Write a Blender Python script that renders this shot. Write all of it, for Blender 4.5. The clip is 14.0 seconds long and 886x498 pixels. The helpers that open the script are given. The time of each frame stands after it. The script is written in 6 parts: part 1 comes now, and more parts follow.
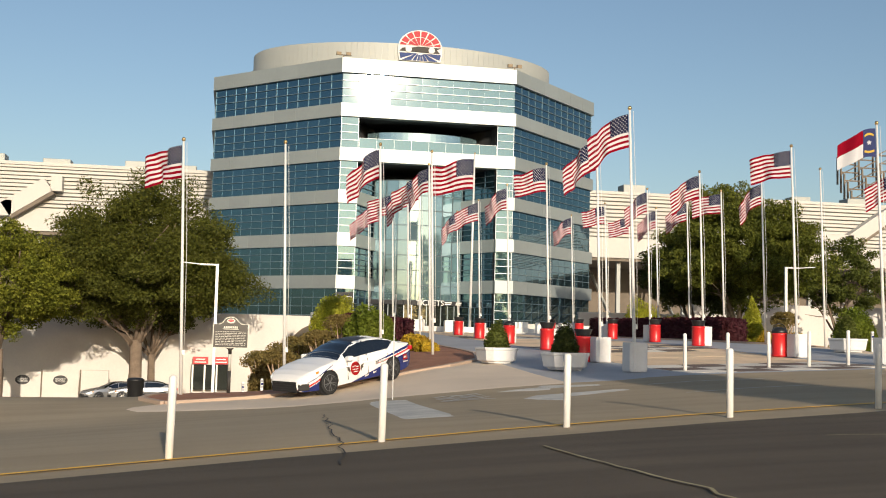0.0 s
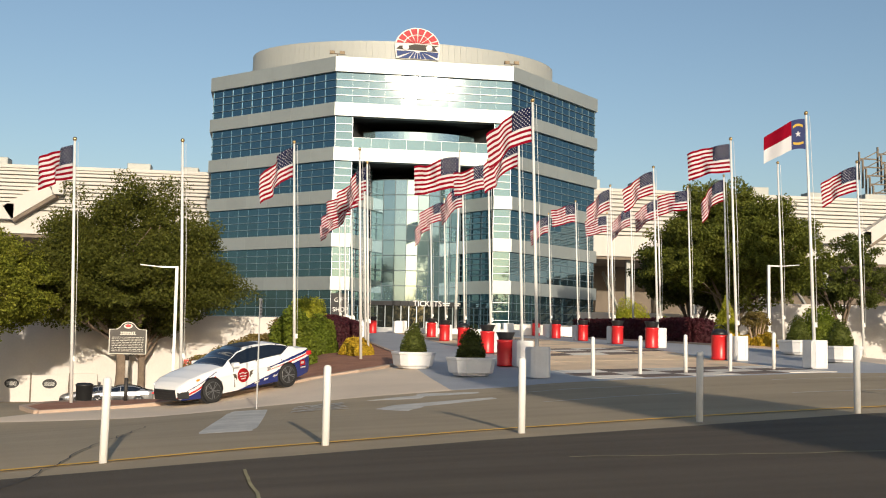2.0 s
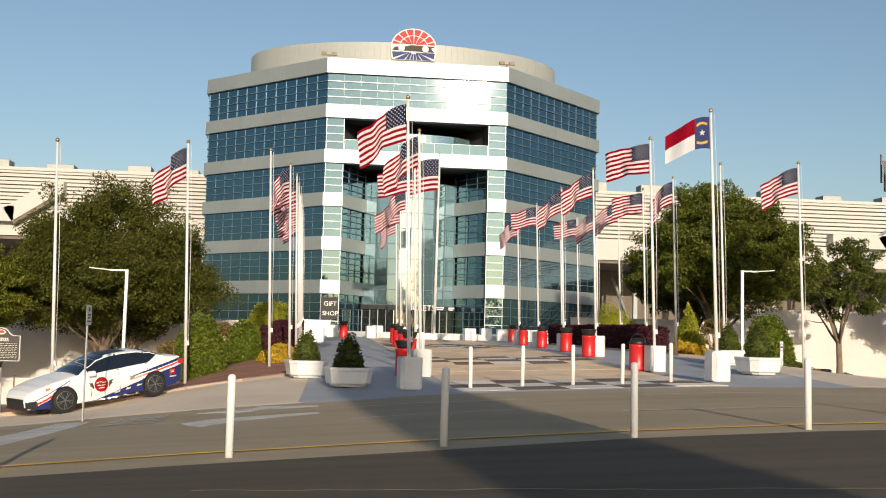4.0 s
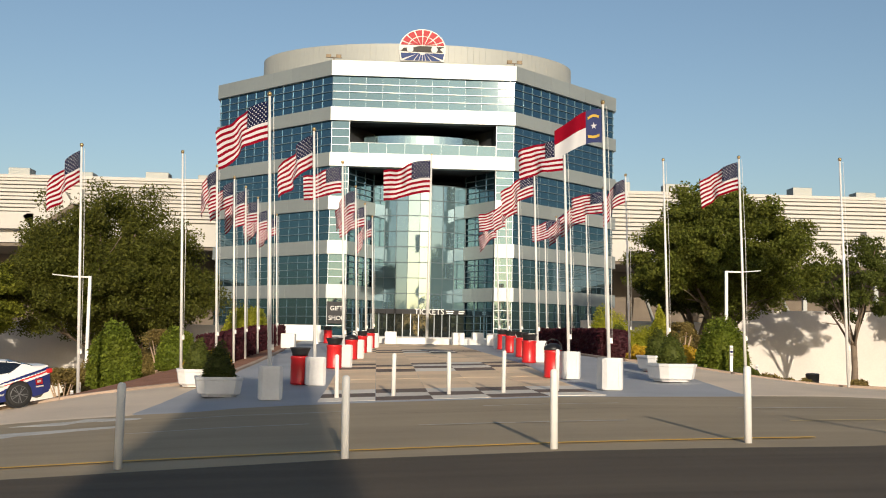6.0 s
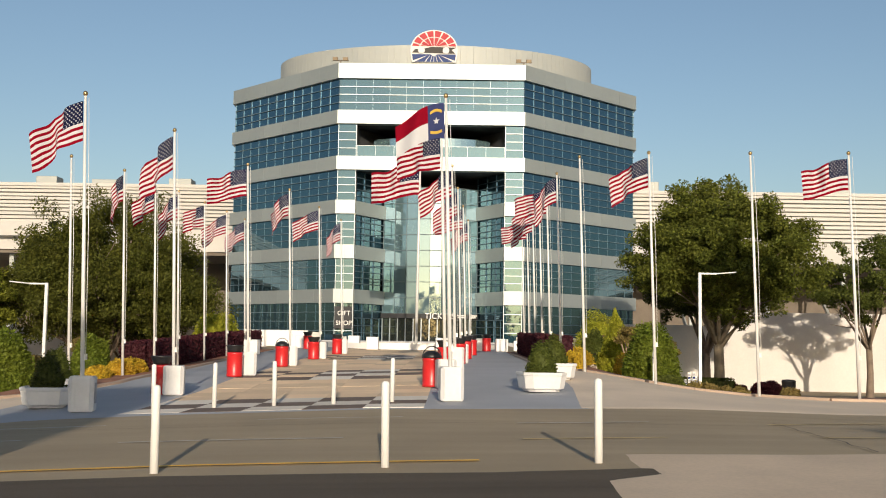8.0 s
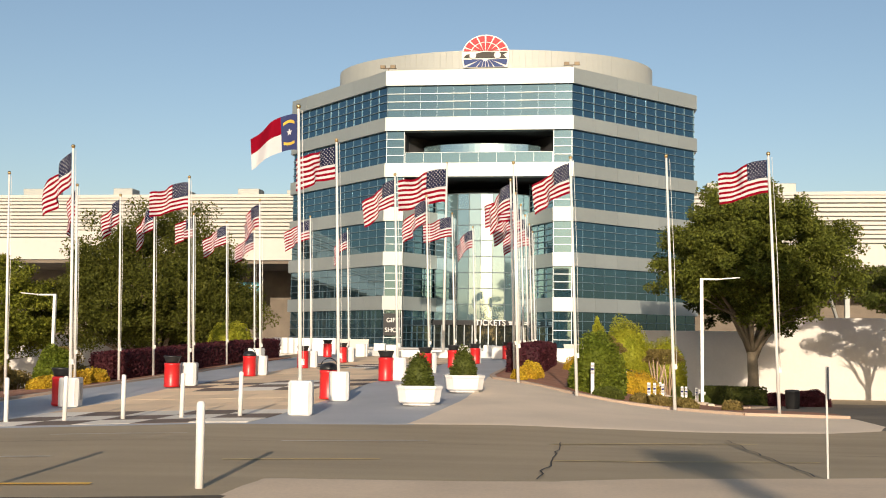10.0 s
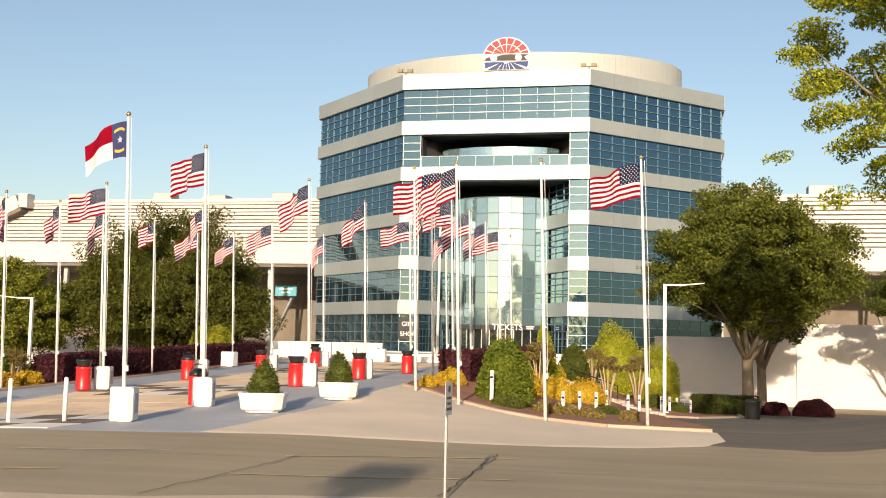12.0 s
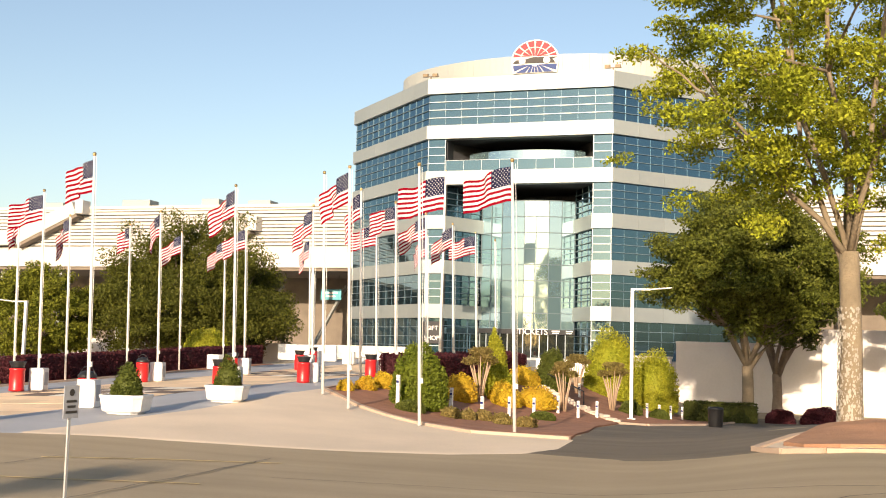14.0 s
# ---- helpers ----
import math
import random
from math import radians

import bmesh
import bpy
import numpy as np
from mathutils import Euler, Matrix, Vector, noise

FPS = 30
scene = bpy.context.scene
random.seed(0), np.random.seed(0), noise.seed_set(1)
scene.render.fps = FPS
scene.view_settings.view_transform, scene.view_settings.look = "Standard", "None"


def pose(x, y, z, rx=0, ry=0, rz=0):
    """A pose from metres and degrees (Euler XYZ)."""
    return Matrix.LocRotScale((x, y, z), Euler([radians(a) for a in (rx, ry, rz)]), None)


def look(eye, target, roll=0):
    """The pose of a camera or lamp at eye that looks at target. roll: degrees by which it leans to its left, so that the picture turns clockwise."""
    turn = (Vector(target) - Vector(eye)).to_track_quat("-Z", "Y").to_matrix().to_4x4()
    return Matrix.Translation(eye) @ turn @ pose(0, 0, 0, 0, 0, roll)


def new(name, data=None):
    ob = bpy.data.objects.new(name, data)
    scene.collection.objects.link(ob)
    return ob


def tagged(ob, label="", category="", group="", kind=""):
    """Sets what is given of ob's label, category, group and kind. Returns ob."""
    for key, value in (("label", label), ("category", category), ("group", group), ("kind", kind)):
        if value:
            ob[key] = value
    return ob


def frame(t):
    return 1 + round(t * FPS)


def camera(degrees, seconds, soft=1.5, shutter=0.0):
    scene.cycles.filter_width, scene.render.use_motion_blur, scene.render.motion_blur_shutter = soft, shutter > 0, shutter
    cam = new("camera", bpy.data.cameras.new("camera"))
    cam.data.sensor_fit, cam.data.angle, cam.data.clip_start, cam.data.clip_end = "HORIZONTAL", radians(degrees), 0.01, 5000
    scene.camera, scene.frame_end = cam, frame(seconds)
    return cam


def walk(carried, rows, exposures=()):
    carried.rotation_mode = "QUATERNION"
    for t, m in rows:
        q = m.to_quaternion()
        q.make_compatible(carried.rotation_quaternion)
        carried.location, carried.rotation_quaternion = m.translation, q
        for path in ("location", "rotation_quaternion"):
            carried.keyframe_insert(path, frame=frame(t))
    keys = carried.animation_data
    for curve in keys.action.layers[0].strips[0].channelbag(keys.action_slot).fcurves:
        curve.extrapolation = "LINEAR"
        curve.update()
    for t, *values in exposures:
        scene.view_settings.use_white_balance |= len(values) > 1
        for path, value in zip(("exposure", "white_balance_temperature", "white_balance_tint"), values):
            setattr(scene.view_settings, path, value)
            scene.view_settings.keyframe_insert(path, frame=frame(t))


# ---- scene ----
cam = camera(44.7, 14.0, 1.05)
PATH = [
    (0, (-18.495, -2.966, 1.386), (-18.112, -1.009, 1.54), 1.4),
    (0.5, (-17.474, -2.787, 1.452), (-17.108, -0.827, 1.603), 1.2),
    (1, (-16.417, -2.627, 1.494), (-16.068, -0.663, 1.645), 1.2),
    (1.5, (-15.29, -2.479, 1.528), (-14.961, -0.512, 1.68), 1.2),
    (2, (-14.124, -2.303, 1.611), (-13.813, -0.333, 1.763), 1.1),
    (2.5, (-12.935, -2.105, 1.682), (-12.644, -0.132, 1.834), 1.1),
    (3, (-11.709, -1.892, 1.744), (-11.435, 0.083, 1.897), 1.1),
    (5.4, (-5.714, -0.795, 2.036), (-5.552, 1.192, 2.192), 1.3),
    (5.5, (-5.443, -0.743, 2.046), (-5.287, 1.245, 2.201), 1.2),
    (6, (-3.99, -0.452, 2.088), (-3.87, 1.538, 2.247), 1.1),
    (6.5, (-2.466, -0.147, 2.152), (-2.385, 1.845, 2.31), 1.2),
    (7, (-0.888, 0.196, 2.21), (-0.835, 2.188, 2.37), 0.9),
    (7.5, (0.738, 0.575, 2.252), (0.759, 2.569, 2.413), 0.9),
    (8, (2.429, 0.914, 2.311), (2.406, 2.908, 2.474), 0.9),
    (10.5, (11.035, 2.136, 2.699), (10.736, 4.107, 2.867), 0.9),
    (11, (12.671, 2.475, 2.759), (12.334, 4.439, 2.927), 1.2),
    (11.5, (14.311, 2.874, 2.827), (13.933, 4.831, 2.997), 1.5),
    (12, (15.947, 3.31, 2.881), (15.533, 5.259, 3.051), 1.2),
    (12.5, (17.561, 3.734, 2.909), (17.106, 5.674, 3.081), 1.6),
    (13, (19.168, 4.155, 2.941), (18.668, 6.084, 3.114), 1.3),
    (13.5, (20.789, 4.577, 2.998), (20.245, 6.493, 3.172), 1.6),
    (14, (22.4, 4.995, 3.054), (21.813, 6.899, 3.227), 1.5),
]
walk(cam, [(t, look(eye, target, roll)) for t, eye, target, roll in PATH],
     [(0, 0.25, 6500, 10), (3, 0.25, 6500, 10), (6, 0.16, 6500, 10), (8, 0.16, 6500, 10), (10.5, 0.48, 6850, 12.5), (12, 0.73, 7050, 14), (14, 0.99, 7200, 15)])

# ---- world, sun ----
SUN_EL, SUN_AZ = 13.5, 4.5   # height of the sun; degrees by which its light drifts towards -x while it travels along +y
world = bpy.data.worlds.new("sky")
scene.world = world
world.use_nodes = True
wn = world.node_tree.nodes
sky = wn.new("ShaderNodeTexSky")
sky.sky_type = 'NISHITA'
sky.sun_disc = False
sky.sun_elevation = radians(SUN_EL)
sky.sun_rotation = radians(180 - SUN_AZ)
sky.air_density, sky.dust_density, sky.ozone_density = 1.0, 1.4, 1.6
wn["Background"].inputs[1].default_value = 0.104
world.node_tree.links.new(sky.outputs[0], wn["Background"].inputs[0])
sun = new("sun", bpy.data.lights.new("sun", 'SUN'))
sun.data.energy, sun.data.angle, sun.data.color = 4.0, radians(0.53), (1.0, 0.86, 0.68)
sun.matrix_world = look((0, 0, 0), (-math.sin(radians(SUN_AZ)) * math.cos(radians(SUN_EL)), math.cos(radians(SUN_AZ)) * math.cos(radians(SUN_EL)), -math.sin(radians(SUN_EL))))


# ---- materials ----
def material(name, color, rough=0.6, metal=0.0, spread=0.12, grain=8.0, large=0.6, bump=0.15, bump_scale=40.0, spec=0.5, piece=0.0, streak=0.0):
    """A plain surface with variation at two scales, fine relief and, where pieces share it, a tint of each one's own."""
    m = bpy.data.materials.new(name)
    m.use_nodes = True
    t = m.node_tree
    n, l = t.nodes, t.links
    b = n["Principled BSDF"]
    b.inputs["Roughness"].default_value, b.inputs["Metallic"].default_value = rough, metal
    b.inputs["Specular IOR Level"].default_value = spec
    co = n.new("ShaderNodeTexCoord")
    geo = n.new("ShaderNodeNewGeometry")
    acc = None
    for scale, weight in ((grain, spread * 0.5), (large, spread)):
        tex = n.new("ShaderNodeTexNoise")
        tex.inputs["Scale"].default_value, tex.inputs["Detail"].default_value = scale, 5.0
        l.new(geo.outputs["Position"], tex.inputs["Vector"])
        mul = n.new("ShaderNodeMath")
        mul.operation = 'MULTIPLY_ADD'
        l.new(tex.outputs["Fac"], mul.inputs[0])
        mul.inputs[1].default_value, mul.inputs[2].default_value = 4 * weight, -2 * weight
        if acc is not None:
            l.new(acc, mul.inputs[2])
            mul2 = n.new("ShaderNodeMath")
            mul2.operation = 'ADD'
            l.new(mul.outputs[0], mul2.inputs[0])
            mul2.inputs[1].default_value = -2 * weight
            mul = mul2
        acc = mul.outputs[0]
    if streak:
        mp = n.new("ShaderNodeMapping")
        mp.inputs["Scale"].default_value = (0.05, 1.3, 1.0)
        mp.inputs["Rotation"].default_value = (0, 0, radians(-8))
        l.new(geo.outputs["Position"], mp.inputs["Vector"])
        st = n.new("ShaderNodeTexNoise")
        st.inputs["Scale"].default_value, st.inputs["Detail"].default_value = 1.0, 6.0
        l.new(mp.outputs[0], st.inputs["Vector"])
        sm = n.new("ShaderNodeMath")
        sm.operation = 'MULTIPLY_ADD'
        l.new(st.outputs["Fac"], sm.inputs[0])
        sm.inputs[1].default_value = 4 * streak
        l.new(acc, sm.inputs[2])
        sa = n.new("ShaderNodeMath")
        sa.inputs[1].default_value = -2 * streak
        l.new(sm.outputs[0], sa.inputs[0])
        acc = sa.outputs[0]
    if piece:
        info = n.new("ShaderNodeObjectInfo")
        pm = n.new("ShaderNodeMath")
        pm.operation = 'MULTIPLY_ADD'
        l.new(info.outputs["Random"], pm.inputs[0])
        pm.inputs[1].default_value = 2 * piece
        l.new(acc, pm.inputs[2])
        acc = pm.outputs[0]
    hs = n.new("ShaderNodeHueSaturation")
    add = n.new("ShaderNodeMath")
    l.new(acc, add.inputs[0])
    add.inputs[1].default_value = 1.0 - piece
    l.new(add.outputs[0], hs.inputs["Value"])
    hs.inputs["Color"].default_value = (*color, 1)
    l.new(hs.outputs[0], b.inputs["Base Color"])
    if bump:
        bt = n.new("ShaderNodeTexNoise")
        bt.inputs["Scale"].default_value, bt.inputs["Detail"].default_value = bump_scale, 3.0
        l.new(geo.outputs["Position"], bt.inputs["Vector"])
        bp = n.new("ShaderNodeBump")
        bp.inputs["Strength"].default_value, bp.inputs["Distance"].default_value = bump, 0.02
        l.new(bt.outputs["Fac"], bp.inputs["Height"])
        l.new(bp.outputs[0], b.inputs["Normal"])
    return m


def leaf_material(name, color, spread=0.35):
    """Leaves: each one a little different, with light coming through."""
    m = bpy.data.materials.new(name)
    m.use_nodes = True
    n, l = m.node_tree.nodes, m.node_tree.links
    b = n["Principled BSDF"]
    b.inputs["Roughness"].default_value = 0.6
    b.inputs["Specular IOR Level"].default_value = 0.2
    geo = n.new("ShaderNodeNewGeometry")
    hs = n.new("ShaderNodeHueSaturation")
    hs.inputs["Color"].default_value = (*color, 1)
    r = n.new("ShaderNodeMapRange")
    r.inputs["To Min"].default_value, r.inputs["To Max"].default_value = 1 - spread, 1 + spread
    l.new(geo.outputs["Random Per Island"], r.inputs["Value"])
    l.new(r.outputs[0], hs.inputs["Value"])
    r2 = n.new("ShaderNodeMapRange")
    r2.inputs["To Min"].default_value, r2.inputs["To Max"].default_value = 0.47, 0.515
    tex = n.new("ShaderNodeTexNoise")
    tex.inputs["Scale"].default_value = 0.7
    l.new(geo.outputs["Position"], tex.inputs["Vector"])
    l.new(tex.outputs["Fac"], r2.inputs["Value"])
    l.new(r2.outputs[0], hs.inputs["Hue"])
    l.new(hs.outputs[0], b.inputs["Base Color"])
    tr = n.new("ShaderNodeBsdfTranslucent")
    l.new(hs.outputs[0], tr.inputs["Color"])
    mix = n.new("ShaderNodeMixShader")
    mix.inputs[0].default_value = 0.4
    l.new(b.outputs[0], mix.inputs[1])
    l.new(tr.outputs[0], mix.inputs[2])
    l.new(mix.outputs[0], n["Material Output"].inputs["Surface"])
    return m


def mirror_glass(name, dark, tint, share, rough=0.02, wave=0.0):
    """Coated facade glass: a dark body with a strong tinted reflection."""
    m = bpy.data.materials.new(name)
    m.use_nodes = True
    n, l = m.node_tree.nodes, m.node_tree.links
    b = n["Principled BSDF"]
    b.inputs["Base Color"].default_value = (*dark, 1)
    b.inputs["Roughness"].default_value = 0.04
    g = n.new("ShaderNodeBsdfGlossy")
    g.inputs["Roughness"].default_value = rough
    info = n.new("ShaderNodeObjectInfo")
    hs = n.new("ShaderNodeHueSaturation")
    hs.inputs["Color"].default_value = (*tint, 1)
    r = n.new("ShaderNodeMapRange")
    r.inputs["To Min"].default_value, r.inputs["To Max"].default_value = 0.93, 1.05
    l.new(info.outputs["Random"], r.inputs["Value"])
    l.new(r.outputs[0], hs.inputs["Value"])
    l.new(hs.outputs[0], g.inputs["Color"])
    if wave:
        geo = n.new("ShaderNodeNewGeometry")
        bt = n.new("ShaderNodeTexNoise")
        bt.inputs["Scale"].default_value = 0.45
        l.new(geo.outputs["Position"], bt.inputs["Vector"])
        bp = n.new("ShaderNodeBump")
        bp.inputs["Strength"].default_value, bp.inputs["Distance"].default_value = 1.0, wave
        l.new(bt.outputs["Fac"], bp.inputs["Height"])
        l.new(bp.outputs[0], g.inputs["Normal"])
    mix = n.new("ShaderNodeMixShader")
    mix.inputs[0].default_value = share
    l.new(b.outputs[0], mix.inputs[1])
    l.new(g.outputs[0], mix.inputs[2])
    l.new(mix.outputs[0], n["Material Output"].inputs["Surface"])
    return m


ASPHALT = material("asphalt_grey", (0.385, 0.308, 0.205), 0.9, grain=30, large=0.25, spread=0.12, streak=0.1, bump=0.5, bump_scale=60, spec=0.25)
# darker drive asphalt, deepened further to include shade from the trees
ASPHALT_DRIVE = material("asphalt_drive", (0.17, 0.142, 0.108), 0.88, grain=28, large=0.3, spread=0.13, streak=0.15, bump=0.5, bump_scale=60, spec=0.25)
ASPHALT_DARK = material("asphalt_dark", (0.108, 0.084, 0.058), 0.85, grain=25, large=0.3, spread=0.14, streak=0.3, bump=0.6, bump_scale=60, spec=0.3)
CONCRETE = material("tan_concrete", (0.7, 0.57, 0.43), 0.85, grain=20, large=0.4, spread=0.1, bump=0.25, bump_scale=50, piece=0.05)
KERB = material("pinkish_kerb_concrete", (0.46, 0.34, 0.255), 0.85, grain=20, large=0.5, spread=0.12, bump=0.3, bump_scale=40)
CONCRETE_GREY = material("grey_plaza_concrete", (0.38, 0.385, 0.4), 0.7, grain=20, large=0.5, spread=0.1, bump=0.2, bump_scale=50)
PAVER = material("tan_paver", (0.8, 0.59, 0.38), 0.85, spread=0.1, bump=0.3, piece=0.12)
PAVER_DARK = material("brown_paver", (0.17, 0.12, 0.09), 0.85, spread=0.1, bump=0.3, piece=0.1)
PAVER_WHITE = material("cream_paver", (0.74, 0.67, 0.57), 0.8, spread=0.1, bump=0.3, piece=0.1)
MULCH = material("red_brown_mulch", (0.33, 0.145, 0.08), 0.95, grain=14, large=1.2, spread=0.25, bump=1.0, bump_scale=18)
PAINT_WHITE = material("white_paint", (0.8, 0.78, 0.74), 0.45, grain=12, large=0.8, spread=0.05, bump=0.06)
PAINT_WORN = material("worn_road_paint", (0.55, 0.52, 0.46), 0.8, grain=18, large=2.0, spread=0.2, bump=0.3)
PAINT_YELLOW = material("worn_yellow_paint", (0.9, 0.52, 0.06), 0.8, grain=18, large=2.0, spread=0.2, bump=0.3)
PAINT_PALE_YELLOW = material("faded_yellow_paint", (0.62, 0.47, 0.22), 0.85, grain=18, large=2.0, spread=0.3, bump=0.3)
CRACK = material("tar_sealed_crack", (0.04, 0.035, 0.03), 0.85, spread=0.2, bump=0.2)
CRACK_PALE = material("weedy_pale_crack", (0.34, 0.29, 0.15), 0.95, grain=20, large=3.0, spread=0.3, bump=0.5)
WALL_WHITE = material("white_retaining_wall", (0.64, 0.6, 0.56), 0.8, grain=6, large=0.3, spread=0.07, bump=0.15)
BLOCK = material("painted_concrete_block", (0.68, 0.67, 0.66), 0.7, grain=10, large=1.5, spread=0.08, bump=0.25)
PANEL = material("pale_grey_facade_panel", (0.312, 0.345, 0.342), 0.42, spread=0.05, grain=3, large=0.2, bump=0.02, piece=0.04, metal=0.35, spec=0.4)
MULLION = material("pale_metal_mullion", (0.42, 0.46, 0.48), 0.45, spread=0.03, bump=0.0, metal=0.4)
MULLION_BLUE = material("blue_grey_metal_mullion", (0.2, 0.27, 0.31), 0.35, spread=0.03, bump=0.0, metal=0.4)
MULLION_DARK = material("slate_metal_mullion", (0.1, 0.15, 0.19), 0.35, spread=0.03, bump=0.0, metal=0.5)
DRUM = material("champagne_metal_cladding", (0.37, 0.385, 0.365), 0.6, spread=0.03, grain=2, large=0.15, bump=0.02, metal=0.2, piece=0.012)
BRONZE = material("bronze_lamp_housing", (0.22, 0.17, 0.11), 0.5, spread=0.1, bump=0.05, metal=0.3)
GRID_DARK = material("slate_curtain_wall_bar", (0.09, 0.13, 0.15), 0.6, spread=0.03, bump=0.0)
DARK = material("dark_recess", (0.03, 0.03, 0.032), 0.7, spread=0.2, bump=0.0)
GLASS = mirror_glass("blue_coated_glass", (0.01, 0.024, 0.032), (0.22, 0.42, 0.56), 0.43, wave=0.002)
GLASS_DOOR = mirror_glass("dark_entrance_glass", (0.02, 0.024, 0.022), (0.3, 0.34, 0.33), 0.22)
GLASS_PALE = mirror_glass("pale_coated_glass", (0.02, 0.055, 0.07), (0.17, 0.33, 0.46), 0.28, rough=0.012, wave=0.001)
GLASS_ATRIUM = mirror_glass("teal_atrium_glass", (0.115, 0.19, 0.215), (0.46, 0.64, 0.76), 0.42, rough=0.03, wave=0.0)
STEEL = material("white_flagpole_paint", (0.74, 0.73, 0.7), 0.35, spread=0.04, bump=0.0, metal=0.1)
EMBLEM_WHITE = material("matt_white_board_paint", (0.7, 0.68, 0.66), 0.7, spread=0.04, bump=0.0, spec=0.15)
EMBLEM_DARK = material("matt_charcoal_board_paint", (0.08, 0.075, 0.07), 0.75, spread=0.04, bump=0.0, spec=0.1)
EMBLEM_RED = material("matt_red_board_paint", (0.46, 0.075, 0.085), 0.75, spread=0.04, bump=0.0, spec=0.1)
EMBLEM_BLUE = material("matt_blue_board_paint", (0.06, 0.085, 0.2), 0.75, spread=0.04, bump=0.0, spec=0.1)
FINIAL = material("gilt_finial", (0.6, 0.42, 0.2), 0.35, spread=0.03, bump=0.0, metal=0.9)
GOLD = material("gold_flag_cloth", (0.5, 0.33, 0.05), 0.85, spread=0.05, bump=0.0)
STAND_WHITE = material("white_stand_cladding", (0.51, 0.49, 0.455), 0.6, spread=0.05, grain=2, large=0.1, bump=0.05)
# dark brown steel; under the stands and stairs its tone also holds the shade
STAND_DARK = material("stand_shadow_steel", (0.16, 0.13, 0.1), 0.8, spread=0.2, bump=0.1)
BARK = material("grey_brown_bark", (0.2, 0.15, 0.11), 0.95, grain=10, large=2.0, spread=0.25, bump=1.0, bump_scale=14)
LEAF_DARK = leaf_material("dark_green_leaf", (0.07, 0.085, 0.02))
LEAF_UMBER = leaf_material("umber_green_leaf", (0.092, 0.103, 0.017))
LEAF_MID = leaf_material("mid_green_leaf", (0.1, 0.125, 0.025))
LEAF_LIGHT = leaf_material("yellow_green_leaf", (0.34, 0.36, 0.035))
LEAF_PURPLE = leaf_material("purple_leaf", (0.085, 0.022, 0.026))
LEAF_GOLD = leaf_material("golden_leaf", (0.56, 0.4, 0.035))
LEAF_BROWN = leaf_material("olive_brown_leaf", (0.24, 0.19, 0.06))
FLAG_RED = material("red_flag_cloth", (0.2, 0.003, 0.014), 0.9, spread=0.05, bump=0.0, spec=0.05)
FLAG_WHITE = material("white_flag_cloth", (0.52, 0.52, 0.54), 0.9, spread=0.04, bump=0.0, spec=0.05)
STATE_BLUE = material("blue_state_flag_cloth", (0.02, 0.03, 0.11), 0.85, spread=0.05, bump=0.0)
FLAG_BLUE = material("navy_flag_cloth", (0.009, 0.012, 0.042), 0.9, spread=0.05, bump=0.0, spec=0.05)
RED = material("red_bin_paint", (0.55, 0.018, 0.02), 0.35, spread=0.06, bump=0.03)
BLACK = material("black_plastic", (0.015, 0.015, 0.016), 0.45, spread=0.1, bump=0.05)
NAVY = material("navy_car_paint", (0.02, 0.03, 0.14), 0.15, spread=0.02, bump=0.0)
CAR_WHITE = material("white_car_paint", (0.8, 0.79, 0.77), 0.15, spread=0.02, bump=0.0)
CAR_GLASS = mirror_glass("car_window_glass", (0.01, 0.012, 0.014), (0.5, 0.55, 0.6), 0.2)
SILVER = material("silver_car_paint", (0.5, 0.5, 0.5), 0.25, spread=0.02, bump=0.0, metal=0.7)
CHROME = material("bright_alloy", (0.7, 0.7, 0.72), 0.2, spread=0.02, bump=0.0, metal=0.95)
RUBBER = material("tyre_rubber", (0.02, 0.02, 0.02), 0.85, spread=0.1, bump=0.1)
LAMP_AMBER = material("amber_lens", (0.7, 0.25, 0.02), 0.2, spread=0.02, bump=0.0)
LAMP_CLEAR = material("clear_lens", (0.75, 0.78, 0.8), 0.1, spread=0.02, bump=0.0)
PLAQUE = material("dark_bronze_plaque", (0.05, 0.045, 0.04), 0.5, spread=0.1, bump=0.1, metal=0.3)
LETTERING = material("plaque_lettering", (0.6, 0.58, 0.5), 0.5, spread=0.05, bump=0.0)
SIGN_BLUE = material("teal_sign", (0.08, 0.35, 0.42), 0.5, spread=0.05, bump=0.0)


# ---- mesh helpers ----
def thing(name, label, category, group="", at=(0, 0, 0), turn=0.0, kind=""):
    ob = new(name)
    ob.empty_display_size = 0.3
    ob.matrix_world = pose(*at, 0, 0, turn)
    return tagged(ob, label, category, group, kind)


def mesh_of(name, bm, *mats):
    me = bpy.data.meshes.new(name)
    bm.to_mesh(me)
    bm.free()
    for m in mats:
        me.materials.append(m)
    return me


def part(name, bm, mat, parent=None, label="", smooth=False):
    """Links a bmesh as one mesh object, under a thing or a part where one is given."""
    mats = mat if isinstance(mat, (list, tuple)) else (mat,)
    me = mesh_of(name, bm, *mats)
    if smooth:
        me.polygons.foreach_set("use_smooth", [True] * len(me.polygons))
    ob = new(name, me)
    ob.parent = parent
    return tagged(ob, label)


def piece(name, me, parent, m):
    ob = new(name, me)
    ob.parent = parent
    ob.matrix_local = m
    return ob


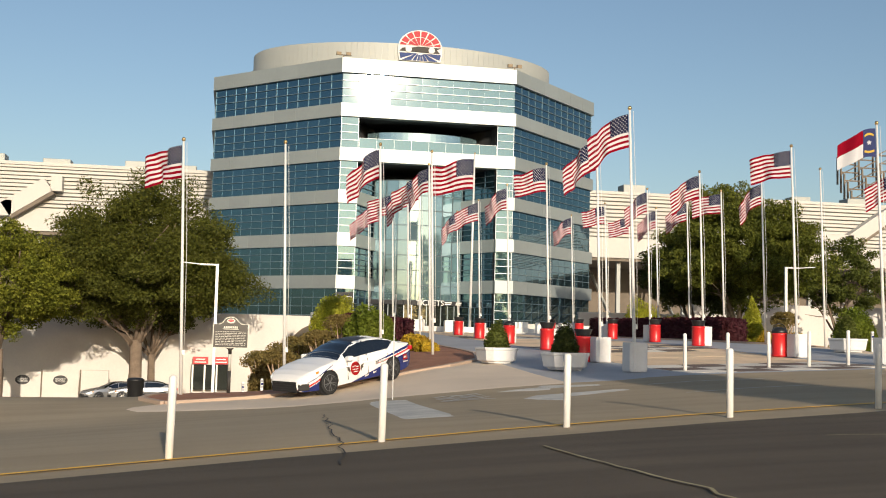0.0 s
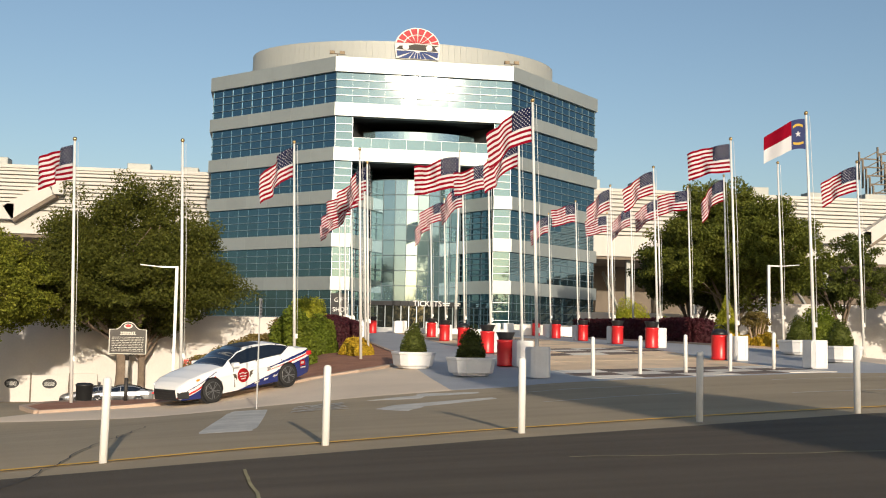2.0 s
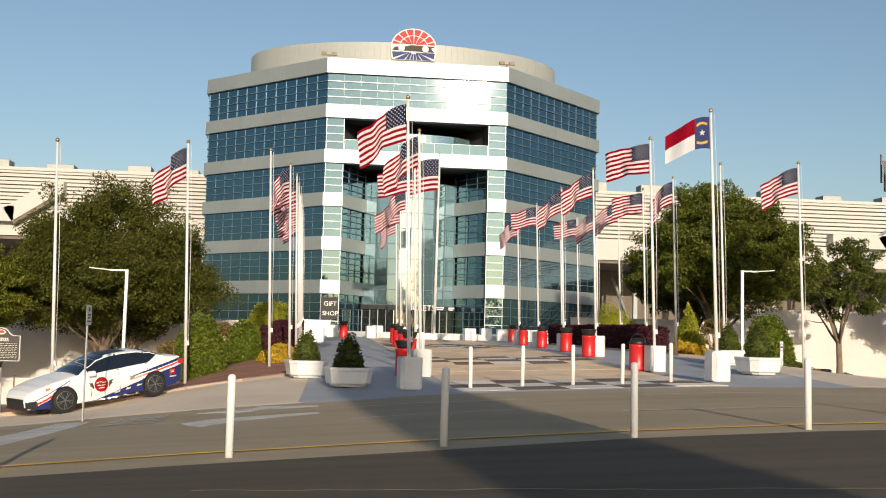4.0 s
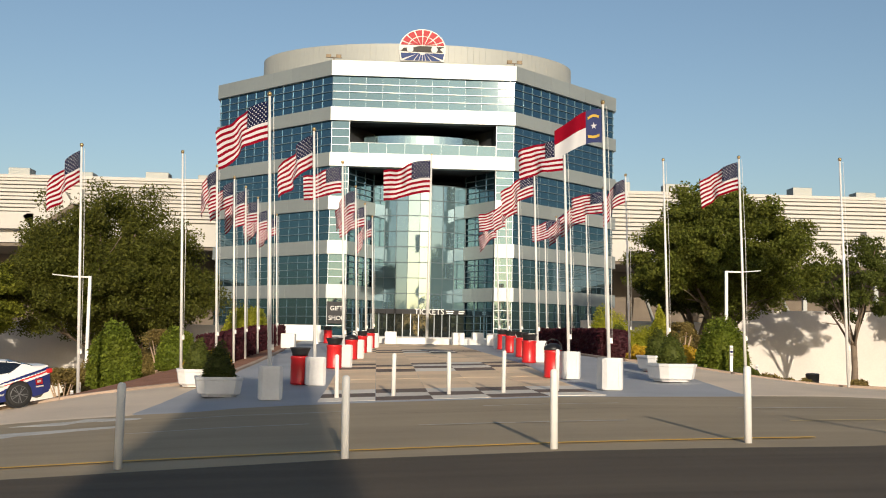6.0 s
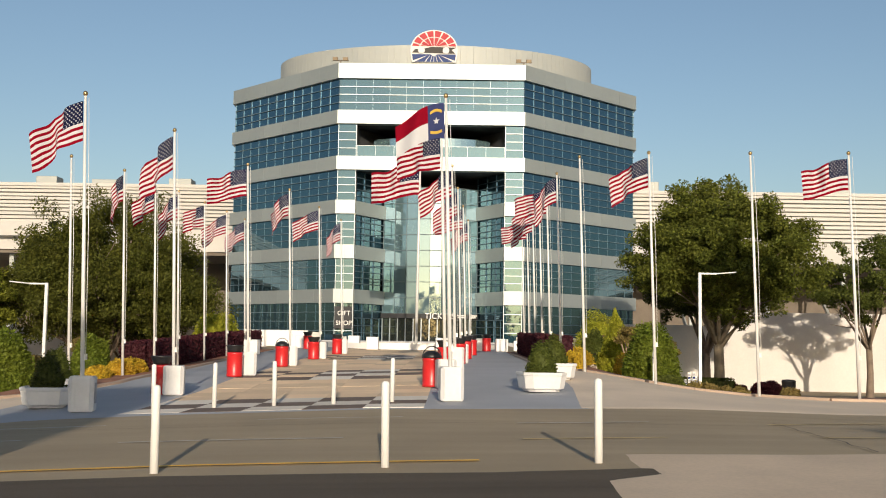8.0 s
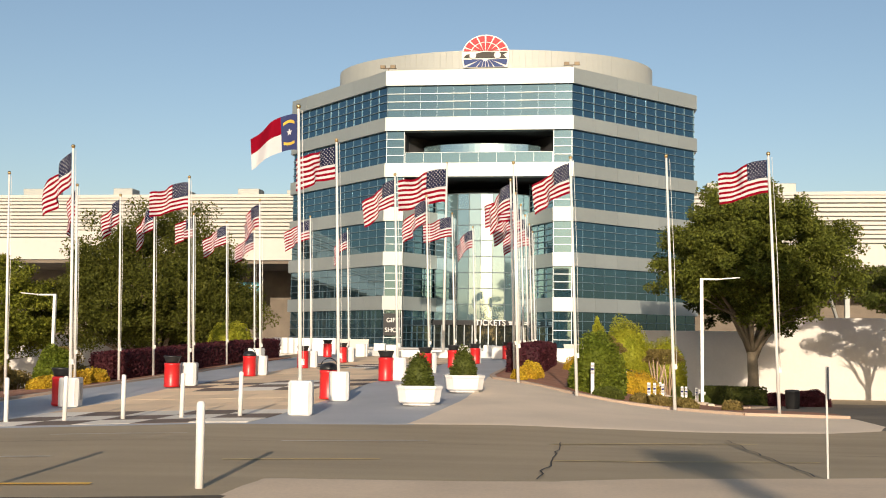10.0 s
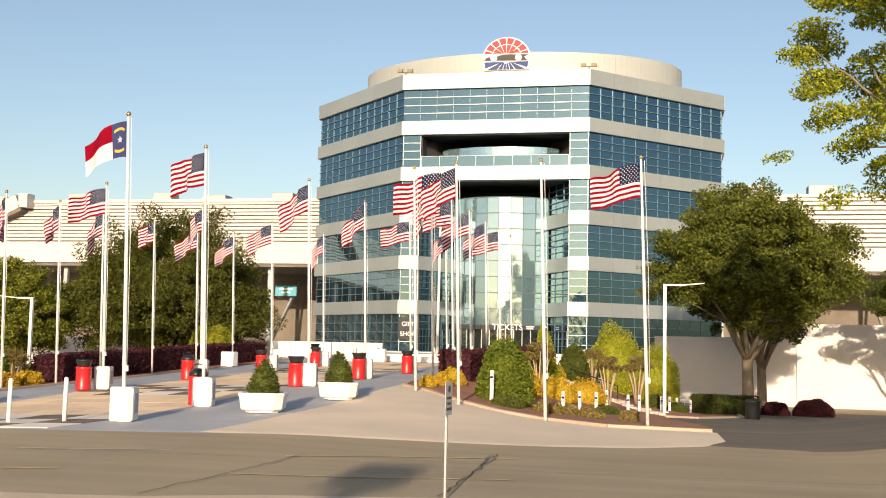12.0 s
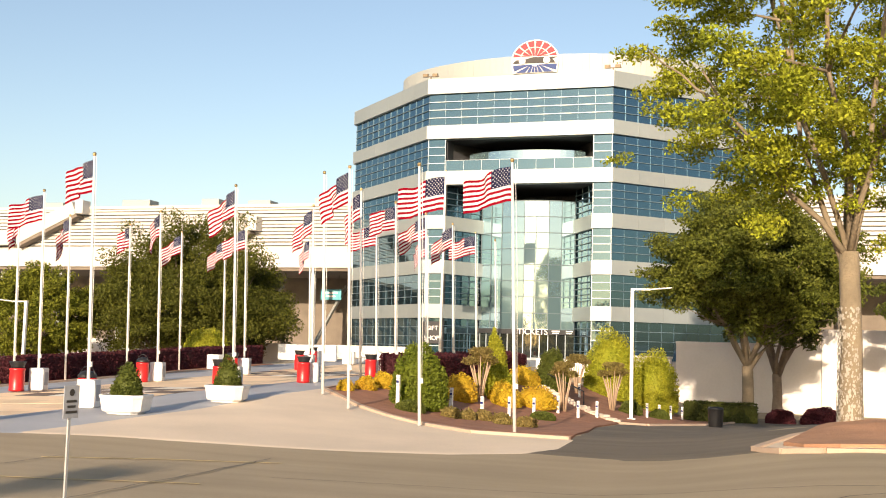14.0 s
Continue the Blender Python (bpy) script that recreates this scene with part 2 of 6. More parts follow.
def box(bm, x0, x1, y0, y1, z0, z1, mat=0, m=None, bevel=0.0):
    v = [bm.verts.new(p) for p in ((x0, y0, z0), (x1, y0, z0), (x1, y1, z0), (x0, y1, z0), (x0, y0, z1), (x1, y0, z1), (x1, y1, z1), (x0, y1, z1))]
    fs = [bm.faces.new([v[i] for i in q]) for q in ((3, 2, 1, 0), (4, 5, 6, 7), (0, 1, 5, 4), (1, 2, 6, 5), (2, 3, 7, 6), (3, 0, 4, 7))]
    for f in fs:
        f.material_index = mat
    if bevel:
        es = list({e for f in fs for e in f.edges})
        r = bmesh.ops.bevel(bm, geom=es, offset=bevel, segments=2, affect='EDGES', profile=0.5)
        for f in r["faces"]:
            f.material_index = mat
        v = list({w for f in r["faces"] for w in f.verts} | {w for w in v if w.is_valid})
    if m is not None:
        bmesh.ops.transform(bm, matrix=m, verts=v)
    return v


def tube(bm, rings, n=12, mat=0, closed=True):
    """A lathe-like skin through (centre, radius) rings; the axis follows the centres."""
    loops, turn = [], None
    for i, (c, r) in enumerate(rings):
        c = Vector(c)
        a = Vector(rings[max(i - 1, 0)][0])
        b = Vector(rings[min(i + 1, len(rings) - 1)][0])
        d = b - a
        d = d.normalized() if d.length > 1e-6 else Vector((0, 0, 1))
        u = d.orthogonal().normalized() if abs(d.z) < 0.95 else Vector((1, 0, 0))
        u = (u - d * u.dot(d)).normalized()
        w = d.cross(u)
        if turn is not None and w.dot(turn) < 0:
            w = -w
        turn = w
        loops.append([bm.verts.new(c + (u * math.cos(6.28319 * k / n) + w * math.sin(6.28319 * k / n)) * r) for k in range(n)])
    for p, q in zip(loops, loops[1:]):
        for k in range(n):
            f = bm.faces.new((p[k], p[(k + 1) % n], q[(k + 1) % n], q[k]))
            f.material_index, f.smooth = mat, True
    if closed:
        for f in (bm.faces.new(loops[0][::-1]), bm.faces.new(loops[-1])):
            f.material_index = mat
    return loops


def lathe(bm, profile, n=16, mat=0, at=(0, 0, 0)):
    return tube(bm, [((at[0], at[1], at[2] + z), r) for r, z in profile], n, mat)


def prism(bm, pts, z0, z1, mat=0):
    lo = [bm.verts.new((x, y, z0)) for x, y in pts]
    hi = [bm.verts.new((x, y, z1)) for x, y in pts]
    fs = [bm.faces.new(hi), bm.faces.new(lo[::-1])]
    for k in range(len(pts)):
        j = (k + 1) % len(pts)
        fs.append(bm.faces.new((lo[k], lo[j], hi[j], hi[k])))
    for f in fs:
        f.material_index = mat
    return lo + hi


def text_mesh(body, size, depth=0.02):
    """Letters of the built-in font as a bmesh, centred, in the x-z plane, facing -y."""
    cu = bpy.data.curves.new("letters", 'FONT')
    cu.body, cu.size, cu.extrude, cu.align_x, cu.align_y = body, size, depth, 'CENTER', 'CENTER'
    ob = bpy.data.objects.new("letters", cu)
    me = ob.to_mesh()
    bm = bmesh.new()
    bm.from_mesh(me)
    ob.to_mesh_clear()
    bpy.data.objects.remove(ob)
    bpy.data.curves.remove(cu)
    bmesh.ops.transform(bm, matrix=Matrix.Rotation(radians(90), 4, 'X'), verts=bm.verts)
    return bm


# ---- the lie of the land ----
def ease(a, b, x):
    k = min(max((x - a) / (b - a), 0.0), 1.0)
    return k * k * (3 - 2 * k)


def land(x, y):
    """Height of the ground: a road that climbs to the right, a plaza ramp up to the building, lower drives on both sides."""
    xr = min(max(x, -60.0), 45.0)
    near = 0.047 * (min(xr, -7.0) + 13.2) - 0.02 * max(0.0, -14 - xr) - 0.03
    near += 0.042 * (min(max(xr, -7.0), -1.3) + 7.0) + 0.026 * (min(max(xr, -1.3), 4.4) + 1.3) + 0.013 * (max(xr, 4.4) - 4.4)
    island = 0.62 * ease(19.0, 24.5, x) * (1 - ease(38, 58, y))
    edge = 0.047 * (min(xr, 1.0) + 13.2) - 0.043 * max(0.0, -7 - xr) - 0.008 * max(0.0, xr - 1.0) + island
    w = ease(13, 26, y)
    road = near * (1 - w) + edge * w
    plaza = 0.52 + 0.0167 * (min(max(y, 28.0), 34.0) - 28) + 0.04 * (min(max(y, 34.0), 40.0) - 34) + 0.0156 * (min(max(y, 40.0), 97.0) - 40)
    plaza += 0.034 * (min(max(x, -11.0), 8.0) + 1.7) * (1 - ease(40, 75, y))
    left = -0.75 - 0.0685 * (min(max(y, 30.0), 92.0) - 30)
    right = 0.5 - 0.05 * (min(max(y, 36.0), 84.0) - 36) + island
    k = ease(-11.0, -18.0, x)
    kr = ease(5.9, 13.5 + 0.22 * min(max(y - 42, 0.0), 20.0), x)
    side = plaza * (1 - k) + left * k if x < -1.7 else plaza * (1 - kr) + right * kr
    q = ease(20, 34, y)
    far = ease(80, 130, y)
    mound = 0.2 * math.exp(-((x + 17.8) / 3.0) ** 2 - ((y - 34.5) / 4.0) ** 2)
    return (road * (1 - q) + side * q) * (1 - far) + min(side, 2.4) * far + mound


def drape(name, outline, mat, lift, step, parent=None, label="", category="", kind="structure"):
    """A surface with that outline laid on the land."""
    bm = bmesh.new()
    bm.faces.new([bm.verts.new((x, y, 0)) for x, y in outline])
    xs, ys = [p[0] for p in outline], [p[1] for p in outline]
    for axis, lo, hi in ((0, min(xs), max(xs)), (1, min(ys), max(ys))):
        a = lo + step
        while a < hi - 0.01:
            co = (a, 0, 0) if axis == 0 else (0, a, 0)
            no = (1, 0, 0) if axis == 0 else (0, 1, 0)
            bmesh.ops.bisect_plane(bm, geom=bm.verts[:] + bm.edges[:] + bm.faces[:], plane_co=co, plane_no=no)
            a += step
    bmesh.ops.triangulate(bm, faces=[f for f in bm.faces if len(f.verts) > 4])
    for v in bm.verts:
        v.co.z = land(v.co.x, v.co.y) + lift
    for f in bm.faces:
        if f.normal.z < 0:
            f.normal_flip()
    rim = [e for e in bm.edges if e.is_boundary]
    away = {}
    for e in rim:
        a, b = e.verts
        side = Vector(((b.co - a.co).y, -(b.co - a.co).x, 0)).normalized()
        if side.dot(e.link_faces[0].calc_center_median() - a.co) > 0:
            side.negate()
        for v in e.verts:
            away[tuple(v.co)] = away.get(tuple(v.co), Vector()) + side
    fall = bmesh.ops.extrude_edge_only(bm, edges=rim)
    for v in fall["geom"]:
        if isinstance(v, bmesh.types.BMVert):
            if lift < 0.03:
                v.co += away[tuple(v.co)].normalized() * 0.36
                v.co.z = land(v.co.x, v.co.y) - 0.014
            else:
                v.co.z -= 0.15 + lift
    ob = part(name, bm, mat, parent)
    return tagged(ob, label, category, "", kind)


def axis_steps(near, far, fine, growth=1.25):
    out, a, s = [0.0], 0.0, fine
    while a < far:
        if a >= near:
            s *= growth
        a += s
        out.append(a)
    return out


def build_ground():
    side = axis_steps(36, 2500, 0.6, 1.2)
    xs = sorted({-a for a in side} | set(side))
    ys = sorted({-a for a in axis_steps(4, 2500, 1.2, 1.2)} | set(axis_steps(60, 2500, 0.6, 1.1)))
    bm = bmesh.new()
    grid = [[bm.verts.new((x, y, land(x, y))) for x in xs] for y in ys]
    for r0, r1 in zip(grid, grid[1:]):
        for i in range(len(xs) - 1):
            bm.faces.new((r0[i], r0[i + 1], r1[i + 1], r1[i]))
    tagged(part("ground", bm, ASPHALT, None, "", True), "grey-brown sun-bleached asphalt ground with patched wear", "ground", "", "structure")


build_ground()


# ---- road and plaza surfaces ----
drape("road_apron", [(-70, -40), (60, -40), (60, 17.6), (5.1, 15.0), (3.0, 14.6), (1.0, 14.6), (-1.3, 14.5), (-4.4, 14.3), (-7.6, 13.5), (-11, 12.8), (-13.7, 12.0), (-17.8, 11.4), (-21.1, 10.7), (-70, 2.4)], ASPHALT_DARK, 0.012, 1.5, None, "dark resurfaced asphalt lane with faint cracks", "road")
drape("plaza", [(-9.6, 25.0), (-8.1, 24.9), (-6.1, 25.6), (-4, 25.95), (-1, 26.05), (2, 26.2), (5.5, 26.6), (6.0, 33), (6.1, 38), (5.8, 44.5), (5.9, 60), (5.9, 96), (-9.1, 96), (-9.1, 60), (-9.1, 38), (-9.4, 33)], CONCRETE_GREY, 0.014, 1.0, None, "broad grey concrete plaza ramp leading up to the building", "plaza")
drape("apron_left", [(-20.9, 27.0), (-20.6, 26.3), (-19, 25.9), (-15.5, 25.1), (-12.6, 24.7), (-9.6, 25.0), (-9.4, 33), (-9.1, 38), (-9.7, 35.0), (-11.4, 32.0), (-14.5, 30.0), (-18.0, 29.0), (-20.2, 28.0), (-20.8, 27.4)], CONCRETE, 0.018, 0.75, None, "tan concrete driveway apron beside the plaza", "pavement")
drape("apron_right", [(5.5, 26.6), (9.1, 27.2), (12.5, 28.2), (15.2, 29.0), (16.6, 30.1), (17.2, 31.5), (17.1, 34.3), (14.2, 34.9), (12.1, 36.7), (9.2, 38.9), (7.4, 41.0), (6.2, 42.8), (5.8, 45), (6.1, 38), (6.0, 33)], CONCRETE, 0.018, 0.75, None, "tan concrete driveway apron beside the plaza", "pavement")
# part of this sheet's darkness is tree shade put into the colour
drape("lower_drive", [(17.0, 30.3), (22.0, 29.7), (22.9, 32.6), (24.6, 35.1), (27, 36.1), (60, 39.3), (60, 88), (21.0, 88), (19.8, 62), (17.3, 53.2), (16.0, 54), (16.1, 46.5), (16.9, 40), (17.3, 34.3), (17.4, 31.6)], ASPHALT_DRIVE, 0.016, 1.5, None, "dark asphalt drive leading down beside the bed, tree shade partly in its colour", "road")
drape("bed_left", [(-9.1, 38), (-9.7, 35.0), (-11.4, 32.0), (-14.5, 30.0), (-18.0, 29.0), (-20.2, 28.0), (-20.9, 29.5), (-19.6, 45), (-16, 62), (-9.1, 70)], MULCH, 0.06, 1.5, None, "red-brown mulch planting bed on the slope", "planting bed")
drape("bed_right", [(17.1, 34.4), (14.2, 34.9), (12.1, 36.7), (9.2, 38.9), (7.4, 41.0), (6.2, 42.8), (5.9, 45), (5.9, 72), (12, 76), (17, 84), (20.5, 84), (19.6, 62), (17.1, 53.4), (15.7, 54.4), (15.9, 46.5), (16.7, 40)], MULCH, 0.06, 1.5, None, "red-brown mulch planting bed on the slope", "planting bed")


def kerb(points, label):
    """A low concrete kerb along a line on the land."""
    bm = bmesh.new()
    for (xa, ya), (xb, yb) in zip(points, points[1:]):
        n = max(1, int(math.hypot(xb - xa, yb - ya) / 1.5))
        for k in range(n):
            p = Vector((xa + (xb - xa) * k / n, ya + (yb - ya) * k / n, 0))
            q = Vector((xa + (xb - xa) * (k + 1) / n, ya + (yb - ya) * (k + 1) / n, 0))
            p.z, q.z = land(p.x, p.y), land(q.x, q.y)
            side = Vector((-(q - p).y, (q - p).x, 0)).normalized() * 0.1
            d = (q - p) * 0.004
            lo = [bm.verts.new(v + Vector((0, 0, -0.1))) for v in (p + d - side, q - d - side, q - d + side, p + d + side)]
            hi = [bm.verts.new(v + Vector((0, 0, 0.1))) for v in (p + d - side * 0.8, q - d - side * 0.8, q - d + side, p + d + side)]
            bm.faces.new(hi)
            for i in range(4):
                bm.faces.new((lo[i], lo[(i + 1) % 4], hi[(i + 1) % 4], hi[i]))
    tagged(part("kerb", bm, KERB), label, "kerb", "", "structure")


kerb([(-9.1, 60), (-9.1, 38), (-9.7, 35.0), (-11.4, 32.0), (-14.5, 30.0), (-18.0, 29.0), (-20.2, 28.0), (-20.9, 29.5), (-20.4, 36)], "tan concrete kerb round the planting bed")
kerb([(17.1, 34.4), (14.2, 34.9), (12.1, 36.7), (9.2, 38.9), (7.4, 41.0), (6.2, 42.8), (5.9, 45), (5.9, 66)], "tan concrete kerb round the planting bed")
kerb([(15.7, 54.4), (17.1, 53.4), (19.6, 62), (20.5, 84)], "tan concrete kerb of the lower drive")


# ---- the octagonal building ----
SIDE, FRONT = 17.4, 100.0
APOTHEM = SIDE * (1 + math.sqrt(2)) / 2
LEVELS = (27.74, 23.3, 18.97, 14.85, 10.7, 6.6)
BAND, BASE = 1.28, 1.9


def facet_frame(k):
    """Local frame of facet k: x along it from its left end as seen from outside, y inwards, z up. Facet 0 faces the plaza."""
    return Matrix.Translation((0, FRONT + APOTHEM, 0)) @ Matrix.Rotation(radians(45 * k), 4, 'Z') @ Matrix.Translation((-SIDE / 2, -APOTHEM, 0))


def pane_mesh(w, h, mat):
    bm = bmesh.new()
    box(bm, 0, w, 0, 0.03, 0, h)
    return mesh_of("pane", bm, mat)


PANES = {}


def glazing(parent, m, x0, x1, z0, z1, cols, bars, mat, y=0.18, mull=0.05, yaw=0.0, bar=0.035, metal=None):
    """One storey's ribbon of windows: panes in a grid of metal bars."""
    bm = bmesh.new()
    w = (x1 - x0) / cols
    for i in range(cols + 1):
        x = x0 + i * w
        box(bm, x - mull / 2, x + mull / 2, y + 0.012 - min(0.072, mull), y + 0.02, z0, z1)
    for j in range(1, bars + 1):
        z = z0 + (z1 - z0) * j / (bars + 1)
        box(bm, x0, x1, y - 0.1, y + 0.021, z - bar, z + bar)
    ob = part("window_band", bm, metal or MULLION_DARK, parent)
    ob.matrix_local = m
    key = (round(w, 3), round(z1 - z0, 3), mat.name)
    if key not in PANES:
        PANES[key] = pane_mesh(w - 0.01, z1 - z0 - 0.01, mat)
    for i in range(cols):
        piece("pane", PANES[key], ob, Matrix.Translation((x0 + i * w + 0.005, y + 0.03, z0 + 0.005)) @ Matrix.Rotation(radians(yaw + random.uniform(-0.25, 0.25)), 4, 'Z') @ Matrix.Rotation(radians(random.uniform(-0.2, 0.2)), 4, 'X'))


def spandrel(parent, m, x0, x1, z0, z1, joints=6, depth=0.5, out=0.12):
    w = (x1 - x0) / joints
    bm = bmesh.new()
    box(bm, x0, x1, -out + 0.02, depth - 0.02, z0 + 0.02, z1 - 0.02)
    ob = part("spandrel", bm, PANEL, parent)
    ob.matrix_local = m
    key = ("panel", round(w, 3), round(z1 - z0, 3), depth, out)
    if key not in PANES:
        pb = bmesh.new()
        box(pb, 0.008, w - 0.008, -out, depth, 0, z1 - z0)
        PANES[key] = mesh_of("panel", pb, PANEL)
    for i in range(joints):
        piece("panel", PANES[key], ob, Matrix.Translation((x0 + i * w, 0, z0)))


def build_building():
    b = thing("office_building", "seven-storey octagonal office building with blue glass ribbons and pale panels", "building", at=(0, 0, 0))
    # solid core behind the skin
    bm = bmesh.new()
    c = (0, FRONT + APOTHEM)
    r = SIDE / 2 / math.sin(radians(22.5)) - 0.75
    oct_pts = [(c[0] + r * math.cos(radians(22.5 + 45 * k)), c[1] + r * math.sin(radians(22.5 + 45 * k))) for k in range(8)]
    # a notch for the entrance recess
    front = sorted(oct_pts, key=lambda p: p[1])[:2]
    pts = []
    for p in oct_pts:
        pts.append(p)
    i = pts.index(min(front))
    # counter-clockwise order: left front vertex first, then right front vertex
    notch = [(-6.9, FRONT + 0.72), (-6.9, FRONT + 2.6), (-4.6, FRONT + 6.2), (-4.6, FRONT + 9.5), (4.6, FRONT + 9.5), (4.6, FRONT + 6.2), (6.9, FRONT + 2.6), (6.9, FRONT + 0.72)]
    low = pts[:i + 1] + notch + pts[i + 1:]
    prism(bm, low, BASE - 2.5, LEVELS[1] - BAND)
    prism(bm, pts, LEVELS[1] - BAND + 0.01, LEVELS[0] - 0.5)
    part("core", bm, DARK, b)
    for k in (7, 1, 2, 6, 3, 4, 5):
        m = facet_frame(k)
        near = k in (7, 1)
        for i, z in enumerate(LEVELS):
            spandrel(b, m, -0.05, SIDE + 0.05, z - BAND - (0.15 if i == 0 else 0), z, 6 if near else 2)
            z_low = (LEVELS[i + 1] if i < 5 else BASE)
            glazing(b, m, 0.08, SIDE - 0.08, z_low, z - BAND - (0.15 if i == 0 else 0), 12 if near else 4, 3, GLASS, mull=0.038 if i == 0 else 0.02 if i == 1 and k == 7 else 0.012, bar=0.022, metal=MULLION_BLUE)
    m = facet_frame(0)
    top = LEVELS[0]
    spandrel(b, m, -0.05, SIDE + 0.05, top - BAND - 0.15, top, 1)
    glazing(b, m, 0.08, SIDE - 0.08, LEVELS[1], top - BAND - 0.15, 11, 3, GLASS_PALE, yaw=-1.6, bar=0.03, mull=0.012, metal=MULLION)
    for i in (1, 2):
        spandrel(b, m, -0.05, SIDE + 0.05, LEVELS[i] - BAND, LEVELS[i], 1, 0.9)
    wcol = 1.75
    for i in range(1, 6):
        z1 = LEVELS[i] - BAND
        z0 = LEVELS[i + 1] if i < 5 else BASE
        for x in (0.08, SIDE - wcol):
            glazing(b, m, x, x + wcol - 0.08, z0, z1, 1, 3, GLASS_PALE, yaw=-1.6, bar=0.03, metal=MULLION)
        if i >= 3:
            for x in (0.0, SIDE - wcol):
                spandrel(b, m, x - 0.05, x + wcol + 0.05, LEVELS[i] - BAND, LEVELS[i], 1, 0.9, 0.14)
    # splayed flanks of the recess
    for s, name in ((-1, "left"), (1, "right")):
        a, e = Vector((s * 6.95, FRONT + 0.55, 0)), Vector((s * 4.35, FRONT + 5.2, 0))
        if s < 0:
            o, d = a, e - a
        else:
            o, d = e, a - e
        ang = math.atan2(d.y, d.x)
        fm = Matrix.Translation(o) @ Matrix.Rotation(ang, 4, 'Z')
        ln = d.length
        for i in range(1, 6):
            z1 = LEVELS[i] - BAND
            z0 = LEVELS[i + 1] if i < 5 else BASE
            if i >= 2:
                glazing(b, fm, 0.05, ln - 0.05, z0, z1, 3, 4, GLASS)
            if i >= 3:
                spandrel(b, fm, 0, ln, LEVELS[i] - BAND, LEVELS[i], 1, 0.6)
    # curved glass wall of the atrium, bowed outwards
    n, half, bow = 8, 4.55, 1.5
    zrows = [BASE + 2.6 + (16.6 - BASE - 2.6) * j / 8 for j in range(9)]

    def bow_pt(u):
        return (u * half, FRONT + 5.0 - bow * (1 - u * u))
    arc = bmesh.new()
    inner = []
    for i in range(n + 1):
        x, y = bow_pt(-1 + 2 * i / n)
        inner.append([arc.verts.new((x, y + dy, dz)) for dy, dz in ((-0.05, -0.035), (0.02, -0.035), (0.02, 0.035), (-0.05, 0.035))])
    for p, q in zip(inner, inner[1:]):
        for k in range(4):
            arc.faces.new((p[k], p[(k + 1) % 4], q[(k + 1) % 4], q[k]))
    arc.faces.new(inner[0])
    arc.faces.new(inner[-1][::-1])
    bmesh.ops.recalc_face_normals(arc, faces=arc.faces)
    wall_ob = part("curtain_wall", arc, GRID_DARK, b, "curved teal glass wall in a dark grid")
    wall_ob.location.z = zrows[-1]
    for j in range(8):
        piece("transom", wall_ob.data, wall_ob, Matrix.Translation((0, 0, zrows[j] - zrows[-1])))
    up = bmesh.new()
    box(up, -0.022, 0.022, -0.05, 0.02, zrows[0] - zrows[-1], 0)
    up_mesh = mesh_of("mullion", up, GRID_DARK)
    for i in range(n + 1):
        x, y = bow_pt(-1 + 2 * i / n)
        piece("mullion", up_mesh, wall_ob, Matrix.Translation((x, y - 0.004, 0)))
    for j in range(8):
        for i in range(n):
            x, y = bow_pt(-1 + 2 * i / n)
            x2, y2 = bow_pt(-1 + 2 * (i + 1) / n)
            w = math.hypot(x2 - x, y2 - y)
            key = ("bow", round(w, 2))
            if key not in PANES:
                PANES[key] = pane_mesh(w, zrows[1] - zrows[0] - 0.01, GLASS_ATRIUM)
            piece("pane", PANES[key], wall_ob, Matrix.Translation((x, y + 0.03, zrows[j] - zrows[-1])) @ Matrix.Rotation(math.atan2(y2 - y, x2 - x), 4, 'Z') @ Matrix.Rotation(radians(random.uniform(-0.06, 0.06)), 4, 'X'))
    # terrace storey: curved glass set back, rail of glass
    bm = bmesh.new()
    for i in range(20):
        u, u2 = -1 + 2 * i / 20, -1 + 2 * (i + 1) / 20
        p, q = (u * 5.6, FRONT + 3.8 - 1.4 * (1 - u * u)), (u2 * 5.6, FRONT + 3.8 - 1.4 * (1 - u2 * u2))
        vs = [bm.verts.new((*p, LEVELS[2])), bm.verts.new((*q, LEVELS[2])), bm.verts.new((*q, LEVELS[2] + 2.25)), bm.verts.new((*p, LEVELS[2] + 2.25))]
        bm.faces.new(vs)
    bmesh.ops.remove_doubles(bm, verts=bm.verts, dist=0.001)
    bmesh.ops.solidify(bm, geom=bm.faces[:], thickness=0.05)
    part("terrace_glass", bm, GLASS_ATRIUM, b)
    bm = bmesh.new()
    box(bm, -6.9, 6.9, FRONT + 0.15, FRONT + 0.19, LEVELS[2] + 0.02, LEVELS[2] + 1.0)
    part("terrace_rail_glass", bm, GLASS_PALE, b, "glass balustrade")
    bm = bmesh.new()
    box(bm, -6.9, 6.9, FRONT + 0.12, FRONT + 0.22, LEVELS[2] + 1.0, LEVELS[2] + 1.03)
    for i in range(9):
        x = -6.85 + i * 13.7 / 8
        box(bm, x - 0.012, x + 0.012, FRONT + 0.13, FRONT + 0.21, LEVELS[2], LEVELS[2] + 1.0)
    part("terrace_rail", bm, MULLION, b)
    bm = bmesh.new()
    box(bm, -6.9, 6.9, FRONT + 0.78, FRONT + 9.4, LEVELS[2] - BAND + 0.1, LEVELS[2] - 0.02)
    part("terrace_floor", bm, DARK, b)
    # entrance: doors and ticket fascia below the curved wall
    bm = bmesh.new()
